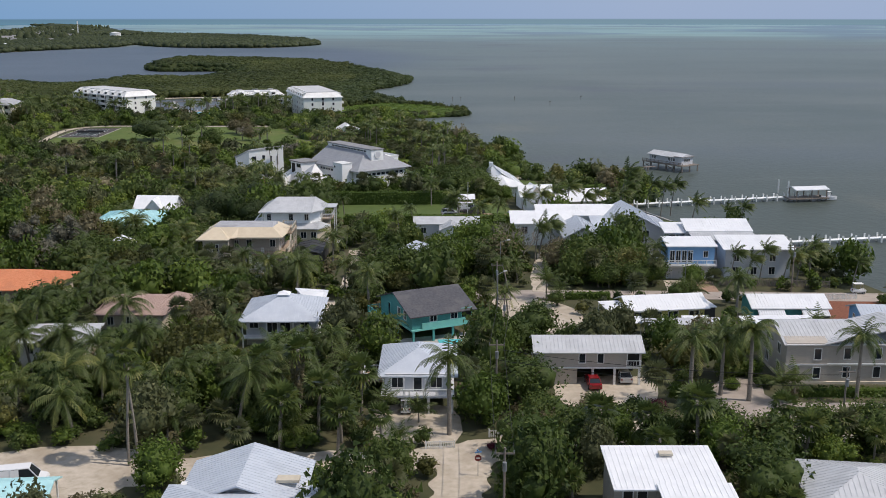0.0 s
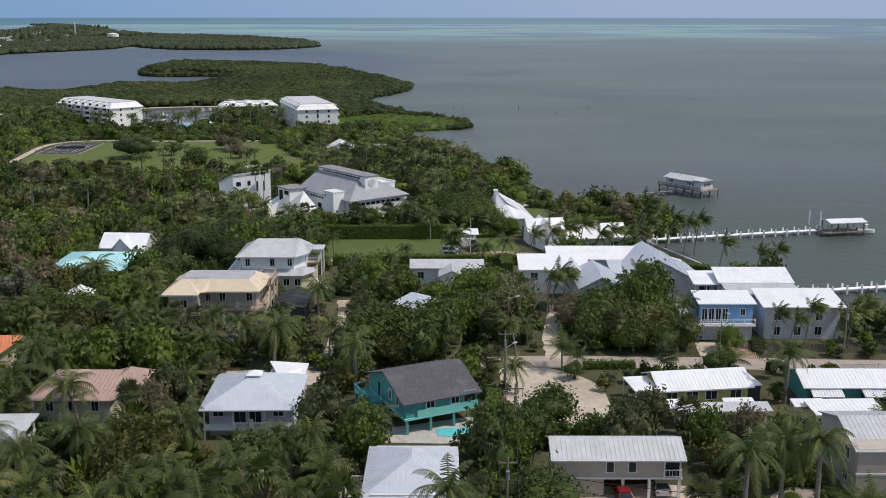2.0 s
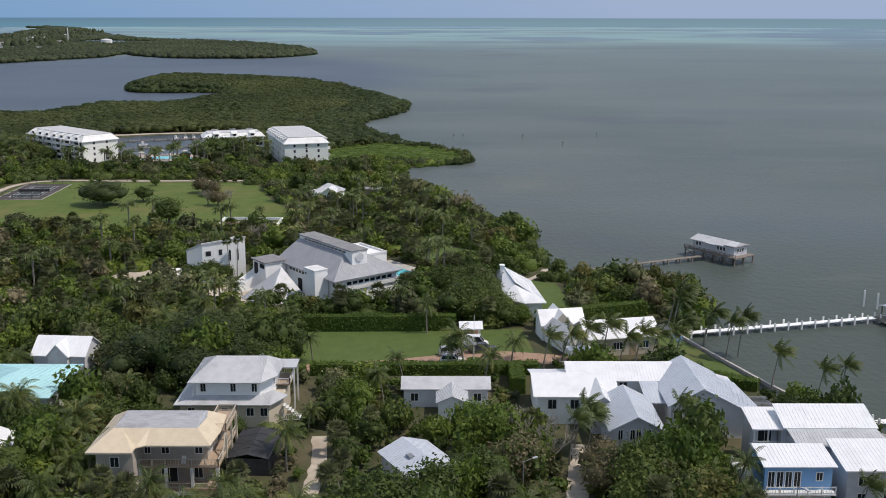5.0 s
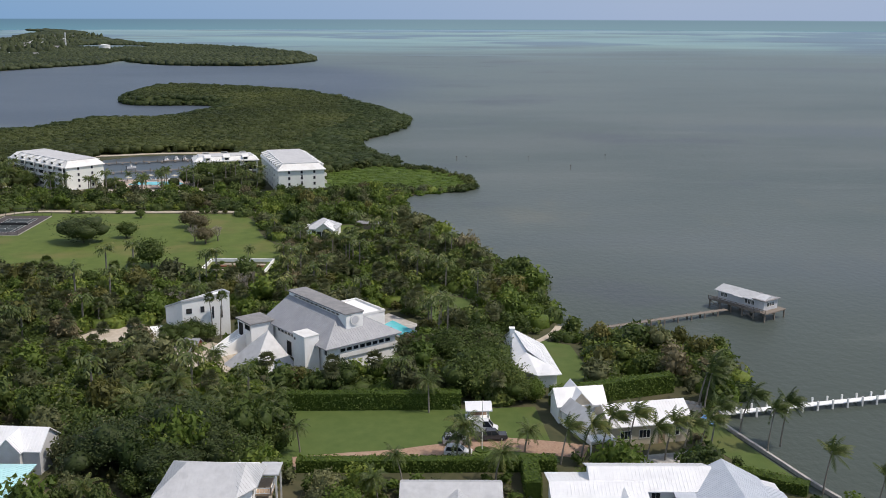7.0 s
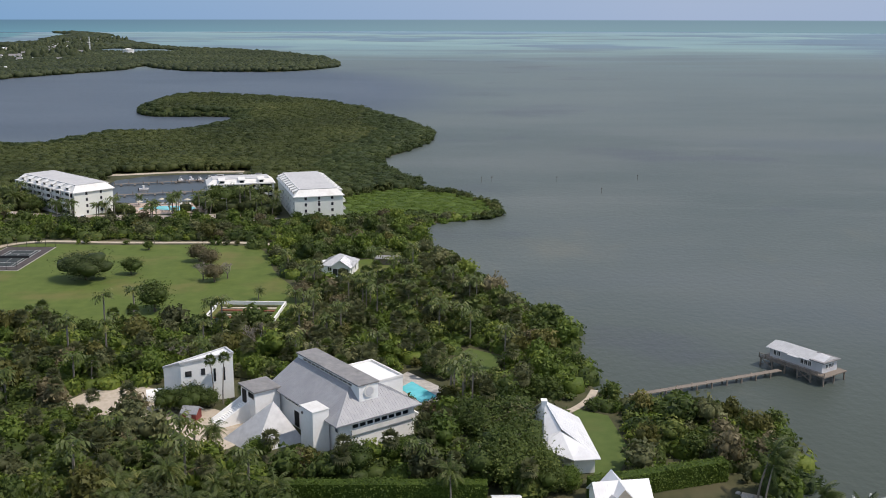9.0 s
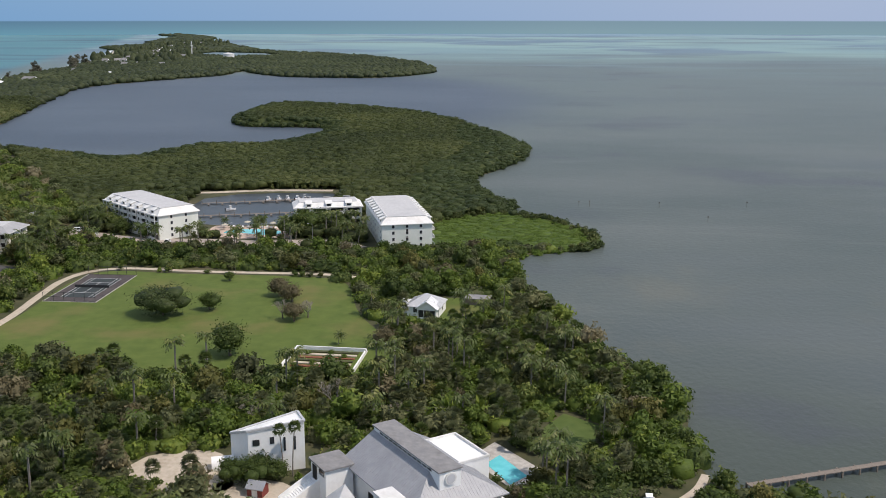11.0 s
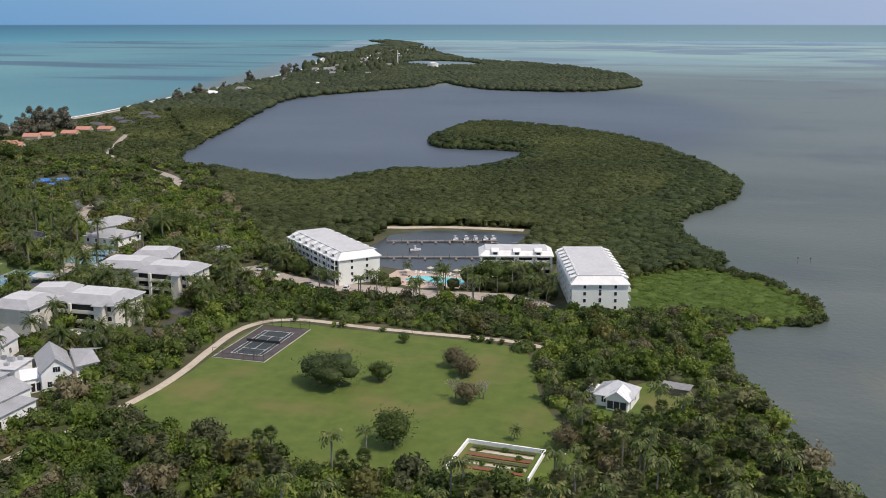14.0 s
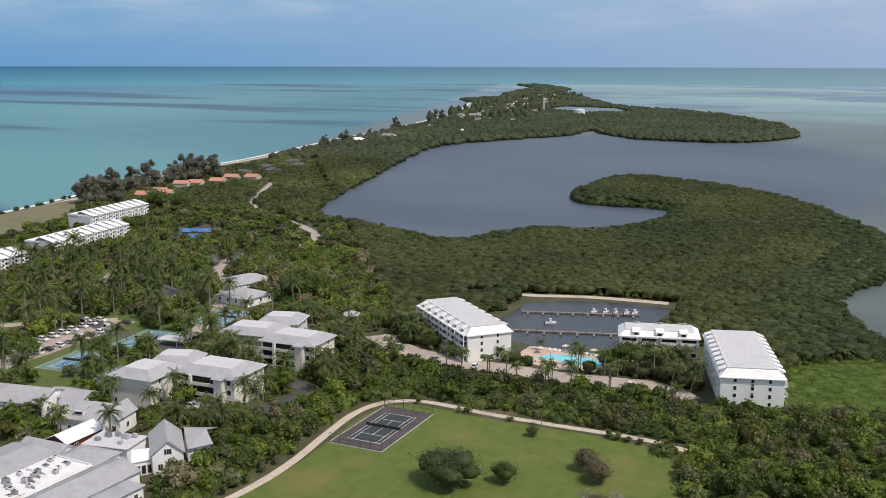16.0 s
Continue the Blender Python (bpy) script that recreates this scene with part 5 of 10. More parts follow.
roof(h, "gy", -4.6, 3.0, -10.9, 1.2, 4.9, 2.0, 0.5, METALB, name="front_roof")
walls(h, -6.0, -2.8, -1.8, 5.0, 0, 5.0, GREYW, "gy", 1.4, name="link_wall")
roof(h, "gy", -6.2, -2.6, -2.0, 6.0, 5.0, 1.5, 0.25, METALW, name="link_roof")
roof(h, "shed", 2.8, 5.4, -0.5, 7.0, 4.8, 1.2, 0.2, METALB, name="lean_to_roof")
pergola = part("pergola", boxes((20.6, 20.75, 1.0, 7.0, 2.7, 2.85), (23.6, 23.75, 1.0, 7.0, 2.7, 2.85)), STEEL, h)
for k in range(12):
    part("slat", boxes((20.4, 24.0, 1.1 + k * 0.5, 1.25 + k * 0.5, 2.85, 2.95)), STEEL, pergola)
for x, y in ((20.7, 1.1), (23.7, 1.1), (20.7, 6.9), (23.7, 6.9)):
    post(h, x, y, 0, 2.7, 0.08)
for u in (-3.2, -1.4, -0.5, 1.0):
    opening(h, "f", -10.6, u, 3.0, 0.62, 1.5)
for u in (-1.6, -0.8):
    opening(h, "f", -10.6, u, 0.6, 0.62, 1.45)
for u in (7.0, 10.6, 13.6):
    opening(h, "f", -3.4, u, 3.2, 1.3, 1.3)
bm = bmesh.new()
bmesh.ops.create_cone(bm, cap_ends=True, segments=20, radius1=0.55, radius2=0.55, depth=0.12, matrix=pose(12.2, -3.46, 5.7, 90))
part("round_window", bm, WHITE, h)
bm = bmesh.new()
bmesh.ops.create_cone(bm, cap_ends=True, segments=20, radius1=0.42, radius2=0.42, depth=0.05, matrix=pose(12.2, -3.53, 5.7, 90))
part("round_pane", bm, GLASS, h)
for u in (-12.0, -8.4):
    opening(h, "f", 2.0, u, 2.7, 1.3, 1.5)
opening(h, "f", 6.8, 0.2, 4.2, 1.2, 1.2)
footprint((30, 212), 0, -14.8, 20.5, -4.5, 15)
footprint((30, 212), 0, -5, 3.4, -14, 0)
h = house("house", "sky-blue house with white roof and balcony over garages", 47.8, 188.8)
walls(h, -4.6, 4.4, -3.2, 2.4, 2.9, 6.5, BLUEW)
walls(h, -4.7, 4.5, -3.1, 2.4, 0, 2.9, GREYW, name="lower_wall")
roof(h, "shed", -4.8, 4.6, -3.6, 1.8, 6.5, 0.75, 0.2, METALW)
part("balcony", boxes((-4.8, 4.6, -4.6, -3.2, 2.75, 2.95)), WHITE, h)
railing(h, [(-4.7, -4.5), (4.5, -4.5)], 2.95, 0.95)
for u in (-3.7, -2.55, -1.4, -0.25):
    opening(h, "f", -3.2, u, 3.3, 0.8, 2.2, WHITE, GLASS, 1, "french_door")
opening(h, "f", -3.2, 2.7, 4.3, 0.75, 1.1)
for u in (-2.2, 2.2):
    opening(h, "f", -3.1, u, 0.1, 2.8, 2.1, WHITE, GREYW, 0, "garage_door")
part("side_deck", boxes((-6.6, -4.7, 1.0, 5.4, 2.7, 2.9)), WHITE, h)
railing(h, [(-4.8, 1.1), (-6.5, 1.1), (-6.5, 5.3)], 2.9, 0.95)
stilt_posts(h, (-6.4,), (1.2, 5.2), 2.7, WHITE)
for k in range(9):
    part("step", boxes((-6.5, -5.4, 0.7 - k * 0.3, 1.0 - k * 0.3, 2.5 - k * 0.3, 2.66 - k * 0.3)), WHITE, h)
footprint((47.8, 188.8), 0, -6.6, 4.8, -9, 5.4)
h = house("house", "pale grey house with long white standing-seam roofs beside the bay", 55.0, 196.5)
walls(h, -5.6, 7.2, 0.8, 5.6, 0, 6.9, GREYW)
roof(h, "shed", -5.6, 7.6, 0.2, 5.4, 7.0, 1.5, 0.2, METALW)
planes(h, [[(-5.0, -3.9, 5.9), (2.0, -3.9, 5.9), (2.0, 0.3, 6.95), (-5.4, 0.3, 6.95)], [(2.0, -3.9, 5.9), (8.6, -2.6, 5.9), (7.4, 0.3, 6.95), (2.0, 0.3, 6.95)]], METALG, "valley_roof", 0.5)
walls(h, -5.0, 7.4, -3.4, 0.8, 0, 5.8, GREYW, name="middle_wall")
walls(h, -9.6, -5.7, 2.6, 6.4, 0, 6.4, GREYW, name="side_wall")
roof(h, "shed", -9.8, -5.3, 0.9, 6.6, 6.5, 1.0, 0.2, METALW, name="side_roof")
part("porch_deck", boxes((-9.8, -5.4, 0.8, 2.6, 3.4, 3.6)), WHITE, h)
railing(h, [(-9.7, 0.9), (-5.5, 0.9)], 3.6, 0.95)
for x in (-9.6, -7.6, -5.6):
    post(h, x, 1.0, 0, 6.4, 0.1)
opening(h, "f", 2.6, -7.6, 3.7, 1.9, 2.0, WHITE, GLASS, 1, "door")
walls(h, -0.6, 12, -10.6, -4.6, 0, 5.9, GREYW, name="front_wall")
roof(h, "shed", -1.0, 12.4, -11.2, -4.0, 5.9, 1.2, 0.3, METALW, name="front_roof")
for u in (1.5, 5.0, 8.5):
    opening(h, "f", -10.6, u, 3.4, 1.1, 1.3)
    opening(h, "f", -10.6, u, 0.8, 1.1, 1.4)
footprint((55, 196.5), 0, -10, 12.4, -13, 6.4)

# ---- modern white house ----
h = house("house", "modern white house with a grey hipped roof and long clerestory box", -26.0, 294.0, -51.5)
walls(h, -12.2, 12.6, -7.0, 9.6, 0, 6.2, STUCCO)
planes(h, [
    [(-12.9, -8.4, 6.3), (13.8, -8.4, 6.3), (7.2, -1.4, 10.7), (-12.9, -1.4, 10.7)],
    [(13.8, -8.4, 6.3), (13.8, 10.6, 6.3), (7.2, 2.8, 10.7), (7.2, -1.4, 10.7)],
    [(13.8, 10.6, 6.3), (-12.9, 10.6, 6.3), (-12.9, 2.8, 10.7), (7.2, 2.8, 10.7)],
], METALS, gap=0.62, thick=0.22)
part("eave_band", boxes((-12.4, 13.0, -7.5, -7.3, 5.6, 6.1), (13.0, 13.2, -7.5, 9.8, 5.6, 6.1)), WHITE, h)
plan_block(h, [(-12.6, -7.2), (-12.4, -7.2), (-12.4, 9.6), (-12.6, 9.6)], [6.3, 6.3, 6.3, 6.3], STUCCO, "end_wall")
walls(h, -12.7, 10.6, -1.4, 2.8, 6.0, 11.55, STUCCO, name="clerestory")
part("clerestory_roof", boxes((-12.9, 10.8, -1.7, 3.0, 11.55, 11.8)), LEAD, h)
for k in range(11):
    opening(h, "f", -1.4, -9.6 + k * 1.7, 10.8, 1.4, 0.42, WHITE, GLASS, 0)
bm = bmesh.new()
bmesh.ops.create_cone(bm, cap_ends=True, segments=28, radius1=1.1, radius2=1.1, depth=0.3, matrix=pose(10.7, 0.7, 10.2, 0, 90))
ring = part("round_vent", bm, WHITE, h)
bm = bmesh.new()
bmesh.ops.create_cone(bm, cap_ends=True, segments=28, radius1=0.85, radius2=0.85, depth=0.1, matrix=pose(10.83, 0.7, 10.2, 0, 90))
part("vent_louvre", bm, GREYW, ring)
walls(h, -9.0, 2.5, 6.0, 14.0, 0, 7.6, STUCCO, name="rear_block")
part("rear_parapet", boxes((-9.1, 2.6, 5.9, 6.2, 7.6, 8.1), (-9.1, 2.6, 13.8, 14.1, 7.6, 8.1), (-9.1, -8.8, 6.2, 13.8, 7.6, 8.1), (2.3, 2.6, 6.2, 13.8, 7.6, 8.1)), WHITE, h)
part("terrace_wall", boxes((2.6, 9.0, 13.0, 13.4, 0, 2.2)), STUCCO, h)
# raised entrance with its outside stair
walls(h, -15.4, -9.2, -13.0, -7.6, 0, 6.7, STUCCO, name="stair_tower")
part("tower_roof", boxes((-15.8, -8.8, -13.4, -7.2, 6.7, 6.98)), LEAD, h)
opening(h, "f", -13.0, -10.8, 5.2, 2.4, 1.1, WHITE, GLASS, 0)
opening(h, "f", -13.0, -13.8, 3.3, 2.0, 2.9, WHITE, DARK, 0, "door")
opening(h, "l", -15.4, -10.4, 5.2, 2.6, 1.0, WHITE, GLASS, 0)
for k in range(15):
    part("step", boxes((-15.2, -12.2, -13.45 - k * 0.42, -13.03 - k * 0.42, 0, 3.2 - k * 0.21)), STUCCO, h)
plan_block(h, [(-12.2, -19.6), (-11.8, -19.6), (-11.8, -13.0), (-12.2, -13.0)], [0.9, 0.9, 4.2, 4.2], STUCCO, "stair_wall")
plan_block(h, [(-15.6, -19.6), (-15.2, -19.6), (-15.2, -13.0), (-15.6, -13.0)], [0.9, 0.9, 4.2, 4.2], STUCCO, "stair_wall")
bm = bmesh.new()
apex, foot = bm.verts.new((-1.8, -12.8, 7.4)), [bm.verts.new(p) for p in ((-7.2, -21.0, 0), (2.6, -19.4, 0), (3.4, -9.0, 0), (-5.4, -8.2, 0))]
for a, b in zip(foot, foot[1:] + foot[:1]):
    bm.faces.new((a, b, apex))
bm.faces.new(foot[::-1])
part("pyramid_roof", bm, METALG, h)
walls(h, 5.0, 9.6, -10.8, -7.4, 0, 8.2, STUCCO, name="chimney_tower")
part("tower_cap", boxes((4.9, 9.7, -10.9, -7.3, 8.2, 8.4)), WHITE, h)
bm = bmesh.new()
bmesh.ops.create_cone(bm, cap_ends=True, segments=16, radius1=0.3, radius2=0.3, depth=0.06, matrix=pose(5.9, -10.92, 7.2, 90))
part("porthole", bm, GLASS, h)
row_of_windows(h, "f", -7.0, [-7.6 + k * 1.45 for k in range(8)], 4.7, 1.1, 0.6, 0)
for u in (-3.4, 1.0, 3.4):
    opening(h, "f", -7.0, u, 0.2, 2.0, 3.2, WHITE, DARK, 0, "door")
opening(h, "f", -7.0, 11.6, 4.3, 1.0, 1.0, WHITE, GLASS, 0)
row_of_windows(h, "r", 12.6, [-3.6 + k * 1.6 for k in range(8)], 4.6, 1.2, 0.7, 0)
part("sill_wall", boxes((12.6, 13.0, -4.6, 9.6, 3.4, 4.4)), WHITE, h)
footprint((-26, 294), -51.5, -16.5, 14.4, -10, 14.5)
footprint((-26, 294), -51.5, -16.5, 4, -22, -8)
sheet("terrace", [(-18.5, 316), (-14, 324), (-3.5, 311.5), (-9, 303)], 0.10, CONCRETE, "pale stone terrace round the pool", "terrace")
sheet("swimming_pool", [(-15.0, 313.6), (-12.6, 317.8), (-6.8, 309.2), (-9.8, 305.2)], 0.16, POOL, "small turquoise pool beside the modern house", "pool", kind="thing")
CLEAR.append([(-19, 316), (-14, 325), (-2.5, 311.5), (-9, 302)])
h = house("garage", "tall white stucco garage with slanting parapets", -57.0, 308.0, 0, "garage")
gp = [(-2.3, -4.8), (7.5, -0.4), (4.0, 7.6), (-7.6, 0.6)]
plan_block(h, gp, [8.9, 9.8, 8.2, 6.0], STUCCO)
bm = bmesh.new()
for (ax, ay, az), (bx, by, bz) in (((-2.3, -4.8, 8.9), (7.5, -0.4, 9.8)), ((7.5, -0.4, 9.8), (4.0, 7.6, 8.2)), ((4.0, 7.6, 8.2), (-7.6, 0.6, 6.0)), ((-7.6, 0.6, 6.0), (-2.3, -4.8, 8.9))):
    beam(bm, (ax, ay, az + 0.1), (bx, by, bz + 0.1), 0.22)
part("parapet_cap", bm, METALG, h)
q = thing("lean_to", "small white vaulted store beside the garage", "store", -65.5, 306.0, 20)
bm = bmesh.new()
bmesh.ops.create_cone(bm, cap_ends=True, segments=20, radius1=1.7, radius2=1.7, depth=4.2, matrix=pose(0, 0, 0.6, 0, 90))
part("vault", bm, STUCCO, q)
for f0, f1, z0, z1, m_ in ((0.08, 0.20, 5.9, 7.1, GLASS), (0.38, 0.46, 5.9, 7.3, GLASS), (0.62, 0.66, 4.2, 7.0, GLASS), (0.80, 0.84, 4.2, 7.0, GLASS), (0.1, 0.4, 0.1, 2.5, GREYW)):
    dx, dy = 9.8, 4.4
    bm = bmesh.new()
    a, b = Vector((-2.3 + dx * f0, -4.8 + dy * f0, 0)), Vector((-2.3 + dx * f1, -4.8 + dy * f1, 0))
    nrm = Vector((dy, -dx, 0)).normalized()
    v = [bm.verts.new(p + nrm * o + Vector((0, 0, z))) for o in (0.02, 0.08) for p, z in ((a, z0), (b, z0), (b, z1), (a, z1))]
    for f in ((0, 1, 2, 3), (7, 6, 5, 4), (0, 4, 5, 1), (1, 5, 6, 2), (2, 6, 7, 3), (3, 7, 4, 0)):
        bm.faces.new([v[i] for i in f])
    bmesh.ops.recalc_face_normals(bm, faces=bm.faces)
    part("window" if m_ is GLASS else "garage_door", bm, m_, h)
footprint((-57, 308), 0, -8, 7.6, -5, 7.6)
h = house("shed", "small red timber hut with a grey metal roof", -55.4, 296.0, -10, "shed")
walls(h, -1.5, 1.5, -1.3, 1.3, 0, 1.9, REDP, "gx", 0.9)
roof(h, "gx", -1.5, 1.5, -1.3, 1.3, 1.9, 0.9, 0.3, METALS)
opening(h, "f", -1.3, 0, 0.1, 0.9, 1.6, WHITE, WHITE, 0, "door")

# ---- white chapel-like house, pool house, booth ----
h = house("house", "white house with a sweeping white metal roof and chimney", 17.2, 284.0)
plan_block(h, [(-4.2, -4.4), (1.2, -10.4), (5.0, -9.8), (3.0, 7.2), (-4.4, 10.4)], [2.9] * 5, STUCCO)
planes(h, [
    [(5.9, -10.6, 3.0), (4.0, 7.8, 3.0), (2.2, 7.0, 4.0), (3.2, -7.2, 4.0)],
    [(3.2, -7.2, 4.0), (2.2, 7.0, 4.0), (-2.8, 6.6, 6.9), (-0.6, -4.4, 5.9)],
    [(1.1, -11.4, 3.0), (5.9, -10.6, 3.0), (3.2, -7.2, 4.0), (-0.6, -4.4, 5.4)],
    [(-3.6, -7.4, 3.0), (1.1, -11.4, 3.0), (-0.6, -4.4, 5.4), (-2.8, -4.0, 4.4)],
    [(-4.4, 9.4, 3.4), (-3.8, -5.2, 3.4), (-0.6, -4.4, 5.6), (-2.8, 6.6, 6.9)],
    [(4.0, 7.8, 3.0), (-5.2, 11.4, 3.0), (-2.8, 6.6, 6.9), (2.2, 7.0, 4.0)],
], METALW)
part("chimney", boxes((-3.5, -2.5, 5.0, 6.2, 3, 7.3), (-3.6, -2.4, 4.9, 6.3, 7.3, 7.45)), STUCCO, h)
opening(h, "r", 4.0, -2.0, 0.3, 2.6, 2.2, WHITE, GLASS, 2, "door")
footprint((17.2, 284), 0, -5.2, 6.0, -11.6, 11.4)
h = house("house", "white pool house with crossed white metal gables", 24.2, 259.4, 10)
walls(h, -4.2, 4.4, -2.6, 2.6, 0, 3.7, STUCCO, "gx", 2.1)
roof(h, "gx", -4.2, 4.4, -2.6, 2.6, 3.7, 2.2, 0.45, METALW)
walls(h, -1.9, 1.5, -2.9, 3.4, 0, 3.9, CREAMW, "gy", 1.9, name="cross_wall")
roof(h, "gy", -2.0, 1.6, -2.9, 3.6, 3.9, 2.05, 0.35, METALW, name="cross_roof")
footprint((24.2, 259.4), 10, -4.6, 4.8, -3.2, 3.6)
h = house("house", "narrow white link building with a pale metal gable", 25.2, 250.4, 24)
walls(h, -1.7, 1.7, -3.2, 6.4, 0, 3.3, STUCCO, "gy", 1.5)
roof(h, "gy", -1.7, 1.7, -3.2, 6.2, 3.3, 1.6, 0.4, METALG)
footprint((25.2, 250.4), 24, -2, 2, -4, 6)
h = house("house", "low cream house with a long white metal gable roof", 34.6, 251.6, 12)
walls(h, -7.2, 7.2, -4.2, 4.2, 0, 4.0, CREAMW, "gx", 2.1)
roof(h, "gx", -7.2, 7.2, -4.2, 4.2, 4.0, 2.2, 0.5, METALW)
row_of_windows(h, "f", -4.2, (-4.6, -1.2, 4.2), 1.3, 1.9, 1.4, 2)
opening(h, "f", -4.2, 2.0, 0.1, 1.0, 2.1, DECK, DECK, 0, "door")
part("terrace_roof", boxes((-12.0, -7.4, -7.0, -4.4, 2.5, 2.7)), METALW, h)
for x in (-11.8, -7.6):
    post(h, x, -6.8, 0, 2.5, 0.1)
footprint((34.6, 251.6), 12, -12, 7.4, -7, 4.6)
sheet("terrace", [(30, 236), (30, 242), (44, 245), (45, 238)], 0.08, CONCRETE, "pale stone pool terrace", "terrace")
sheet("swimming_pool", [(41, 239), (41, 244.5), (44.4, 245), (44.8, 239.6)], 0.14, POOL, "narrow aqua pool beside the white compound", "pool", kind="thing")
CLEAR.append([(29, 235), (29, 243), (46, 248), (47, 236)])
h = house("booth", "small white gate pavilion with a hipped white metal roof", 6.0, 257.6, 3, "pavilion")
for x in (-1.7, 1.7):
    for y in (-1.7, 1.7):
        post(h, x, y, 0, 2.9, 0.14)
part("base", boxes((-2.2, 2.2, -2.2, 2.2, 0, 0.35)), STUCCO, h)
part("half_wall", boxes((-1.7, 1.7, 1.5, 1.7, 0.35, 1.5), (-1.7, -1.5, -1.7, 1.5, 0.35, 1.3)), PAVER, h)
part("beam", boxes((-1.9, 1.9, -1.9, -1.6, 2.6, 2.9), (-1.9, 1.9, 1.6, 1.9, 2.6, 2.9), (-1.9, -1.6, -1.6, 1.6, 2.6, 2.9), (1.6, 1.9, -1.6, 1.6, 2.6, 2.9)), WHITE, h)
roof(h, "gx", -2.0, 2.0, -2.0, 2.0, 2.9, 0.8, 0.4, METALW)

# ---- stilt house, piers, boats ----
h = house("stilt_house", "grey-white timber house on stilts over the bay", 75.4, 327.4, -54)
part("deck", boxes((-8.6, 8.8, -4.2, 4.0, 1.7, 1.95)), TIMBER, h)
walls(h, -6.8, 7.0, -2.6, 2.8, 1.95, 4.5, GREYW, "gx", 0.9)
roof(h, "gx", -7.0, 3.6, -2.8, 3.0, 4.5, 0.9, 0.5, METALG)
part("rear_roof", boxes((3.8, 7.6, -3.0, 3.2, 4.4, 4.6)), LEAD, h)
part("entry_roof", boxes((-1.4, 1.4, -4.0, -2.4, 4.2, 4.4)), METALG, h)
row_of_windows(h, "f", -2.6, (-5.4, -4.4, 1.8, 2.8, 3.8), 2.9, 0.7, 1.0)
row_of_windows(h, "r", 7.0, (-1.0, 0.0, 1.0), 2.9, 0.7, 0.9)
railing(h, [(-8.5, -4.1), (8.7, -4.1)], 1.95, 0.8, TIMBER)
for x in (-8.2, -5.0, -1.6, 1.8, 5.2, 8.4):
    for y in (-3.9, -0.1, 3.7):
        post(h, x, y, -1.0, 1.7, 0.15, TIMBER, "stilt")
for x0, x1 in ((-8.2, -5.0), (-5.0, -8.2), (1.8, 5.2), (5.2, 1.8)):
    bm = bmesh.new()
    beam(bm, (x0, -3.9, 0), (x1, -3.9, 1.6), 0.07)
    part("brace", bm, TIMBER, h)
part("roof_pipe", boxes((3.4, 4.0, 0.2, 0.8, 4.8, 5.5)), LEAD, h)


def pier(label, a, b, width, z, material, post_mat, gap=3.2, tall=0.9):
    p = thing("pier", label, "pier", *a, math.degrees(math.atan2(b[1] - a[1], b[0] - a[0])))
    L = math.hypot(b[0] - a[0], b[1] - a[1])
    n = round(L / 1.2)
    for i in range(n):
        x0, x1 = i * L / n, (i + 1) * L / n - 0.03
        part("plank", boxes((x0, x1, -width / 2, width / 2, z - 0.12, z + 0.01 * (i % 3))), material, p)
    for i in range(int(L / gap) + 1):
        for s in (-1, 1):
            post(p, i * gap + 0.2, s * (width / 2 + 0.14), -1.0, z + tall, 0.15, post_mat, "piling")
    return p


pier("long white concrete pier with capped pilings", (51, 259.5), (101, 272.0), 1.6, 0.7, STUCCO, WHITE)
pier("pale pier with white posts on the bay", (70, 213.5), (112, 221.5), 1.5, 0.7, STUCCO, WHITE)
pier("weathered timber footbridge out to the stilt house", (34, 309), (70, 325.5), 1.4, 0.9, TIMBER, TIMBER, 4.0, 0.1)
h = thing("boathouse", "open white-roofed boat shelter at the pier end", "boat shelter", 100.5, 270.0, 10)
part("deck", boxes((-6.5, 5.0, -2.6, 2.0, 0.5, 0.75)), TIMBER, h)
roof(h, "gx", -4.6, 4.6, -2.2, 2.2, 3.2, 0.5, 0.4, METALW)
for x in (-4.4, 0, 4.4):
    for y in (-2.1, 2.1):
        post(h, x, y, -1, 3.2, 0.12, TIMBER)
part("cross_beam", boxes((-4.6, 4.6, -2.2, -2.0, 3.0, 3.2), (-4.6, 4.6, 2.0, 2.2, 3.0, 3.2)), TIMBER, h)
for x, y in ((96.2, 281.5), (98.4, 279.5)):
    p = thing("mooring_pile", "lone white mooring pile in the bay", "pile", x, y)
    post(p, 0, 0, -1, 3.6, 0.16, WHITE, "pile")


def boat_hull(bm, L, W, H):
    rows = []
    for i, (f, w) in enumerate(((0, 0.86), (0.25, 0.96), (0.5, 1.0), (0.75, 0.78), (0.92, 0.36), (1.0, 0.05))):
        x = -L / 2 + L * f
        rows.append([bm.verts.new((x, s * W / 2 * w * k, z)) for s, k, z in ((-1, 1, H), (-1, 0.7, 0.05), (1, 0.7, 0.05), (1, 1, H))])
    for a, b in zip(rows, rows[1:]):
        for i in range(4):
            j = (i + 1) % 4
            bm.faces.new((a[i], a[j], b[j], b[i]))
    bm.faces.new(rows[0][::-1])
    bm.faces.new(rows[-1])
    bmesh.ops.recalc_face_normals(bm, faces=bm.faces)


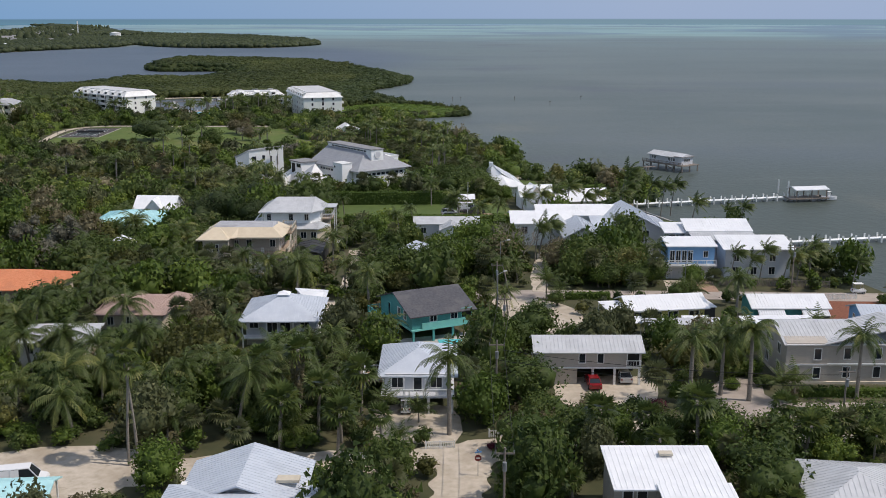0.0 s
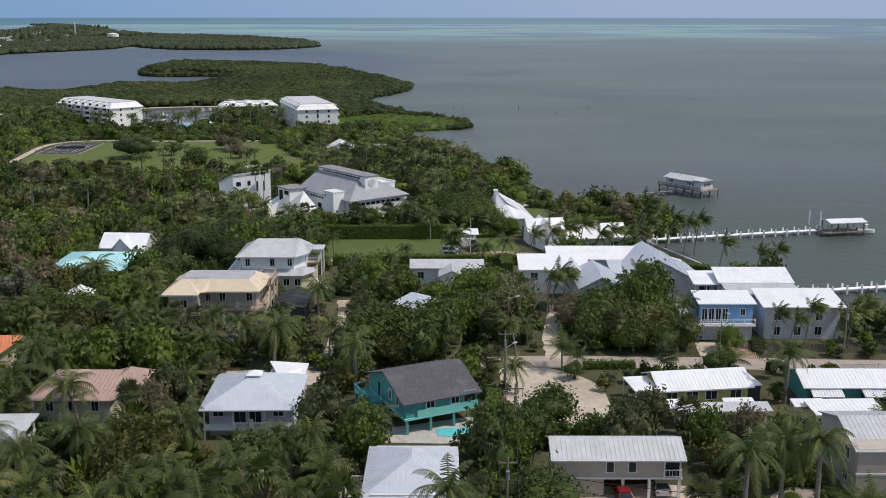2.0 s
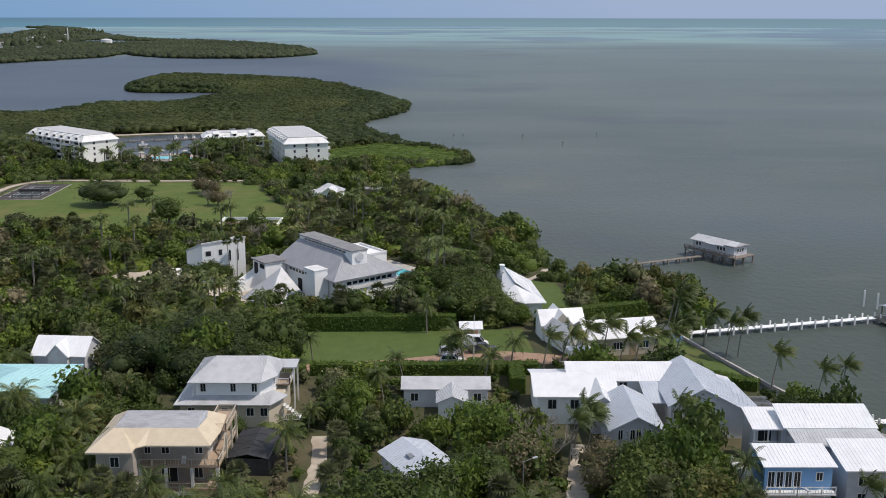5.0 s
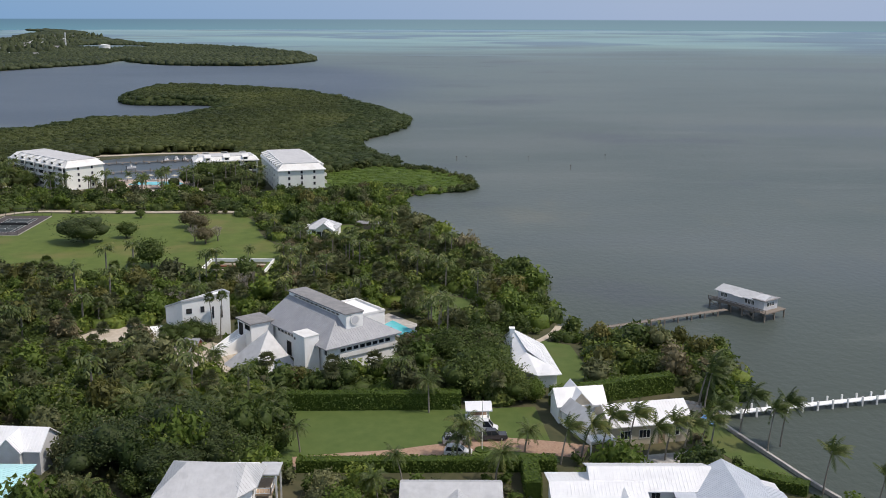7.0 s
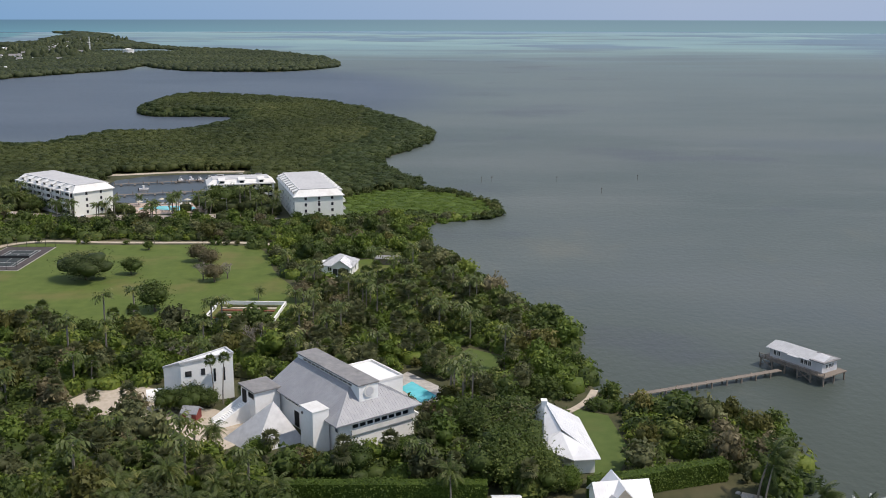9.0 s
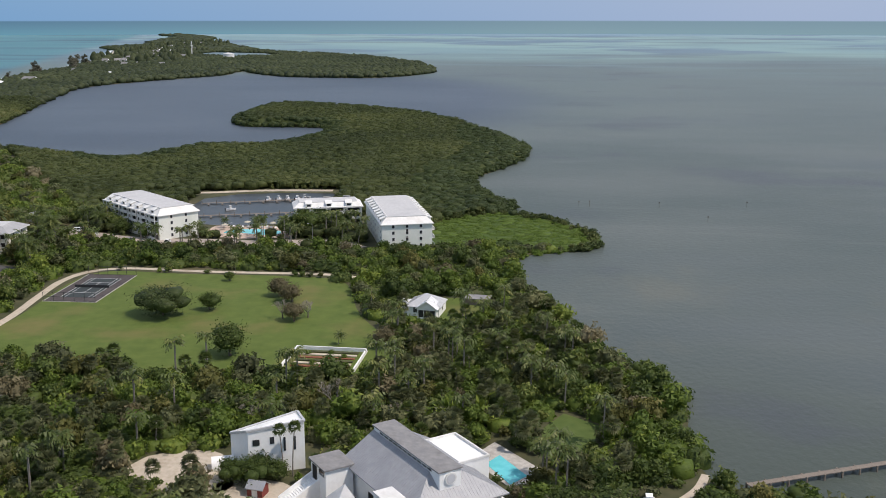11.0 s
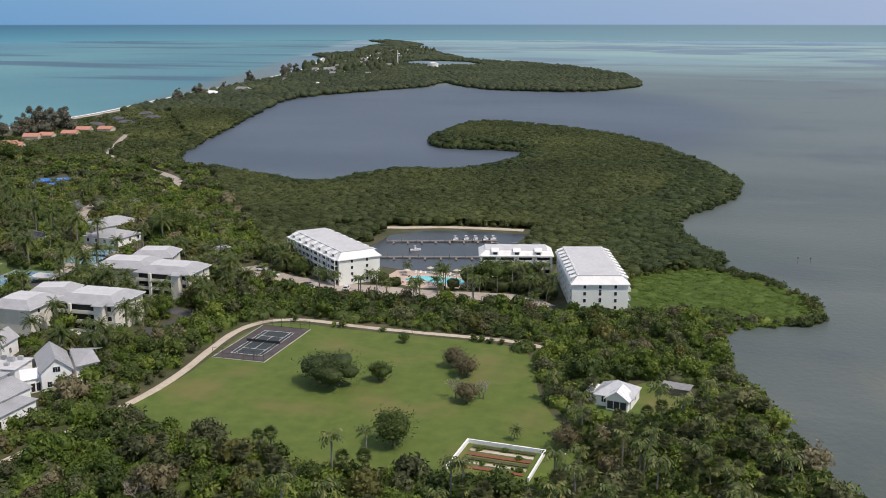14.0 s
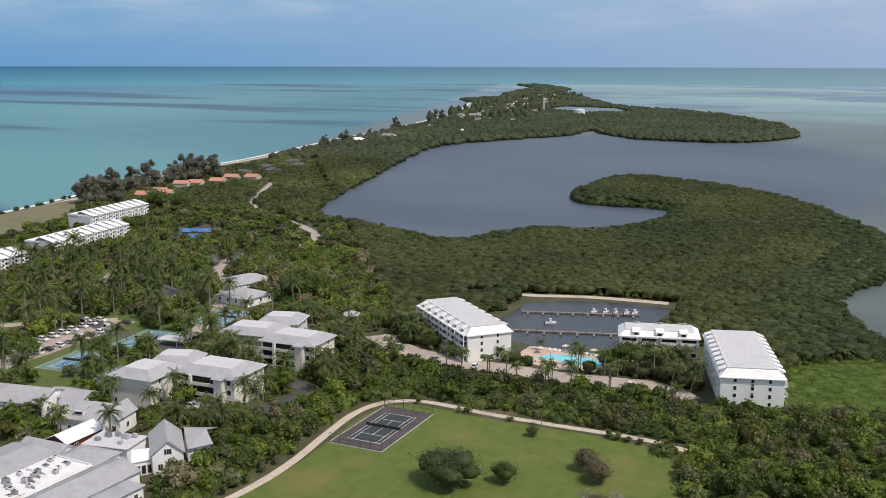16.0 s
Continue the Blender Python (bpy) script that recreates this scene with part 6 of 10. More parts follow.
def boat(label, x, y, rot, L=4.9):
    b = thing("boat", label, "boat", x, y, rot, -0.2, group="motor boats in the basin")
    bm = bmesh.new()
    boat_hull(bm, L, L * 0.32, 1.0)
    part("hull", bm, CARW, b)
    part("cockpit", boxes((-L * 0.42, L * 0.15, -L * 0.11, L * 0.11, 1.0, 1.06)), GREYW, b)
    part("console", boxes((-L * 0.1, L * 0.08, -0.5, 0.5, 1.05, 1.9)), WHITE, b)
    part("windscreen", boxes((L * 0.08, L * 0.1, -0.45, 0.45, 1.6, 2.0)), GLASS, b)
    part("hardtop", boxes((-L * 0.13, L * 0.08, -0.55, 0.55, 2.25, 2.33)), WHITE, b)
    for sx in (-L * 0.12, L * 0.07):
        for sy in (-0.5, 0.5):
            post(b, sx, sy, 1.0, 2.25, 0.035, STEEL, "hardtop_post")
    part("outboard", boxes((-L * 0.55, -L * 0.49, -0.25, 0.25, 0.3, 1.5)), CARG, b)
    return b


first_boat = boat("white motor boat moored at a dock", -140, 585, 75)
for x, y, r in ((-135.5, 587, 75), (-131.5, 588, 78), (-127, 589, 76), (-150, 560, 40), (-117, 566, 10), (-124, 591, 70)):
    copy_thing(first_boat, pose(x, y, -0.2, 0, 0, r))
copy_thing(first_boat, pose(106.5, 270.4, -0.2, 0, 0, 8))


def marina_dock(a, b, n):
    d = pier("timber marina dock with mooring piles", a, b, 1.6, 0.55, TIMBER, TIMBER, 6.5, 0.9)
    L = math.hypot(b[0] - a[0], b[1] - a[1])
    for i in range(n):
        x = (i + 0.5) * L / n
        part("finger_dock", boxes((x - 0.4, x + 0.4, -5.0, -0.85, 0.3, 0.5)), TIMBER, d)


marina_dock((-168, 572), (-121, 589), 8)
marina_dock((-163, 542), (-120, 556), 7)
first_boat.name = "boat"

# ---- apartment blocks by the basin ----
def apartment(label, x, y, rot, L, W, H, floors, wall_mat, dormers=0, balcony_side="", windows_end=2, mansard=2.6, top=None):
    """A block with storeys of windows, a mansard roof with dormers and stacked balconies. L lies along its own x."""
    p = thing("apartment_building", label, "apartment building", x, y, rot)
    a, b = L / 2, W / 2
    e = H - mansard
    walls(p, -a, a, -b, b, 0, e, wall_mat)
    bm = bmesh.new()
    q = 2.2
    lo, hi = [(-a - .6, -b - .6), (a + .6, -b - .6), (a + .6, b + .6), (-a - .6, b + .6)], [(-a + q, -b + q), (a - q, -b + q), (a - q, b - q), (-a + q, b - q)]
    for i in range(4):
        j = (i + 1) % 4
        prism(bm, [(*lo[i], e), (*lo[j], e), (*hi[j], H), (*hi[i], H)], 0.25)
    part("mansard_roof", bm, WHITE, p)
    part("flat_roof", boxes((-a + q - .3, a - q + .3, -b + q - .3, b - q + .3, H - 0.35, H + 0.02)), top or MEMBR, p)
    st = e / floors
    for f in range(floors):
        z = f * st + 0.95
        for s, at in (("l", -a), ("r", a)):
            for k in range(windows_end):
                opening(p, s, at, (k - (windows_end - 1) / 2) * W / (windows_end + 1) * 1.1, z, 0.9, 1.2, WHITE, GLASS, 0)
        n = max(2, int(L / 6.5))
        for s, at in (("f", -b), ("b", b)):
            if s == balcony_side:
                continue
            for k in range(n):
                opening(p, s, at, -a + (k + 0.5) * L / n, z, 1.5, 1.25, WHITE, GLASS, 1)
    for k in range(dormers):
        u = -a + (k + 0.7) * (L - 3) / dormers
        for s, yy in ((-1, -b), (1, b)):
            d = part("dormer", boxes((u - 1.2, u + 1.2, min(yy, yy - s * 2.4), max(yy, yy - s * 2.4), e + 0.1, e + 1.9)), WHITE, p)
            bm = bmesh.new()
            q0, q1 = yy + s * 0.5, yy - s * 2.6
            prism(bm, [(u - 1.5, q0, e + 1.7), (u + 1.5, q0, e + 1.7), (u + 1.5, q1, e + 2.7), (u - 1.5, q1, e + 2.7)][::-s], 0.15)
            part("dormer_roof", bm, WHITE, d)
            part("dormer_pane", boxes((u - 0.8, u + 0.8, min(yy + s * 0.03, yy + s * 0.005), max(yy + s * 0.03, yy + s * 0.005), e + 0.5, e + 1.4)), GLASS, d)
    if balcony_side:
        s = -1 if balcony_side == "f" else 1
        n = max(2, int(L / 7))
        for k in range(n):
            u = -a + (k + 0.5) * L / n
            w = L / n * 0.42
            for f in range(floors):
                z = f * st
                lo_y, hi_y = sorted((s * b, s * (b + 1.5)))
                bal = part("balcony", boxes((u - w, u + w, lo_y, hi_y, z + 0.0, z + 0.2)), WHITE, p)
                yy = s * (b + 1.45)
                part("balustrade", boxes((u - w, u + w, yy - 0.05, yy + 0.05, z + 0.2, z + 1.15)), WHITE, bal)
                yo = s * (b + 0.02)
                part("glass_door", boxes((u - w * .85, u + w * .85, min(yo, yo + s * .02), max(yo, yo + s * .02), z + 0.25, z + 2.35)), GLASS, bal)
            cap = sorted((s * b, s * (b + 1.7)))
            part("balcony_roof", boxes((u - w - .2, u + w + .2, cap[0], cap[1], e - 0.15, e + 0.35)), WHITE, p)
            for q2 in (-w, w):
                post(p, u + q2, s * (b + 1.4), 0, e - 0.1, 0.14)
    keep_off(x, y, rot, -a - 1, a + 1, -b - 2, b + 2, 1.5)
    return p


ab = apartment("four-storey white apartment block with a mansard roof and dormers", -66.5, 516.0, 108.4, 48, 19, 12.4, 4, MINTW, 9, "", 3)
for z in (1.2, 4.0, 6.8):
    part("stair_vent", boxes((-24.06, -24.0, -0.4, 0.4, z, z + 1.0)), DARK, ab)
for k in range(6):
    u = -19 + k * 7.6
    for f in range(3):
        bal = part("balcony", boxes((u - 2.4, u + 2.4, -11.0, -9.5, f * 3.1 + 0.2, f * 3.1 + 0.4)), WHITE, ab)
        part("balustrade", boxes((u - 2.4, u + 2.4, -11.0, -10.9, f * 3.1 + 0.4, f * 3.1 + 1.3)), WHITE, bal)
apartment("white apartment block with flat grey roof and balconies", -100.5, 540.0, 17, 28, 14, 9.6, 3, MINTW, 3, "f", 2, 2.0)
apartment("white apartment block beside the marina with dormered mansard roof", -169.5, 518.5, -41, 48, 17, 12.4, 4, MINTW, 7, "f", 2)
# resort blocks
def wings(label, rows):
    """Wings of a resort block: hipped roof with a flat crown, stair towers and open galleries where they have them."""
    for x, y, rot, w, d, hgt, galleries in rows:
        q = thing("apartment_building", label, "apartment building", x, y, rot, group="resort apartment wings")
        e = hgt - 2.2
        walls(q, -w / 2, w / 2, -d / 2, d / 2, 0, e, CONDOW)
        a, b, k = w / 2 + 0.8, d / 2 + 0.8, min(w, d) * 0.26
        lo, hi = [(-a, -b), (a, -b), (a, b), (-a, b)], [(-a + k, -b + k), (a - k, -b + k), (a - k, b - k), (-a + k, b - k)]
        planes(q, [[(*lo[i], e), (*lo[(i + 1) % 4], e), (*hi[(i + 1) % 4], hgt - 0.25), (*hi[i], hgt - 0.25)] for i in range(4)], RESORTR, gap=0)
        planes(q, [[(*hi[0], hgt - 0.24), (*hi[1], hgt - 0.24), (a - k, 0, hgt), (-a + k, 0, hgt)], [(*hi[2], hgt - 0.24), (*hi[3], hgt - 0.24), (-a + k, 0, hgt), (a - k, 0, hgt)]], MEMBR, "roof_crown", 0, 0.2)
        part("eave_fascia", boxes((-a, a, -b - 0.05, -b, e - 0.3, e + 0.02), (a, a + 0.05, -b, b, e - 0.3, e + 0.02), (-a - 0.05, -a, -b, b, e - 0.3, e + 0.02)), WHITE, q)
        for f in range(3):
            z = f * e / 3
            if galleries:
                part("gallery", boxes((-w * 0.48, w * 0.30, -d / 2 - 1.5, -d / 2, z + 0.1, z + 0.3)), CONDOW, q)
                # no recess is built: a black panel on the wall paints the gallery's shade
                part("gallery_shade_panel", boxes((-w * 0.46, w * 0.28, -d / 2 - 0.06, -d / 2 - 0.01, z + 0.4, z + 2.5)), DARK, q)
                part("gallery_rail", boxes((-w * 0.48, w * 0.30, -d / 2 - 1.5, -d / 2 - 1.4, z + 0.3, z + 1.2)), CONDOW, q)
                opening(q, "f", -d / 2, w * 0.41, z + 0.9, 1.4, 1.5, WHITE, DARK, 0)
            else:
                opening(q, "f", -d / 2, -w * 0.36, z + 0.9, 0.9, 1.3, WHITE, GLASS, 0)
            for u in (-d * 0.22, d * 0.22):
                opening(q, "r", w / 2, u, z + 1.0, 0.9, 1.2, WHITE, GLASS, 0)
                opening(q, "l", -w / 2, u, z + 1.0, 0.9, 1.2, WHITE, GLASS, 0)
        if galleries:
            for u in (-w * 0.2, w * 0.30):
                post(q, u, -d / 2 - 1.5, 0, e, 0.45, CONDOW, "pier_column")
            part("stair_tower", boxes((w * 0.22, w * 0.36, -d / 2 - 2.2, -d / 2, 0, e)), CONDOW, q)
            planes(q, [[(w * 0.19, -d / 2 - 2.8, e), (w * 0.39, -d / 2 - 2.8, e), (w * 0.39, -d / 2 + 2.0, e + 0.9), (w * 0.19, -d / 2 + 2.0, e + 0.9)]], RESORTR, "tower_roof", 0)
        keep_off(x, y, rot, -w / 2, w / 2, -d / 2 - 2, d / 2, 1.2)


wings("four-storey cream apartment building with grey roofs and open galleries", [(-230, 415.5, 4, 15.5, 16, 11.6, False), (-211, 428, 4, 21.5, 16.5, 11.6, True), (-232, 432, 20, 14, 12, 10.8, False)])
wings("cream apartment building with grey and tan roofs behind palms", [(-210.5, 469.5, 4, 20.5, 15.5, 11.2, True), (-233, 474, 10, 20, 15, 10.4, False), (-231, 489, 18, 15, 13, 11.0, False)])


def hall(label, x, y, rot, w, d, z, kind, rise, roof_mat, wall_mat=None, name="resort_building", windows=True, gap=0):
    p = thing(name, label, "building", x, y, rot)
    walls(p, -w / 2, w / 2, -d / 2, d / 2, 0, z, wall_mat or STUCCO, kind, rise)
    roof(p, kind, -w / 2, w / 2, -d / 2, d / 2, z, rise, 0.5, roof_mat, gap)
    if windows:
        for s, at, n, span in (("f", -d / 2, max(2, int(w / 4)), w), ("r", w / 2, max(1, int(d / 5)), d), ("l", -w / 2, max(1, int(d / 5)), d)):
            for k in range(n):
                opening(p, s, at, -span / 2 + (k + .5) * span / n, 1.2, 1.1, 1.5, WHITE, GLASS, 1)
    keep_off(x, y, rot, -w / 2, w / 2, -d / 2, d / 2, 1.0)
    return p


def slope_house(label, walls_at, tops, faces, roof_mat, wall_mat=None, gap=0.6, name="resort_building"):
    """A building with its own plan outline and roof slopes, in the ground's coordinates."""
    cx, cy = sum(p[0] for p in walls_at) / len(walls_at), sum(p[1] for p in walls_at) / len(walls_at)
    p = thing(name, label, "building", cx, cy)
    plan_block(p, [(x - cx, y - cy) for x, y in walls_at], tops, wall_mat or STUCCO)
    planes(p, [[(x - cx, y - cy, z) for x, y, z in f] for f in faces], roof_mat, gap=gap)
    BLOCKED.append((cx, cy, 0, min(p[0] for p in walls_at) - cx - 1, max(p[0] for p in walls_at) - cx + 1, min(p[1] for p in walls_at) - cy - 1, max(p[1] for p in walls_at) - cy + 1))
    return p


# kitchens and dining halls of the resort
hall("long resort hall with a broad grey metal roof", -190, 344, -1, 12, 39, 5.0, "gy", 2.0, RESORTR, gap=0.6)
q = hall("low lean-to hall with a grey metal roof", -181, 346, -1, 6, 25, 4.0, "flat", 0, RESORTR)
b = hall("flat white-roofed resort hall crowded with rooftop machinery", -201.5, 341.5, 0, 12, 35, 5.4, "flat", 0, ROOFW)
part("roof_plinth", boxes((-5.6, 1.0, 8.0, 16.6, 5.55, 6.2)), ROOFW, b)
part("roof_plinth", boxes((0.5, 5.6, -14, -2.0, 5.55, 6.1)), ROOFW, b)
part("parapet", boxes((-6.2, 6.2, 17.3, 17.6, 5.4, 6.1), (-6.3, -6.0, -17, 17.3, 5.4, 6.0), (6.0, 6.3, -17, 17.3, 5.4, 6.0)), WHITE, b)
units = random.Random(8)
for i in range(26):
    u, v = units.uniform(-5.2, 3.8), -15 + i * 1.22
    w_, d_, h_ = units.uniform(0.9, 2.0), units.uniform(0.8, 1.5), units.uniform(0.7, 1.5)
    o = part("rooftop_unit", boxes((u, u + w_, v, v + d_, 5.56, 5.56 + h_)), (STEEL, METALG, LEAD_PALE)[i % 3], b)
    part("unit_fan", boxes((u + w_ * .25, u + w_ * .75, v + d_ * .25, v + d_ * .75, 5.56 + h_, 5.68 + h_)), CARG, o)
    if i % 2:
        part("duct", boxes((u + w_, u + w_ + 1.2, v + 0.3, v + 0.6, 5.56, 6.1)), LEAD, b)
hall("resort hall with a broad folded grey roof", -217.5, 343, 0, 17, 36, 5.2, "gy", 1.7, RESORTR, gap=0.6)
hall("small resort hall with a low grey gable roof", -216.5, 364.3, 2, 14, 6, 5.0, "gx", 1.5, RESORTR, gap=0.6)
hall("resort dining room with a low hipped grey roof", -202, 364.5, 4, 12.5, 9, 5.3, "hip", 1.4, RESORTR, gap=0.6)
b = hall("resort kitchen with a flat grey roof and rooftop units", -203, 374.6, 12, 13, 9, 5.3, "flat", 0, MEMBR)
for u, v, w_, h_ in ((-3.6, 1.0, 1.6, 1.3), (-1.2, 2.2, 1.2, 1.0), (1.4, 1.0, 1.8, 1.4), (3.6, 2.4, 1.3, 1.1), (-4.8, -2.0, 1.4, 0.9), (2.4, -2.6, 1.2, 0.8)):
    part("rooftop_unit", boxes((u, u + w_, v, v + 1.1, 5.45, 5.45 + h_)), LEAD_PALE if u > 0 else STEEL, b)
b = slope_house("veranda wing with a pale metal shed roof and arched openings", [(-190.0, 368.2), (-185.9, 374.8), (-188.6, 376.8), (-193.2, 370.8)], [3.9, 3.9, 5.2, 5.2], [[(-190.3, 367.4, 4.0), (-185.2, 375.0, 4.0), (-187.9, 377.3, 5.5), (-193.8, 371.2, 5.5)]], METALW)
for k in range(5):
    f = (k + 0.6) / 5.4
    a = thing("arch_opening", "dark arched veranda opening", "opening", -190.0 + 4.1 * f, 368.2 + 6.6 * f, 58.2)
    # flat black pane paints the shade inside the arch
    part("pane", boxes((-0.5, 0.5, -0.06, -0.01, 0.4, 2.6)), DARK, a)
    part("surround", boxes((-0.62, -0.5, -0.09, 0.0, 0.3, 2.7), (0.5, 0.62, -0.09, 0.0, 0.3, 2.7), (-0.62, 0.62, -0.09, 0.0, 2.7, 2.82)), WHITE, a)
b = hall("resort entrance building with a steep grey gable", -189.6, 379.6, 45, 7.8, 16, 5.8, "gy", 3.2, RESORTR, gap=0.6)
opening(b, "f", -8.0, 0, 5.2, 1.8, 1.4, WHITE, GLASS, 2)
slope_house("white resort wing with a pale grey metal roof", [(-183.4, 381.0), (-180.3, 386.4), (-185.2, 390.6), (-191.0, 388.0)], [4.5, 4.5, 5.6, 5.6], [[(-182.8, 380.2, 4.6), (-179.5, 386.3, 4.6), (-184.6, 389.8, 6.5), (-190.9, 387.9, 6.5)], [(-186.0, 396.0, 4.8), (-193.0, 392.5, 4.8), (-190.9, 387.9, 6.5), (-184.6, 389.8, 6.5)]], RESORTR)
hall("red barn-like shop with a bright white roof", -219.6, 376.3, 2, 7.6, 13.2, 4.0, "gy", 1.7, METALW, REDP)
b = hall("white guest lodge with a grey gable roof and dormers", -227.4, 388.5, 12, 16, 12, 5.0, "gx", 3.2, RESORTR, gap=0.6)
for u in (-4.4, 0.6):
    d = part("dormer", boxes((u - 1.4, u + 1.4, -5.0, -1.6, 5.6, 6.9)), WHITE, b)
    part("dormer_pane", boxes((u - 1.1, u + 1.1, -5.03, -5.005, 5.9, 6.6)), GLASS, d)
    planes(d, [[(u - 1.6, -5.4, 6.8), (u + 1.6, -5.4, 6.8), (u + 1.6, -0.6, 7.7), (u - 1.6, -0.6, 7.7)]], RESORTR, "dormer_roof", 0)
hall("white gabled end of the guest lodge", -218.6, 391.5, 12, 6, 9, 5.2, "gy", 2.6, RESORTR)
hall("white guest lodge with a long grey gable roof", -259, 391.5, 12, 25, 14, 4.6, "gx", 2.6, RESORTR, gap=0.6)
hall("low white lodge wing with a grey roof", -245, 399.5, 8, 13, 8, 4.4, "gx", 1.3, RESORTR, gap=0.6)
hall("club house with a wide pale grey hipped roof", -284.5, 534, -6, 19, 16, 3.6, "hip", 2.6, RESORTR)
hall("club house wing with a pale grey hipped roof", -302, 557, -20, 18, 22, 3.8, "hip", 2.6, RESORTR)
hall("dark-roofed sports pavilion beside the courts", -318, 522, -20, 20, 10, 3.6, "gx", 1.6, SHINGLE)
hall("small white hut with a pale grey hipped roof", -224, 527, -20, 8, 7, 3.0, "hip", 1.4, RESORTR, name="hut")
b = hall("white cottage with pale metal gables and a screened porch", -40.5, 413.5, -6, 9.5, 9, 3.3, "hip", 2.6, METALG, name="cottage", gap=0.6)
walls(b, -1.2, 4.4, -6.6, -2.0, 0, 3.3, STUCCO, "gy", 2.0, name="porch_gable")
roof(b, "gy", -1.4, 4.6, -6.8, -1.2, 3.3, 2.1, 0.4, METALW, name="gable_roof")
part("screened_porch", boxes((-0.9, 4.1, -6.63, -6.6, 0.5, 2.6)), SCREEN, b)
for u in (-0.9, 0.75, 2.4, 4.1):
    post(b, u, -6.68, 0.2, 2.7, 0.08)
walls(b, -7.4, -4.7, -2.2, 2.4, 0, 2.6, STUCCO, name="side_wing")
roof(b, "shed", -7.6, -4.6, -2.4, 2.6, 2.6, 0.4, 0.25, METALW, name="wing_roof")
hall("low open shelter with a weathered grey roof", -26.5, 424.5, -8, 7, 4, 2.0, "flat", 0, LEAD, TIMBER, "shelter", False)

# beach apartments, stepped white gables
def beach_block(x, y, rot, n, wd=16, H=11.0):
    p = thing("apartment_building", "white four-storey beach apartments with stepped roof bays", "apartment building", x, y, rot, group="beach apartments")
    L = n * 7.0
    e = H - 2.4
    walls(p, -L / 2, L / 2, -wd / 2, wd / 2, 0, e, GREYW)
    part("flat_roof", boxes((-L / 2 - 0.3, L / 2 + 0.3, 0.2, wd / 2 + 0.4, e, e + 0.9)), ROOFW, p)
    for k in range(n):
        u = -L / 2 + k * 7.0
        part("bay_wall", boxes((u + 0.2, u + 3.4, -wd / 2 - 1.8, -wd / 2, 0, e - 0.2), (u + 0.2, u + 3.4, -wd / 2 - 0.2, 0.2, e, e + 0.9)), STUCCO, p)
        for a, b, lift, reach in ((u, u + 3.6, 0.9, 2.2), (u + 3.6, u + 7.0, 0.0, 1.4)):
            bm = bmesh.new()
            prism(bm, [(a, -wd / 2 - reach, e - 0.1 + lift * 0.5), (b, -wd / 2 - reach, e - 0.1 + lift * 0.5), (b, -1.0, H - 0.2 + lift), (a, -1.0, H - 0.2 + lift)], 0.28)
            prism(bm, [(b, 2.6, H - 1.6), (a, 2.6, H - 1.6), (a, -1.0, H - 0.2 + lift), (b, -1.0, H - 0.2 + lift)], 0.28)
            part("roof", bm, METALW, p)
        for f in range(4):
            z = f * e / 4
            # recess shade painted as a black panel on the solid wall
            part("balcony_shade_panel", boxes((u + 3.6, u + 6.8, -wd / 2 - 0.05, -wd / 2 - 0.01, z + 0.3, z + 1.9)), DARK, p)
            part("balustrade", boxes((u + 3.4, u + 7.0, -wd / 2 - 1.3, -wd / 2 - 1.2, z + 0.0, z + 0.9)), WHITE, p)
            opening(p, "f", -wd / 2 - 1.8, u + 1.8, z + 0.6, 1.3, 1.0, WHITE, GLASS, 0)
    keep_off(x, y, rot, -L / 2, L / 2, -wd / 2 - 2, wd / 2, 1.5)
    return p


beach_block(-432.5, 521, 99, 5)
beach_block(-450.5, 596, 100, 10)
beach_block(-503, 671, 100, 9)
for x, y, r, w_ in ((-560, 764, 24, 12), (-563, 785, 20, 11), (-551, 778, 22, 10), (-582, 831, 22, 12), (-576, 842, 18, 11), (-568, 861, 15, 13), (-576, 889, 18, 12), (-560, 898, 10, 12)):
    b = hall("beach house with a terracotta tiled roof", x, y, r, w_, 10, 4.8, "gx", 2.2, TERRAR, CREAMW, "house", False)
    b["group"] = "terracotta beach houses"
for x, y, r in ((-600, 935, 10), (-585, 960, 30), (-612, 985, 5), (-590, 1010, 20), (-618, 1040, 12), (-603, 1075, 0), (-628, 1105, 15)):
    b = hall("dark-roofed beach house in the dunes", x, y, r, 15, 10, 3.6, "hip", 2.2, SHINGLE, CREAMW, "house", False)
    b["group"] = "dark-roofed beach houses"

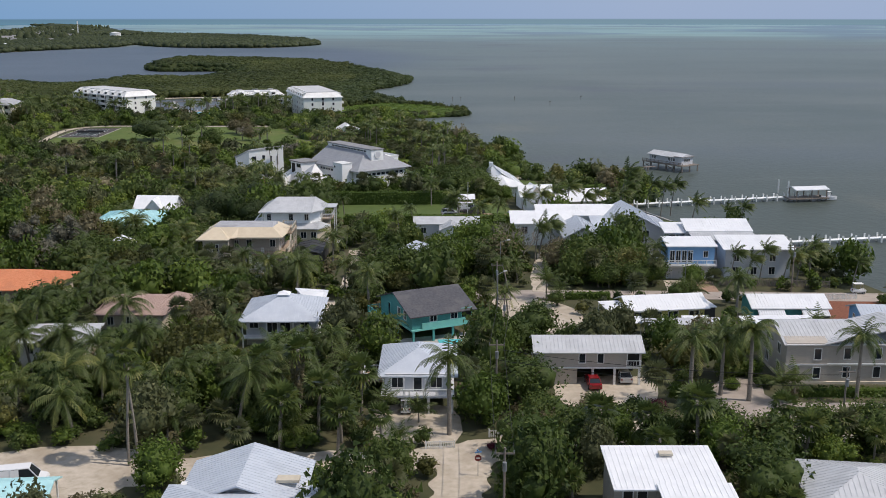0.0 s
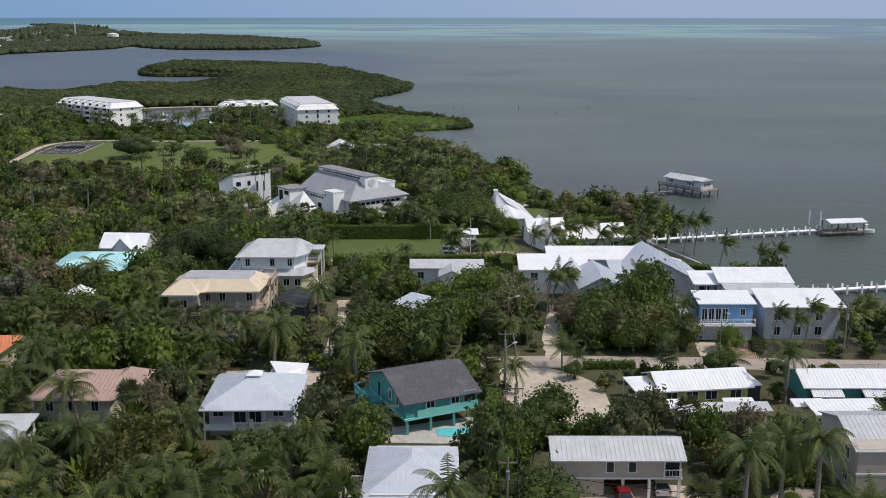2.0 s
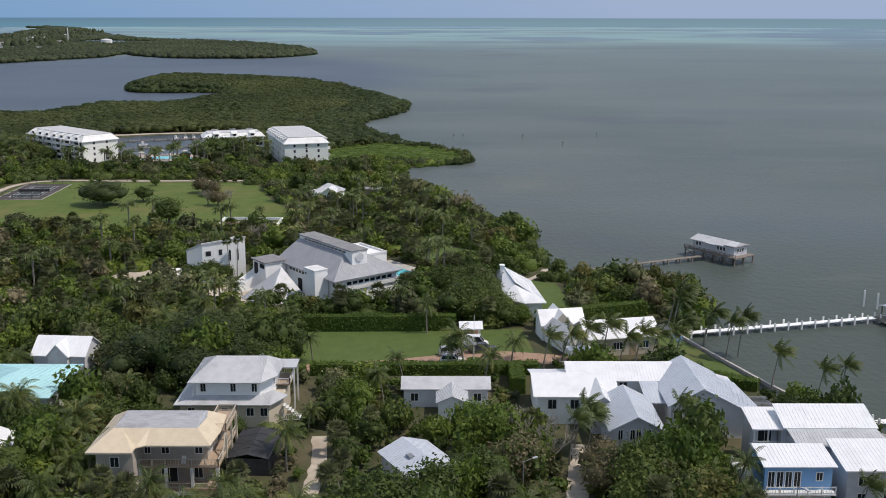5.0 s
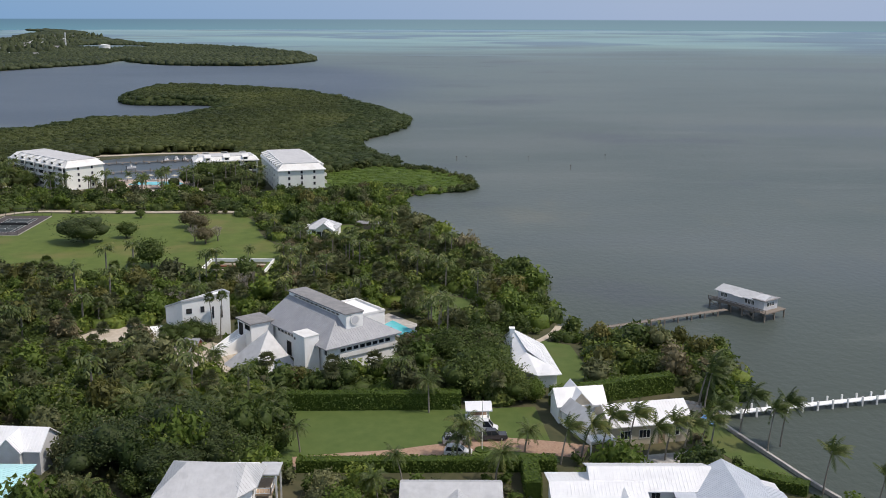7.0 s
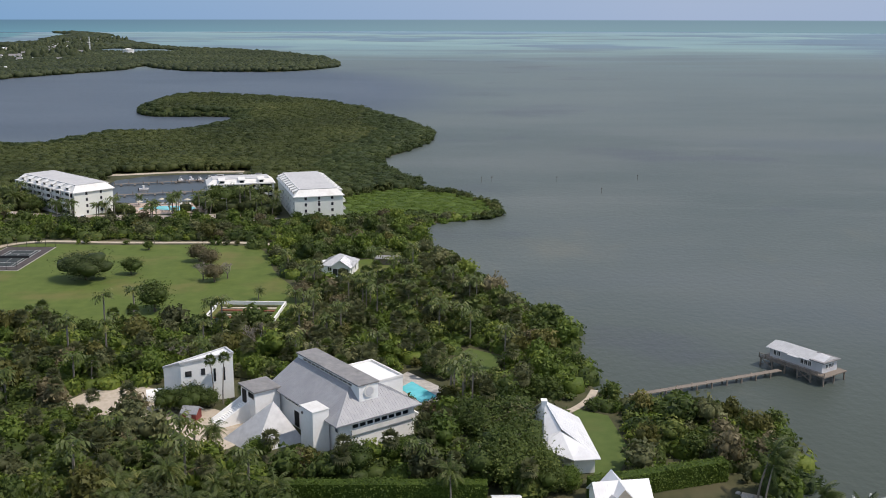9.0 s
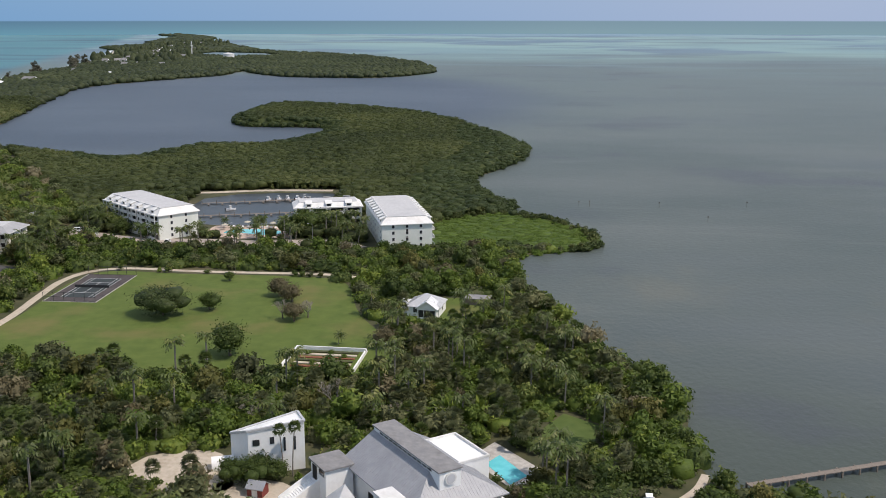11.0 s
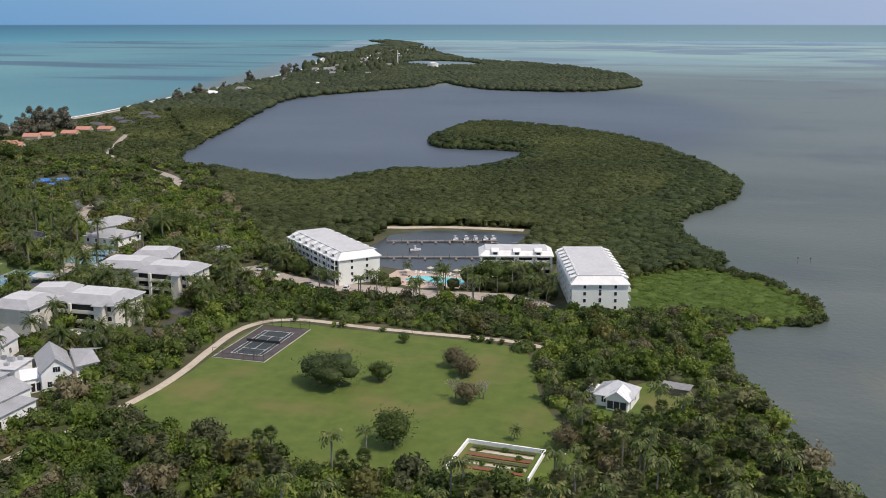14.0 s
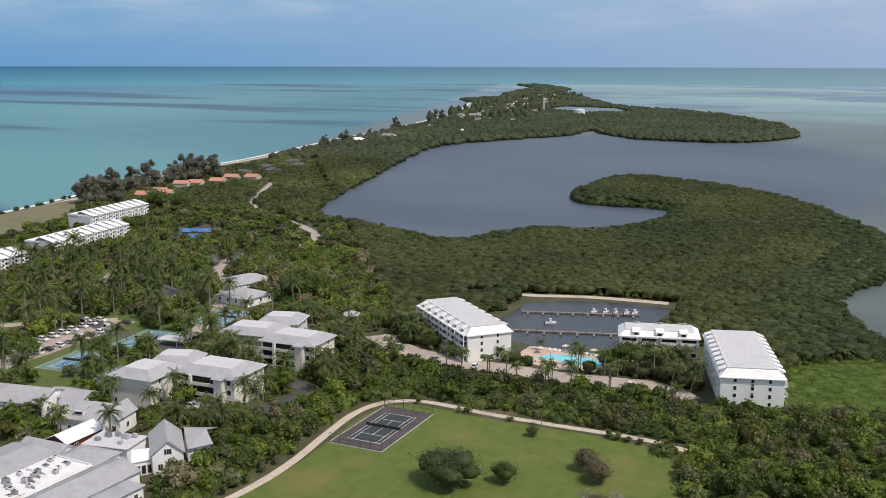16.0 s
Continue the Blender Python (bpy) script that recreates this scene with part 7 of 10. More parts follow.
# ---- courts ----
def court(label, x, y, rot, w, d, cw, cd, surround, play, lines=True, fence=True):
    p = thing("tennis_court", label, "tennis court", x, y, rot)
    part("surround", boxes((-w / 2, w / 2, -d / 2, d / 2, 0.0, 0.12)), surround, p)
    part("court_surface", boxes((-cw / 2, cw / 2, -cd / 2, cd / 2, 0.12, 0.135)), play, p)
    if lines:
        L = 0.07
        rows = [(-cw / 2, cw / 2, -cd / 2), (-cw / 2, cw / 2, cd / 2), (-cw * .375, cw * .375, -cd * .27), (-cw * .375, cw * .375, cd * .27)]
        for a, b_, v in rows:
            part("court_line", boxes((a, b_, v - L, v + L, 0.135, 0.143)), WHITE, p)
        for u in (-cw / 2, -cw * .375, cw * .375, cw / 2):
            part("court_line", boxes((u - L, u + L, -cd / 2, cd / 2, 0.135, 0.144)), WHITE, p)
        part("court_line", boxes((-L, L, -cd * .27, cd * .27, 0.135, 0.145)), WHITE, p)
    part("net", boxes((-cw / 2 - 0.6, cw / 2 + 0.6, -0.03, 0.03, 0.13, 1.0)), SCREEN, p)
    if fence:
        bm = bmesh.new()
        for v in (-d / 2, d / 2):
            n = int(w / 3)
            for i in range(n + 1):
                u = -w / 2 + i * w / n
                beam(bm, (u, v, 0), (u, v, 3.0), 0.05)
            for z in (0.2, 1.6, 3.0):
                beam(bm, (-w / 2, v, z), (w / 2, v, z), 0.035)
        part("fence_frame", bm, CARG, p)
    part("kerb", boxes((-w / 2 - .25, w / 2 + .25, -d / 2 - .25, -d / 2, 0, 0.16), (-w / 2 - .25, -w / 2, -d / 2, d / 2, 0, 0.16), (w / 2, w / 2 + .25, -d / 2, d / 2, 0, 0.16)), CONCRETE, p)
    keep_off(x, y, rot, -w / 2, w / 2, -d / 2, d / 2, 0.8)
    return p


court("dark asphalt tennis court with white lines beside the field", -151.2, 427.3, 2, 16.5, 32.5, 10.2, 22.6, PURPLE, COURT)
for label, x, y, w, d in (("blue and green resort tennis court", -274, 507, 18, 26), ("blue and green resort tennis court", -279, 467, 16, 24), ("blue and green resort tennis court", -281, 434, 16, 22), ("blue resort tennis court behind the trees", -256, 428, 10, 20)):
    court(label, x, y, 8, w, d, w * 0.6, d * 0.8, COURTG if "green" in label else COURTB, COURTB, True, False)
    CLEAR.append([(x - 6, y - d / 2), (x + w / 2, y), (x + w / 2 + 5, y - 6), (x + 8, y - d / 2 - 7), (x, y - d / 2 - 7)])
court("bright blue sports court in the woods", -424, 661, 33, 20, 40, 14, 32, COURTS, COURTS, True, False)
CLEAR.append([(-414, 636), (-397, 630), (-410, 652), (-424, 672), (-432, 686), (-440, 678)])
h = thing("shelter", "small pale roof over court-side benches", "shelter", -266, 466, 10)
roof(h, "hip", -4, 4, -2.5, 2.5, 2.6, 1.0, 0.4, METALG, 0)
for x in (-3.8, 3.8):
    for y in (-2.3, 2.3):
        post(h, x, y, 0, 2.6, 0.12)

# ---- walled garden in the field ----
h = thing("garden_wall", "low white wall round a vegetable garden", "garden wall", -60.5, 369.5, -1)
part("north_wall", boxes((-9.5, 9.5, 6.6, 7.0, 0, 1.0)), STUCCO, h)
part("west_wall", boxes((-9.5, -9.1, -8.5, 6.6, 0, 1.0)), STUCCO, h)
part("east_wall", boxes((9.1, 9.5, -8.5, 6.6, 0, 1.0)), STUCCO, h)
for k in range(6):
    part("garden_bed", boxes((-7.5, 7.5, -6.5 + k * 2.2, -5.3 + k * 2.2, 0, 0.28)), (MULCH, SAND, GROUND)[k % 3], h)

# ---- tower, tank, far town ----
h = thing("radio_mast", "slender white lattice mast on the far shore", "mast", -750, 2095)
bm = bmesh.new()
for a in range(3):
    u, v = 1.6 * math.cos(a * 2.094), 1.6 * math.sin(a * 2.094)
    beam(bm, (u, v, 0), (u * 0.4, v * 0.4, 36), 0.3)
for k in range(14):
    beam(bm, (-1.2, 0, k * 2.5), (1.2, 0, k * 2.5 + 2.5), 0.14)
part("lattice", bm, WHITE, h)
h = thing("water_tank", "squat white water tank on the far shore", "tank", -672, 2090)
bm = bmesh.new()
bmesh.ops.create_cone(bm, cap_ends=True, segments=32, radius1=11, radius2=11, depth=9, matrix=pose(0, 0, 7.5))
bmesh.ops.create_cone(bm, cap_ends=True, segments=32, radius1=11.3, radius2=1, depth=2.2, matrix=pose(0, 0, 13.1))
part("shell", bm, WHITE, h)
sheet("water", [(-850, 2350), (-845, 2490), (-705, 2450), (-600, 2245), (-676, 2160), (-752, 2200)], 0.1, SEA, "inner creek behind the far mangrove", "water")
CLEAR.append([(-850, 2350), (-845, 2490), (-705, 2450), (-600, 2245), (-676, 2160), (-752, 2200)])
far = hall("distant white holiday house among trees", -700, 1300, 10, 20, 13, 5.5, "hip", 3.0, METALW, STUCCO, "house", False)
far["group"] = "distant houses"
far_grey = hall("distant grey-roofed holiday house among trees", -705, 1390, -12, 18, 13, 5.0, "gx", 2.6, LEAD, STUCCO, "house", False)
far_grey["group"] = "distant houses"
town = random.Random(5)
for k in range(130):
    y = town.triangular(1300, 3300, 2150)
    f = (y - 1200) / 2200
    x = -690 - 560 * f + town.uniform(25, 150)
    s = town.uniform(0.42, 0.68)
    if (-870 < x < -590 and 2120 < y < 2500) or (y < 1900 and k % 4):
        continue
    copy_thing(far if k % 6 == 0 else far_grey, pose(x, y, 0, 0, 0, town.uniform(-30, 30)) @ Matrix.Diagonal((s, s, s * 2.0, 1)))

# ---- plants ----
rng = np.random.default_rng(11)


def in_poly(px, py, poly):
    x, y = np.array(poly)[:, 0], np.array(poly)[:, 1]
    x2, y2 = np.roll(x, -1), np.roll(y, -1)
    inside = np.zeros(len(px), bool)
    for a, b, c, d in zip(x, y, x2, y2):
        if b != d:
            inside ^= ((b > py) != (d > py)) & (px < (c - a) * (py - b) / (d - b) + a)
    return inside


def free(px, py, roads=1.2, built=0.6, edge=0.0):
    """Where a plant may stand: on land, off roads, buildings and clearings."""
    ok = in_poly(px, py, COAST)
    for poly in CLEAR:
        ok &= ~in_poly(px, py, poly)
        if edge:
            ok &= distance(px, py, [*poly, poly[0]]) > edge
    for x, y, rot, x0, x1, y0, y1 in BLOCKED:
        c, s = math.cos(radians(rot)), math.sin(radians(rot))
        u, v = (px - x) * c + (py - y) * s, -(px - x) * s + (py - y) * c
        ok &= ~((u > x0 - built) & (u < x1 + built) & (v > y0 - built) & (v < y1 + built))
    for line, width in ROADS:
        L = np.array(line)
        for (ax, ay), (bx, by) in zip(L, L[1:]):
            d = np.array([bx - ax, by - ay])
            q = d @ d
            if q == 0:
                continue
            t = np.clip(((px - ax) * d[0] + (py - ay) * d[1]) / q, 0, 1)
            ok &= (px - ax - t * d[0]) ** 2 + (py - ay - t * d[1]) ** 2 > (width / 2 + roads) ** 2
    return ok


def unit(v):
    return v / (np.linalg.norm(v, axis=-1, keepdims=True) + 1e-9)


def cards(centre, normal, size, r, aspect=0.6):
    """Leaf tufts, one small pointed triangle at each centre, facing the normal."""
    n = len(centre)
    t = unit(np.cross(normal, r.normal(size=(n, 3))))
    b = np.cross(normal, t)
    s = (size * r.uniform(0.6, 1.35, n))[:, None]
    k = r.uniform(-0.5, 0.5, (n, 1))
    v = np.stack([centre - t * s - b * s * aspect, centre + t * s * (0.7 + k) - b * s * aspect * 0.5, centre + t * s * k + b * s * aspect * 1.3 - normal * s * 0.3], 1)
    return v.reshape(-1, 3)


def card_faces(n):
    f = np.full((n, 4), -1)
    f[:, :3] = np.arange(n * 3).reshape(-1, 3)
    return f


def crown_template(r, n, size, lobes=6, flat=0.75, core=True, spread=0.62):
    """A crown of unit radius with its base at z = 0: lobes covered in leaf cards over a dark core."""
    lc = unit(r.normal(size=(lobes, 3))) * r.uniform(0.2, spread, (lobes, 1))
    lc[:, 2] = np.abs(lc[:, 2]) * 0.9 + 0.05
    lc[0] = (0, 0, 0.35)
    lr = r.uniform(0.34, 0.60, lobes)
    k = r.integers(0, lobes, n)
    d = unit(r.normal(size=(n, 3)) + (0, 0, 0.45))
    turn = r.uniform(0, math.tau, (lobes, 3))
    knobs = 1 + 0.16 * np.sin(5.5 * d[:, :1] + turn[k, :1]) * np.sin(5.5 * d[:, 1:2] + turn[k, 1:2]) + 0.10 * np.sin(9 * d[:, 2:] + turn[k, 2:])
    c = lc[k] + d * lr[k][:, None] * r.uniform(0.78, 1.14, (n, 1)) * knobs
    nr = unit(d + r.normal(size=(n, 3)) * 0.62)
    v = cards(c, nr, np.full(n, size), r)
    f = card_faces(n)
    tone = np.repeat(np.clip(r.normal(0.42, 0.16, n) + r.normal(0, 0.10, lobes)[k], 0, 1), 3)
    if core:
        cv, cf = [], []
        for a, q in zip(lc, lr):
            bm = bmesh.new()
            bmesh.ops.create_icosphere(bm, subdivisions=1, radius=q * 0.68)
            base = len(v) + sum(len(x) for x in cv)
            p = np.array([w.co for w in bm.verts]) * (1 + 0.12 * r.normal(size=(len(bm.verts), 1))) + a
            cv.append(p)
            cf += [[base + w.index for w in fc.verts] + [-1] for fc in bm.faces]
            bm.free()
        v = np.concatenate([v, *cv])
        f = np.concatenate([f, np.array(cf)])
        tone = np.concatenate([tone, np.full(sum(len(x) for x in cv), 0.38)])
    v = v.copy()
    v[:, 2] = (v[:, 2] + 0.30) * flat
    return v, f, tone


def canopy_template(r, n, size, domes=3):
    """A flat dome of leaf cards over a closed core, for forest canopy seen from above."""
    c0 = r.uniform(-0.45, 0.45, (domes, 2))
    r0 = r.uniform(0.5, 0.8, domes)
    k = r.integers(0, domes, n)
    a, q = r.uniform(0, math.tau, n), np.sqrt(r.uniform(0, 1, n)) * 1.02
    nz = np.sqrt(np.clip(1.06 - q * q, 0.02, 1))
    d = np.stack([np.cos(a) * q, np.sin(a) * q, nz], 1)
    c = np.stack([c0[k, 0] + d[:, 0] * r0[k], c0[k, 1] + d[:, 1] * r0[k], d[:, 2] * r0[k] * 0.85], 1) + r.normal(0, 0.02, (n, 3))
    m = n // 3
    a = r.uniform(0, math.tau, m)
    flank = np.stack([np.cos(a), np.sin(a), 0 * a], 1)
    c = np.concatenate([c, flank * r.uniform(0.78, 0.98, (m, 1)) + np.stack([0 * a, 0 * a, r.uniform(-0.75, 0.25, m)], 1)])
    d = np.concatenate([d, flank])
    n = n + m
    v = cards(c, unit(d + r.normal(size=(n, 3)) * 0.6), np.full(n, size), r)
    f = card_faces(n)
    tone = np.repeat(np.clip(r.normal(0.45, 0.17, n), 0, 1), 3)
    bm = bmesh.new()
    bmesh.ops.create_icosphere(bm, subdivisions=2, radius=1)
    keep = [w for w in bm.verts if w.co.z > -0.62]
    index = {w: i for i, w in enumerate(keep)}
    p = np.array([w.co for w in keep]) * (0.78, 0.78, 0.44)
    p *= 1 + r.normal(0, 0.07, (len(p), 1))
    p[p[:, 2] < -0.03] *= (1.0, 1.0, 0.0)
    p[p[:, 2] == 0] += (0, 0, -1.1)
    cf = np.array([[len(v) + index[w] for w in fc.verts] + [-1] for fc in bm.faces if all(w in index for w in fc.verts)])
    bm.free()
    return np.concatenate([v, p]), np.concatenate([f, cf]), np.concatenate([tone, np.full(len(p), 0.40)])


def lump_template(r, sub=2, flat=0.8):
    """A rough leafy dome for woods seen from afar."""
    bm = bmesh.new()
    bmesh.ops.create_icosphere(bm, subdivisions=sub, radius=1)
    p = np.array([w.co for w in bm.verts])
    f = np.array([[w.index for w in fc.verts] + [-1] for fc in bm.faces])
    bm.free()
    k = 1 + 0.20 * r.normal(size=len(p)) * (p[:, 2] > -0.4)
    p = p * k[:, None]
    p[:, 2] = np.maximum(p[:, 2], -0.35) * flat + 0.28
    return p, f, np.clip(r.normal(0.42, 0.15, len(p)), 0, 1)


def frond_template(r, n_fronds, length, pairs, droop, wind=0.0, up=0.9, leaf_len=0.30, width=0.05, low=-0.35):
    """A head of feather palm fronds about the origin."""
    quads, tone = [], []
    for i in range(n_fronds):
        az = i * 2.399 + r.uniform(-0.3, 0.3)
        e = low + (up - low) * (1 - (i + 0.5) / n_fronds) + r.uniform(-0.12, 0.12)
        L = length * r.uniform(0.85, 1.1)
        d = np.array([math.cos(az) * math.cos(e) + wind, math.sin(az) * math.cos(e) + wind * 0.25, math.sin(e)])
        d /= np.linalg.norm(d)
        p = np.zeros(3)
        pts, dirs = [], []
        for k in range(pairs + 1):
            pts.append(p.copy())
            dirs.append(d.copy())
            p = p + d * L / pairs
            d = unit(d + np.array([wind * 0.05, 0, -droop / pairs * (0.5 + k / pairs)]))
        tn = np.clip(r.normal(0.48, 0.14), 0.05, 1.0) + (0.25 if e < -0.15 and r.random() < 0.5 else 0)
        for k in range(1, pairs + 1):
            f = k / pairs
            side = unit(np.cross(dirs[k], (0, 0, 1.0)))
            ll = L * leaf_len * math.sin(math.pi * (0.16 + 0.80 * f)) ** 0.7
            for s in (-1, 1):
                q = unit(side * s + dirs[k] * 0.55 + np.array([0, 0, -0.55 - 0.55 * r.random()]))
                a, b = pts[k], pts[k] + q * ll
                w = dirs[k] * width * L * 0.5
                quads.append([a - w, a + w, b + w * 0.5, b - w * 0.4])
                tone += [tn + r.uniform(-0.08, 0.08)] * 4
            w = side * 0.016 * L * (1.2 - f)
            quads.append([pts[k - 1] - w, pts[k - 1] + w, pts[k] + w, pts[k] - w])
            tone += [tn + 0.2] * 4
    v = np.array(quads).reshape(-1, 3)
    return v, np.arange(len(v)).reshape(-1, 4), np.array(tone)


def fan_template(r, n, radius):
    """A round head of fan-shaped palm leaves."""
    quads, tone = [], []
    for i in range(n):
        az, e = i * 2.399, -0.6 + 1.9 * (1 - (i + 0.5) / n) + r.uniform(-0.1, 0.1)
        d = np.array([math.cos(az) * math.cos(e), math.sin(az) * math.cos(e), math.sin(e)])
        side = unit(np.cross(d, (0, 0, 1.0)) + r.normal(size=3) * 0.2)
        upv = np.cross(side, d)
        base = d * radius * 0.45
        tn = np.clip(r.normal(0.45, 0.15), 0, 1) + (0.35 if e < -0.35 else 0)
        for k in range(7):
            a = (k - 3) * 0.42
            q = d * math.cos(a) + side * math.sin(a)
            tip = base + q * radius * 0.62 + np.array([0, 0, -0.16 * radius * (1 - d[2])])
            w = (side * math.cos(a) - d * math.sin(a)) * radius * 0.075
            m = base + q * radius * 0.34 + upv * 0.03 * radius
            quads.append([base, m - w, tip, m + w])
            tone += [tn + r.uniform(-0.06, 0.06)] * 4
    v = np.array(quads).reshape(-1, 3)
    return v, np.arange(len(v)).reshape(-1, 4), np.array(tone)


def foliage_mesh(name, v, f, tone, material):
    """A mesh from arrays; a face that ends in -1 is a triangle."""
    v, f = np.asarray(v, np.float32), np.asarray(f)
    tri = f[:, 3] < 0
    size = np.where(tri, 3, 4)
    loops = f.reshape(-1)
    loops = loops[loops >= 0].astype(np.int32)
    me = bpy.data.meshes.new(name)
    me.vertices.add(len(v))
    me.vertices.foreach_set("co", v.reshape(-1))
    me.loops.add(len(loops))
    me.loops.foreach_set("vertex_index", loops)
    me.polygons.add(len(f))
    start = np.concatenate([[0], np.cumsum(size)[:-1]]).astype(np.int32)
    me.polygons.foreach_set("loop_start", start)
    at = me.attributes.new("tone", "FLOAT", "POINT")
    at.data.foreach_set("value", np.asarray(tone, np.float32))
    me.materials.append(material)
    me.update(calc_edges=True)
    return me


def mass(name, temps, xs, ys, zs, sx, sz, material, label, category, tones=None):
    """Very many plants as one mesh: each takes one of the shapes, turned and scaled."""
    V, F, T, base = [], [], [], 0
    pick = rng.integers(0, len(temps), len(xs))
    ang = rng.uniform(0, math.tau, len(xs))
    for i in range(len(xs)):
        v, f, t = temps[pick[i]]
        c, s = math.cos(ang[i]), math.sin(ang[i])
        w = np.empty_like(v)
        w[:, 0] = (v[:, 0] * c - v[:, 1] * s) * sx[i] + xs[i]
        w[:, 1] = (v[:, 0] * s + v[:, 1] * c) * sx[i] + ys[i]
        w[:, 2] = v[:, 2] * sz[i] + zs[i]
        V.append(w)
        F.append(np.where(f < 0, -1, f + base))
        T.append(t + (tones[i] if tones is not None else 0))
        base += len(v)
    if not V:
        return None
    me = foliage_mesh(name, np.concatenate(V), np.concatenate(F), np.concatenate(T), material)
    return tagged(new(name, me), label, category, "", "stuff")


def jitter_grid(x0, x1, y0, y1, step):
    gx, gy = np.meshgrid(np.arange(x0, x1, step), np.arange(y0, y1, step))
    px = gx.ravel() + rng.uniform(-0.42, 0.42, gx.size) * step + (gy.ravel() / step % 2) * step * 0.5
    py = gy.ravel() + rng.uniform(-0.42, 0.42, gx.size) * step
    return px, py


def drift(px, py, k, seed=0.0):
    return np.array([noise.noise((x * k, y * k, seed)) for x, y in zip(px, py)])


NEAR = [crown_template(rng, 1500, 0.066, 10, 0.80) for _ in range(6)]
NEAR_SHRUB = [crown_template(rng, 330, 0.10, 4) for _ in range(4)]
LEAFY = [crown_template(rng, 700, 0.098, 9, 0.80) for _ in range(6)]
MIDDLE = [crown_template(rng, 360, 0.118, 7, 0.76) for _ in range(6)]
CANOPY = [canopy_template(rng, 120, 0.118) for _ in range(6)]
LOWER = [canopy_template(rng, 84, 0.15) for _ in range(5)]
ROUGH = [canopy_template(rng, 60, 0.16) for _ in range(5)]
SHRUB = [crown_template(rng, 90, 0.19, 3) for _ in range(4)]
COARSE = [crown_template(rng, 130, 0.19, 6, 0.68) for _ in range(5)]
GARDEN = [crown_template(np.random.default_rng(70 + k), 240, 0.135, 9, 0.82) for k in range(5)]
GREAT = [crown_template(rng, 5200, 0.036, 26, 0.72, spread=0.72) for _ in range(2)]
FINE = [crown_template(rng, 2400, 0.053, 15) for _ in range(4)]
LUMP = [lump_template(rng, 2) for _ in range(4)]
LUMP1 = [lump_template(rng, 1) for _ in range(3)]


def distance(px, py, line):
    """Plan distance to a chain of points."""
    best = np.full(len(px), 1e9)
    L = np.array(line)
    for (ax, ay), (bx, by) in zip(L, L[1:]):
        d = np.array([bx - ax, by - ay])
        q = d @ d + 1e-9
        t = np.clip(((px - ax) * d[0] + (py - ay) * d[1]) / q, 0, 1)
        best = np.minimum(best, (px - ax - t * d[0]) ** 2 + (py - ay - t * d[1]) ** 2)
    return np.sqrt(best)


LEAF_SETS = [(-9, -0.22, LEAF_C, "woodland", "fresh green broadleaf trees in the woodland"), (-0.22, 0.20, LEAF_A, "woodland", "dense evergreen garden woodland round the houses"), (0.20, 0.46, LEAF_O, "woodland", "dull grey-olive trees in the woodland"), (0.46, 0.72, LEAF_Y, "woodland", "yellow-green shrubs and small trees in the woodland"), (0.72, 9, LEAF_B, "scrub", "brownish half-bare scrub among the trees")]


def woods(px, py, temps, rad, hgt, spread=0.3, seed=5, shift=0.0, base=0.12):
    kind = drift(px, py, 0.07, seed) * 0.9 + rng.normal(0, spread, len(px))
    for lo, hi, mat_, nm, lab in LEAF_SETS:
        m = (kind >= lo) & (kind < hi)
        mass(nm, temps, px[m], py[m], hgt[m] * base, rad[m], hgt[m] * 0.9, mat_, lab, "woods", rng.normal(shift, 0.17, m.sum()))


def wooded(px, py):
    """The stretch of the plan that is planted."""
    west = np.where(py < 300, -0.47 * py - 12, np.where(py < 345, -153 - (py - 300) * 1.3, -212 - (py - 345) * 1.23))
    return (px > west) & (px < 0.47 * py + 14)


def mangrove_side(px, py):
    return (py > 486) & (px > -165 - (py - 478) * 0.75)


# woods round the houses: tall crowns, then undergrowth
px, py = jitter_grid(-150, 84, 72, 262, 6.2)
ok = free(px, py, 3.0, 2.2, 1.6) & wooded(px, py)
px, py = px[ok], py[ok]
rad = rng.uniform(2.2, 3.4, len(px)) + rng.uniform(0, 1.6, len(px)) ** 2
hgt = rad * rng.uniform(1.3, 1.9, len(px)) + 1.4 * drift(px, py, 0.04)
for m, temps, tone in ((py < 158, NEAR, -0.10), ((py >= 158) & (py < 226), LEAFY, -0.10), (py >= 226, LEAFY, 0.08)):
    woods(px[m], py[m], temps, rad[m], hgt[m], shift=tone)
px, py = jitter_grid(-150, 84, 72, 262, 3.7)
ok = free(px, py, 0.8, 0.3) & wooded(px, py)
px, py = px[ok], py[ok]
for m, temps in ((py < 140, NEAR_SHRUB), (py >= 140, SHRUB)):
    woods(px[m], py[m], temps, rng.uniform(1.4, 2.3, m.sum()), rng.uniform(1.5, 3.0, m.sum()), 0.35, 8, -0.10)
# woods round the field
px, py = jitter_grid(-262, 75, 262, 488, 6.4)
ok = free(px, py, 3.2, 2.0, 2.0) & wooded(px, py)
px, py = px[ok], py[ok]
rad = rng.uniform(2.2, 3.4, len(px)) + rng.uniform(0, 1.5, len(px)) ** 2
woods(px, py, MIDDLE, rad, rad * rng.uniform(1.05, 1.45, len(px)) + 1.5 * drift(px, py, 0.04) + 0.7, 0.38, shift=0.12, base=0.2)
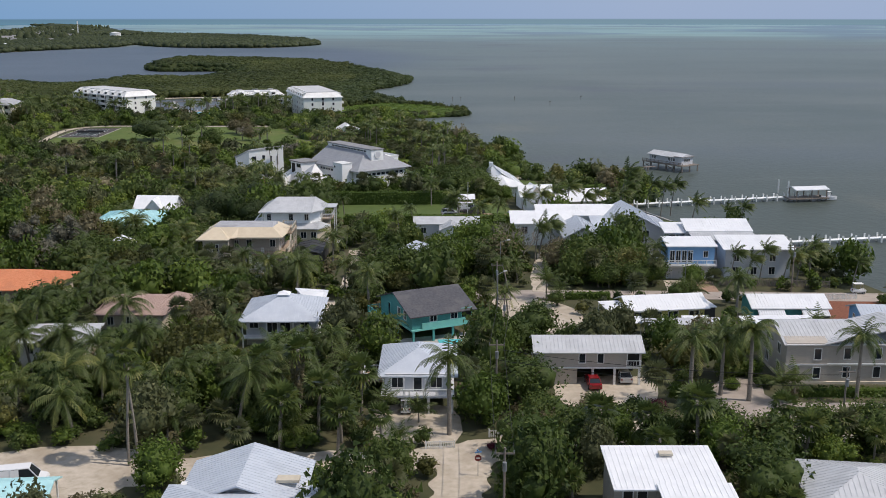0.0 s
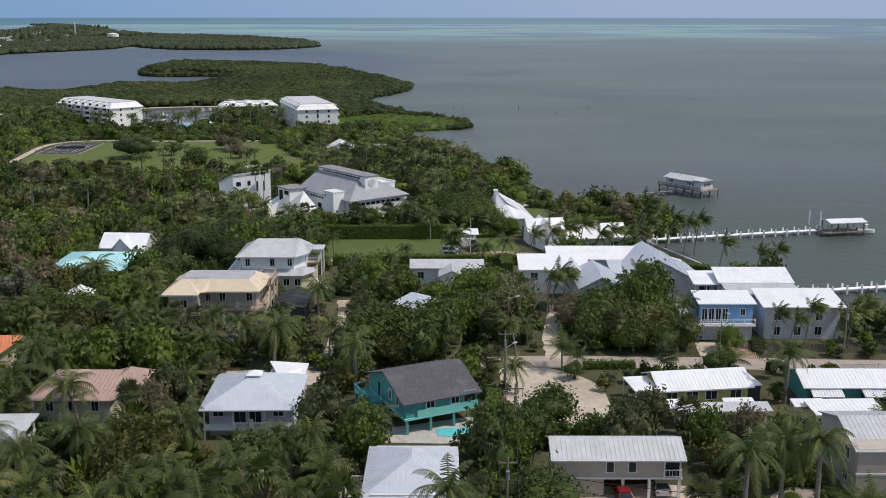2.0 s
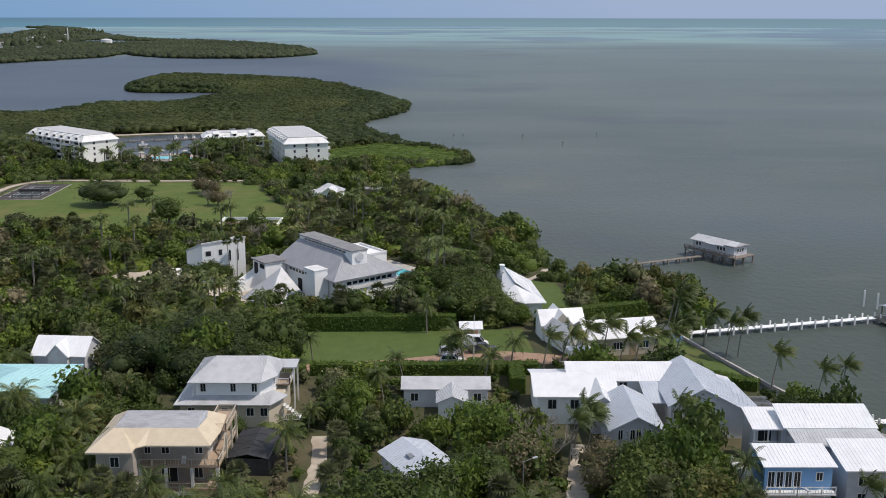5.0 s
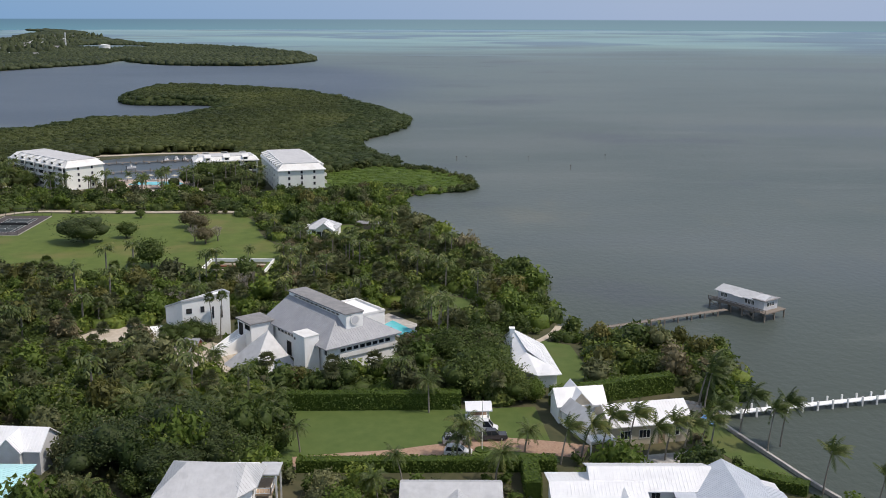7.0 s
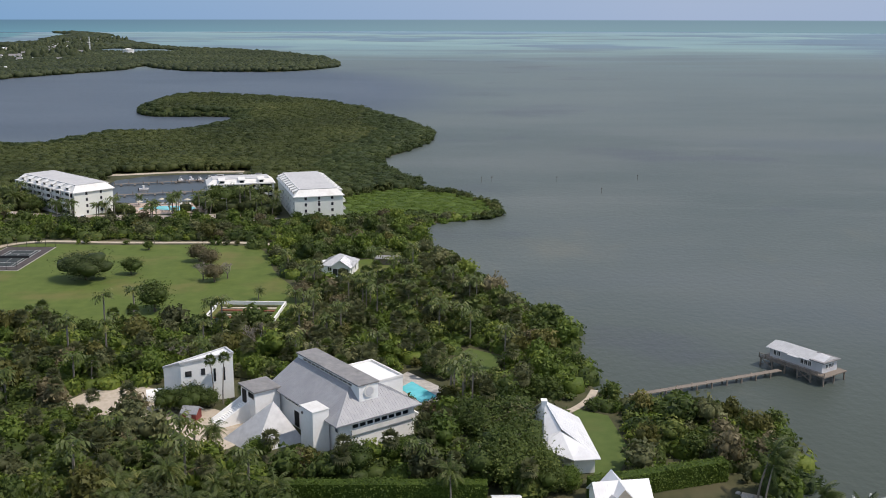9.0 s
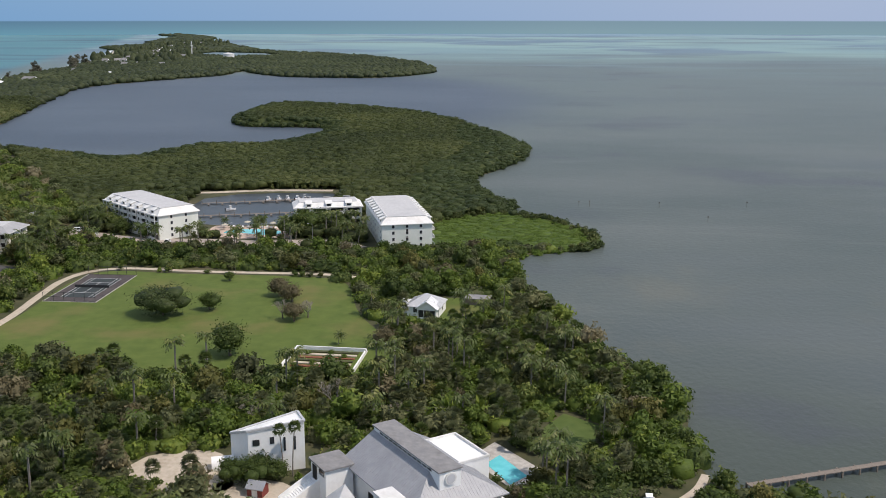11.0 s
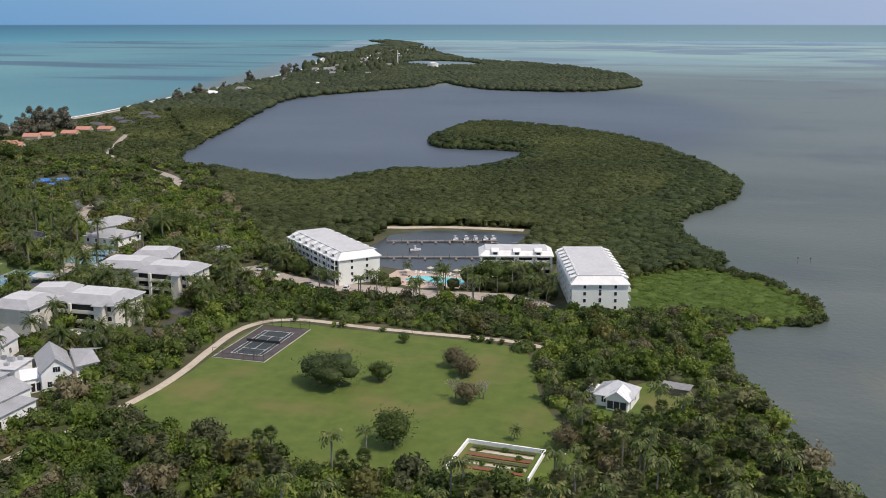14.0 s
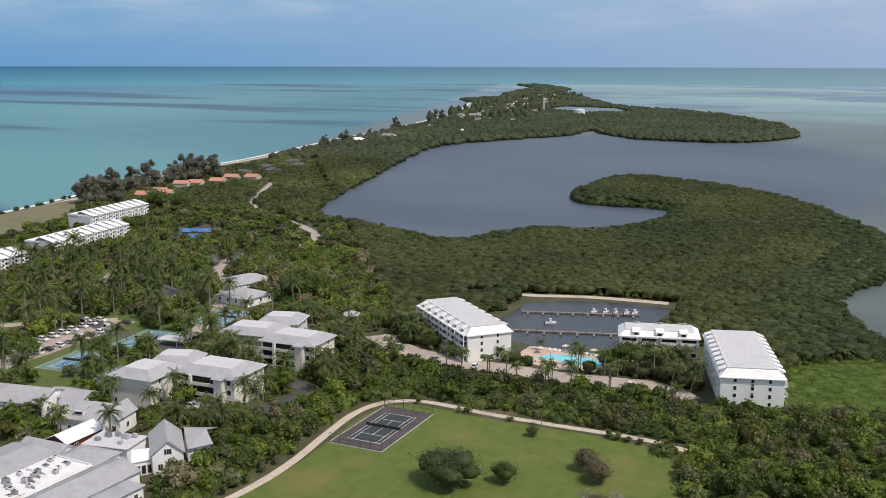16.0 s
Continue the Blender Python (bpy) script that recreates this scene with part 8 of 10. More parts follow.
# its closed lower canopy, and a leafy edge
px, py = jitter_grid(-262, 75, 262, 500, 4.6)
ok = free(px, py, 3.4, 2.4, 2.4) & wooded(px, py) & ((py < 486) | (px < -160) | (px > -76))
px, py = px[ok], py[ok]
wide = rng.uniform(3.0, 4.2, len(px))
kind = drift(px, py, 0.07, 9) + rng.normal(0, 0.3, len(px))
for lo, hi, mat_ in ((-9, 0.1, LEAF_A), (0.1, 0.45, LEAF_C), (0.45, 9, LEAF_O)):
    m = (kind >= lo) & (kind < hi)
    mass("woodland", LOWER, px[m], py[m], 0.4 + rng.uniform(0, 1.3, m.sum()), wide[m], wide[m] * rng.uniform(0.7, 1.0, m.sum()), mat_, "closed lower canopy of the woods round the field", "woods", rng.normal(0.08, 0.14, m.sum()))
px, py = jitter_grid(-262, 75, 262, 500, 3.6)
ok = free(px, py, 1.2, 0.8, 0.6) & wooded(px, py) & ~free(px, py, 4.2, 3.4, 3.2)
px, py = px[ok], py[ok]
woods(px, py, SHRUB, rng.uniform(1.5, 2.3, len(px)), rng.uniform(1.5, 2.8, len(px)), 0.35, 8)
# resort gardens and woods towards the gulf
px, py = jitter_grid(-640, -150, 340, 760, 6.4)
ok = free(px, py, 1.4, 1.0) & wooded(px, py) & ~mangrove_side(px, py) & ((px < -262) | (py >= 488)) & (distance(px, py, TAIL[13:]) > 40)
px, py = px[ok], py[ok]
garden = (px > -460) & (px < -200) & (py < 640)
rad = rng.uniform(2.5, 3.8, len(px)) + rng.uniform(0, 1.5, len(px)) ** 2 + 0.6 * garden
hgt = rad * rng.uniform(0.95, 1.35, len(px)) + 0.4 * garden
woods(px[~garden], py[~garden], COARSE, rad[~garden], hgt[~garden], 0.3, 12, 0.06)
woods(px[garden], py[garden], GARDEN, rad[garden], hgt[garden], 0.42, 12, 0.24)
px, py = jitter_grid(-640, -450, 480, 760, 5.0)
ok = free(px, py, 1.4, 1.0) & (distance(px, py, TAIL[13:]) < 42) & (distance(px, py, TAIL[13:]) > 20)
px, py = px[ok], py[ok]
mass("scrub", SHRUB, px, py, np.zeros(len(px)), rng.uniform(2.2, 3.6, len(px)), rng.uniform(0.7, 1.8, len(px)), LEAF_Y, "low dune scrub behind the beach", "scrub")

# mangrove on the point, round the lagoon and along the bay
SPIT_AREA = [(-75, 478), (-18, 478), (14, 508), (8, 532), (-4, 548), (-30, 566), (-52, 548), (-66, 500)]
px, py = jitter_grid(-640, 20, 486, 1080, 4.7)
ok = free(px, py, 1.6, 1.6) & mangrove_side(px, py)
px, py = px[ok], py[ok]
low = in_poly(px, py, SPIT_AREA)
edge = np.clip(distance(px, py, COAST[:420]) / 9, 0.55, 1)
tall = 3.6 * np.clip((py - 800) / 110, 0, 1) * np.clip((py - 800) / 110, 0, 1)
h0 = np.where(low, 2.0, (4.6 + tall + 1.6 * drift(px, py, 0.018, 2)) * edge) + rng.normal(0, 0.42, len(px))
far = py >= 640
shore = ~low & (distance(px, py, COAST[:420]) < 16 + 12 * drift(px, py, 0.03, 4) + 22 * (px > -80)) & (px > -300)
low_or_shore = low | shore
for m, temps, mat_, lab in ((shore, CANOPY, LEAF_G, "deep green mangrove fringe along the shore"), (~low_or_shore & ~far, CANOPY, LEAF_M, "dense olive-green mangrove forest on the point"), (~low_or_shore & far, ROUGH, LEAF_M, "dense olive-green mangrove forest farther out"), (low, CANOPY, LEAF_L, "low bright green mangrove on the spit")):
    k = m.sum()
    wide = rng.uniform(2.6, 4.5, k)
    mass("mangrove", temps, px[m], py[m], np.where(low[m], 0.75, h0[m] - 1.5), wide, np.where(low[m], 1.1, wide * rng.uniform(0.40, 0.62, k)), mat_, lab, "mangrove", rng.normal(0, 0.10, k))
# the closed leaf roof between the crowns
step = 2.2
nx, ny = int(660 / step), int(594 / step)
gx, gy = np.meshgrid(np.arange(nx) * step - 640, np.arange(ny) * step + 486)
gx, gy = gx.ravel() + rng.uniform(-0.7, 0.7, nx * ny), gy.ravel() + rng.uniform(-0.7, 0.7, nx * ny)
inside = free(gx, gy, 2.6, 2.6) & mangrove_side(gx, gy) & ~in_poly(gx, gy, SPIT_AREA)
number = np.cumsum(inside) - 1
qx, qy = gx[inside], gy[inside]
edge = np.clip(distance(qx, qy, COAST[:420]) / 9, 0.3, 1)
tall = 3.6 * np.clip((qy - 800) / 110, 0, 1) ** 2
qz = (2.7 + tall + 1.6 * drift(qx, qy, 0.018, 2)) * edge + 0.9 * drift(qx, qy, 0.3, 6) + rng.normal(0, 0.35, len(qx))
a = np.arange(nx * ny).reshape(ny, nx)
quads = np.stack([a[:-1, :-1].ravel(), a[:-1, 1:].ravel(), a[1:, 1:].ravel(), a[1:, :-1].ravel()], 1)
quads = number[quads[inside[quads].all(1)]]
roof_tone = np.clip(0.42 + 0.35 * drift(qx, qy, 0.2, 3) + rng.normal(0, 0.08, len(qx)), 0, 1)
tagged(new("mangrove", foliage_mesh("mangrove", np.stack([qx, qy, qz], 1), quads, roof_tone, LEAF_M)), "closed olive-green leaf roof of the mangrove", "mangrove", "", "stuff")
# skirts of leaves down to the water
line = [q for q in COAST if 486 < q[1] < 1070 and q[0] > -640]
ex, ey = np.array(line).T
ex, ey = np.repeat(ex, 2) + rng.normal(0, 1.2, 2 * len(ex)), np.repeat(ey, 2) + rng.normal(0, 1.2, 2 * len(ey))
on_spit = in_poly(ex, ey, SPIT_AREA)
mass("mangrove", SHRUB, ex[on_spit], ey[on_spit], np.full(on_spit.sum(), -0.4), rng.uniform(1.8, 2.6, on_spit.sum()), rng.uniform(1.6, 2.3, on_spit.sum()), LEAF_L, "bright mangrove edge of the spit", "mangrove")
sheet("marsh", MARSH, 0.85, LEAF_L, "low matted green marsh on the spit", "marsh", drop=1.2)
ex, ey = ex[~on_spit], ey[~on_spit]
mass("mangrove", SHRUB, ex, ey, np.full(len(ex), -0.4), rng.uniform(2.4, 3.6, len(ex)), rng.uniform(2.2, 3.6, len(ex)), LEAF_G, "mangrove edge hanging over the water", "mangrove")

# leafy edges of the mangrove inland
px, py = jitter_grid(-330, 20, 484, 660, 3.4)
ok = free(px, py, 1.2, 0.8, 0.4) & (mangrove_side(px, py) | (py < 500)) & ((distance(px, py, [*SPIT_AREA, SPIT_AREA[0]]) < 3.5) | ~free(px, py, 4.0, 4.0, 4.0)) & ~in_poly(px, py, MARSH)
px, py = px[ok], py[ok]
mass("mangrove", SHRUB, px, py, np.full(len(px), -0.2), rng.uniform(1.8, 2.6, len(px)), rng.uniform(2.2, 4.0, len(px)), LEAF_M, "leafy inland edge of the mangrove", "mangrove", rng.normal(0, 0.1, len(px)))

# far woods
px, py = jitter_grid(-760, -200, 740, 1100, 8.0)
ok = free(px, py, 2, 2) & ~mangrove_side(px, py) & (distance(px, py, TAIL[13:]) > 34)
px, py = px[ok], py[ok]
mass("woodland", ROUGH, px, py, rng.uniform(0.8, 2.4, len(px)), rng.uniform(5.0, 7.2, len(px)), rng.uniform(3.0, 5.4, len(px)), LEAF_M, "distant green coastal woodland", "woods", rng.normal(0, 0.13, len(px)))
px, py = jitter_grid(-1050, -200, 1080, 2700, 8.5)
ok = free(px, py, 2, 2) & (distance(px, py, TAIL[13:]) > 22)
px, py = px[ok], py[ok]
mass("woodland", LUMP1, px, py, np.zeros(len(px)), rng.uniform(5, 7.8, len(px)), rng.uniform(4, 8, len(px)), LEAF_F, "distant dark mangrove and woodland", "woods", rng.normal(0.05, 0.13, len(px)))
px, py = jitter_grid(-1150, -600, 1900, 3200, 24)
ok = in_poly(px, py, COAST) & free(px, py, 2, 2) & (np.abs(px + 690 + 560 * (py - 1200) / 2200 - 60) < 110) & (rng.random(len(px)) < 0.5)
px, py = px[ok], py[ok]
mass("woodland", LUMP, px, py, np.zeros(len(px)), rng.uniform(5, 9, len(px)), rng.uniform(9, 15, len(px)), LEAF_F, "tall dark tree clumps in the distant village", "woods", rng.normal(-0.1, 0.1, len(px)))
px, py = jitter_grid(-2300, -800, 2600, 4650, 30)
ok = in_poly(px, py, COAST)
px, py = px[ok], py[ok]
mass("woodland", LUMP1, px, py, np.zeros(len(px)), rng.uniform(18, 28, len(px)), rng.uniform(6, 10, len(px)), LEAF_F, "hazy far end of the wooded island", "woods")


# ---- single trees and palms ----
def crown_of(temps, k, rx, rz, z, material, name="crown"):
    v, f, t = temps[k]
    return foliage_mesh(name, v * (rx, rx, rz) + (0, 0, z), f, t, material)


def trunk_mesh(name, pts, r0, r1, material, sides=7):
    """A tapering trunk along points."""
    bm = bmesh.new()
    rings = []
    for i, p in enumerate(pts):
        r = r0 + (r1 - r0) * i / (len(pts) - 1)
        rings.append([bm.verts.new((p[0] + r * math.cos(a * math.tau / sides), p[1] + r * math.sin(a * math.tau / sides), p[2])) for a in range(sides)])
    for a, b in zip(rings, rings[1:]):
        for i in range(sides):
            j = (i + 1) % sides
            bm.faces.new((a[i], a[j], b[j], b[i]))
    bm.faces.new(rings[-1])
    me = bpy.data.meshes.new(name)
    bm.to_mesh(me)
    bm.free()
    me.materials.append(material)
    me.shade_smooth()
    return me


def broadleaf(label, k, rad, hgt, material, limbs=4, shapes=None):
    p = thing("tree", label, "tree")
    def add(name, me):
        o = new(name, me)
        o.parent = p
    th = hgt * 0.42
    add("trunk", trunk_mesh("trunk", [(0, 0, -0.1), (0.1, 0.05, th * 0.5), (0.0, 0.1, th)], 0.30, 0.2, BARK))
    for i in range(limbs):
        a = i * math.tau / limbs + 0.5
        add("limb", trunk_mesh("limb", [(0, 0.1, th * 0.9), (math.cos(a) * rad * 0.3, math.sin(a) * rad * 0.3, th * 1.3), (math.cos(a) * rad * 0.55, math.sin(a) * rad * 0.55, th * 1.65)], 0.16, 0.06, BARK, 5))
    add("crown", crown_of(shapes or FINE, k, rad, hgt * 0.78, hgt * 0.16, material))
    return p


def palm(label, head, trunk_h, lean, r0, r1, material, wind=0.0, skirt=False, name="palm_tree"):
    p = thing(name, label, "palm tree")
    n = 6
    pts = [(lean * (i / n) ** 1.7, 0.25 * lean * (i / n) ** 2, trunk_h * i / n) for i in range(n + 1)]
    o = new("trunk", trunk_mesh("trunk", pts, r0, r1, TRUNK))
    o.parent = p
    v, f, t = head
    o = new("crown", foliage_mesh("crown", v + np.array(pts[-1]), f, t, material))
    o.parent = p
    if skirt:
        n = 260
        a, z = rng.uniform(0, math.tau, n), rng.uniform(0.30, 0.98, n) * trunk_h
        r = 0.35 + 0.65 * (z / trunk_h) ** 2
        c = np.stack([np.cos(a) * r, np.sin(a) * r, z], 1)
        v = cards(c, unit(np.stack([np.cos(a), np.sin(a), 0.2 + 0 * a], 1) + rng.normal(0, 0.3, (n, 3))), np.full(n, 0.42), rng, 0.35)
        o = new("skirt", foliage_mesh("skirt", v, card_faces(n), np.repeat(rng.uniform(0.1, 0.7, n), 3), LEAF_B))
        o.parent = p
    return p


TREES = {
    "great": [broadleaf("huge spreading dark-green tree with a dense domed crown", k, 8.4, 9.6, LEAF_G, 6, GREAT) for k in (0, 1)],
    "dark": [broadleaf("spreading dark-green broadleaf tree with a dense crown", k, 4.6, 6.8, LEAF_A) for k in (0, 1)],
    "bright": [broadleaf("rounded bright green garden tree", k, 3.8, 6.0, LEAF_H) for k in (2,)],
    "brown": [broadleaf("half-bare brownish tree with thin foliage", k, 3.6, 5.6, LEAF_B) for k in (3,)],
    "small": [broadleaf("small round leafy tree", k, 2.3, 3.8, LEAF_A, 3) for k in (1,)],
}
COCO = [frond_template(rng, 24, 3.2, 19, 2.0, width=0.034, leaf_len=0.21, up=1.15) for _ in range(3)]
WINDY = [frond_template(rng, 30, 3.5, 18, 1.2, wind=0.75, up=1.1, width=0.046, leaf_len=0.21) for _ in range(2)]
ROYAL = [frond_template(rng, 22, 3.7, 20, 2.3, up=1.25, leaf_len=0.19, width=0.036) for _ in range(2)]
SIMPLE = [frond_template(rng, 14, 3.0, 4, 1.6, width=0.2, leaf_len=0.34) for _ in range(3)]
FAN = [fan_template(rng, 26, 1.9) for _ in range(3)]
YOUNG = [frond_template(rng, 15, 2.2, 14, 1.2, up=1.3, low=0.1, width=0.04, leaf_len=0.25) for _ in range(2)]
PALMS = {
    "coco": [palm("coconut palm with arching green fronds", COCO[i], h_, l_, 0.17, 0.10, LEAF_P, name="coconut_palm") for i, h_, l_ in ((0, 4.6, 0.8), (1, 3.8, -0.7), (2, 5.6, 1.2))],
    "windy": [palm("wind-blown coconut palm on the shore", WINDY[i], h_, l_, 0.17, 0.10, LEAF_P, name="coconut_palm") for i, h_, l_ in ((0, 8.2, 1.0), (1, 6.8, 1.6))],
    "royal": [palm("tall royal palm with a thick pale trunk", ROYAL[i], h_, 0.1, 0.25, 0.17, LEAF_P, name="royal_palm") for i, h_ in ((0, 6.8), (1, 7.8))],
    "sabal": [palm("cabbage palm with a round head of fan leaves", FAN[i], h_, l_, 0.17, 0.15, LEAF_P, name="cabbage_palm") for i, h_, l_ in ((0, 4.4, 0.3), (1, 5.4, -0.3), (2, 3.4, 0.2))],
    "tall": [palm("tall slender fan palm with a thin bare trunk", FAN[0], 13.2, -0.9, 0.19, 0.12, LEAF_P, name="fan_palm")],
    "skirted": [palm("fan palm with a thick skirt of dead leaves", FAN[2], 8.4, 0.2, 0.3, 0.22, LEAF_P, skirt=True, name="fan_palm")],
    "young": [palm("young feathery palm in a garden", YOUNG[i], h_, 0.1, 0.10, 0.08, LEAF_P, name="young_palm") for i, h_ in ((0, 1.4), (1, 2.2))],
    "silver": [palm("silvery blue fan palm", FAN[1], 1.2, 0.0, 0.2, 0.18, LEAF_S, name="silver_palm")],
}
planted = set()
plant_rng = random.Random(21)


def plant(kind, x, y, scale=1.0, turn=None, pick=None):
    fam = TREES.get(kind) or PALMS[kind]
    src = fam[plant_rng.randrange(len(fam)) if pick is None else pick]
    a = plant_rng.uniform(0, 360) if turn is None else turn
    if kind == "windy" and turn is None:
        a = plant_rng.uniform(-25, 25)
    s = scale * plant_rng.uniform(0.9, 1.12)
    m = pose(x, y, 0, 0, 0, a) @ Matrix.Diagonal((s, s, s, 1))
    if src.name not in planted:
        planted.add(src.name)
        src.matrix_world = m
        return src
    o = copy_thing(src, pose(x, y, 0, 0, 0, a))
    o.scale = (s, s, s)
    return o


# trees in the field and by the houses
for kind, x, y, s in (("great", -116.6, 401, 1.08), ("dark", -105, 408, 0.95), ("dark", -85.5, 369, 1.4), ("brown", -77, 400, 1.2), ("brown", -83, 419, 1.1), ("brown", -88, 425, 1.15), ("small", -110, 441, 0.9),
                      ("dark", 10, 121, 1.3), ("dark", 12, 113, 0.8), ("small", 42, 168, 1.2), ("dark", -7, 180, 1.3), ("dark", -1, 182, 1.3), ("dark", 5, 188, 1.3), ("dark", -12, 178, 1.2), ("bright", 8, 203, 1.7), ("brown", 11, 194, 1.4), ("brown", 23, 196, 1.0),
                      ("great", -45, 242, 1.05), ("great", -54, 237, 1.0), ("great", -37, 240, 0.9), ("great", -43, 232, 0.9), ("dark", -32, 235, 1.2), ("dark", -6, 283, 1.2), ("bright", -12, 277, 1.0), ("dark", -20, 272, 1.1), ("brown", -30, 273, 0.9), ("dark", 0, 291, 1.1), ("bright", -38, 277, 0.8), ("dark", 8, 290, 1.3), ("dark", 3, 286, 1.0), ("dark", 8, 268.5, 1.35), ("dark", 12.8, 270, 1.05), ("dark", 4, 270, 1.3), ("bright", 17, 267.8, 0.85), ("dark", 14.5, 266.5, 0.8), ("bright", -46, 186.3, 0.75), ("dark", -43.5, 187, 0.6), ("dark", 10.2, 276.5, 1.15), ("dark", 6.5, 273.5, 1.25), ("dark", 9.5, 283.5, 1.0), ("bright", 2.5, 272.5, 1.0), ("dark", 14.5, 148, 1.0), ("dark", 27, 187, 1.2), ("dark", 33, 184, 1.2), ("bright", 37, 190, 1.1), ("dark", 31, 193, 1.1), ("dark", 39.5, 181.5, 1.1), ("brown", 23.5, 190, 1.2), ("bright", 46.5, 179.5, 0.9), ("bright", 29, 179.5, 0.8), ("dark", 35, 179, 0.8), ("dark", 9.5, 106.5, 0.85), ("dark", 15, 108, 0.9), ("bright", 20.5, 108.5, 0.9), ("dark", 26, 108, 0.9), ("dark", 32, 108, 1.0), ("bright", 38, 107.5, 1.0), ("dark", 44, 107.5, 1.0), ("dark", 50, 108, 1.0), ("brown", 12.5, 111, 0.7), ("dark", 11.5, 126, 0.9), ("bright", 31.5, 103, 1.1), ("dark", 33, 95, 1.1), ("dark", 62, 104, 1.0),
                      ("dark", -57, 302.2, 0.95), ("dark", -53.5, 301.8, 0.75), ("bright", -60.3, 300.6, 0.7), ("dark", -62, 190, 1.1), ("dark", -68, 191, 1.2), ("bright", -57.5, 192.5, 0.9), ("dark", -72, 212, 1.1), ("dark", -78, 211, 1.1), ("bright", -65, 210, 0.9), ("dark", -60, 205, 1.1), ("dark", -52, 209, 1.1), ("bright", -14, 218, 1.1), ("bright", -30, 98, 1.0), ("brown", -47, 381, 1.1), ("dark", -62, 300, 0.8), ("bright", 38, 181, 0.9), ("dark", 31, 179, 0.9), ("small", 20, 167, 0.9),
                      ("bright", -197, 443, 1.5), ("bright", -192, 412, 1.3), ("dark", -263, 546, 2.5), ("dark", -259, 553, 1.8), ("dark", -104.5, 515, 1.5), ("dark", -98.5, 521.5, 1.5), ("dark", -92, 524, 1.4), ("dark", -110, 512.5, 1.1), ("dark", -184, 513, 1.1), ("dark", -176.5, 506.5, 0.9), ("dark", -192, 521, 1.1), ("bright", -165, 501, 0.8), ("dark", -38, 207.5, 0.75), ("dark", -32.5, 208, 0.7), ("bright", -27, 206.5, 0.7), ("dark", -44, 208.5, 0.9), ("dark", -57.5, 299.5, 0.95), ("bright", -300, 430, 1.4), ("bright", -340, 500, 1.5), ("bright", -355, 540, 1.5), ("dark", -520, 735, 2.2), ("dark", -505, 742, 2.0)):
    plant(kind, x, y, s)
for x, y in ((32.3, 122.2), (37.2, 125.2), (40.4, 123.2), (55, 124.1), (0.8, 112.3), (48.5, 157.5), (-12.5, 161)):
    plant("royal", x, y, 1.18)
for x, y, s in ((44.5, 122.2, 1.4), (46, 122.2, 1.3), (-7.3, 116.6, 1.3), (-5.6, 97, 1.6), (-3, 116, 1.2), (58, 118, 1.2), (15, 150, 1.3)):
    plant("young", x, y, s)
for x, y, a in ((-35.4, 103.8, 150), (-34.6, 104.6, 20)):
    plant("tall", x, y, 1.0, a)
for x, y in ((-22.4, 115.7), (-18.1, 117.0)):
    plant("skirted", x, y, 1.05)
for x, y in ((-10.3, 118.4), (-12, 105.7), (-19, 108)):
    plant("sabal", x, y, 1.25, pick=0)
for x, y, s in ((48, 264.5, 1.2), (52.4, 252.8, 1.0), (57.5, 246.5, 1.05), (58.5, 229.4, 0.95), (64.1, 222.9, 0.9), (68, 223, 0.85), (48.1, 261.2, 1.0), (54.5, 244, 0.9), (30.2, 240.5, 0.94), (33.4, 240.5, 0.92), (36.5, 240.9, 0.94), (39.6, 241.5, 0.94), (42.6, 242.7, 0.96), (45.3, 245.3, 0.96), (26.1, 242.0, 0.94), (22.6, 240.9, 0.92), (19.1, 239.2, 0.97), (35.5, 204.5, 0.85), (22, 201, 0.9), (20.5, 205, 0.95), (19, 199, 0.9), (57, 181, 0.8), (60, 182, 0.75), (64, 181, 0.8), (67, 182, 0.8), (70, 184, 0.8), (53.8, 180, 0.75), (76, 178, 0.8), (72, 190, 0.85)):
    plant("windy", x, y, s)
for x, y, s in ((-24.5, 243.6, 1.0), (-3, 260.9, 1.0), (13.5, 244, 0.9), (-59.8, 381.3, 0.8), (-134.9, 452.1, 0.7), (-129, 457, 0.7), (-111, 450.6, 0.65), (-85.8, 421, 0.75), (11, 161, 1.0), (24, 193, 0.9), (-18, 176, 1.1), (-26, 173, 1.2), (-36, 172, 1.1), (-8, 140, 1.1), (26, 182, 1.0), (31, 188, 1.0), (36, 185, 1.0), (40, 187, 1.0), (34, 195, 1.0)):
    plant("coco", x, y, s)
for x, y, s in ((-61, 131, 1.2), (-56.5, 129.5, 1.25), (-52, 130, 1.15), (-47, 185, 0.75), (-42, 183.5, 0.8), (-37.5, 184, 0.7), (-29.5, 185.5, 0.85), (-178, 508, 1.25), (-186, 516, 1.2), (-166, 500, 1.15), (-158, 497, 1.1), (-192, 524, 1.1), (-148, 505, 1.0), (-123, 509, 1.0), (-112, 511, 1.1), (-105, 505, 1.0), (-96, 510, 1.1), (-88, 515, 1.1), (-86, 503, 1.1), (-140, 522, 0.9), (-126, 524, 0.9), (-130, 500, 0.7), (-118, 500, 0.7), (-79, 500, 1.2), (-82, 490, 1.1)):
    plant("coco", x, y, s)
for x, y, a in ((-52.5, 303.0, 40), (-51.0, 303.8, 200)):
    plant("tall", x, y, 0.72, a)
plant("silver", -33.5, 182.0, 1.5)
plant("silver", 27, 191, 1.0)
SILVER = []
for x, y in ((-349, 590), (-339, 598), (-322, 603)):
    SILVER.append((x, y))


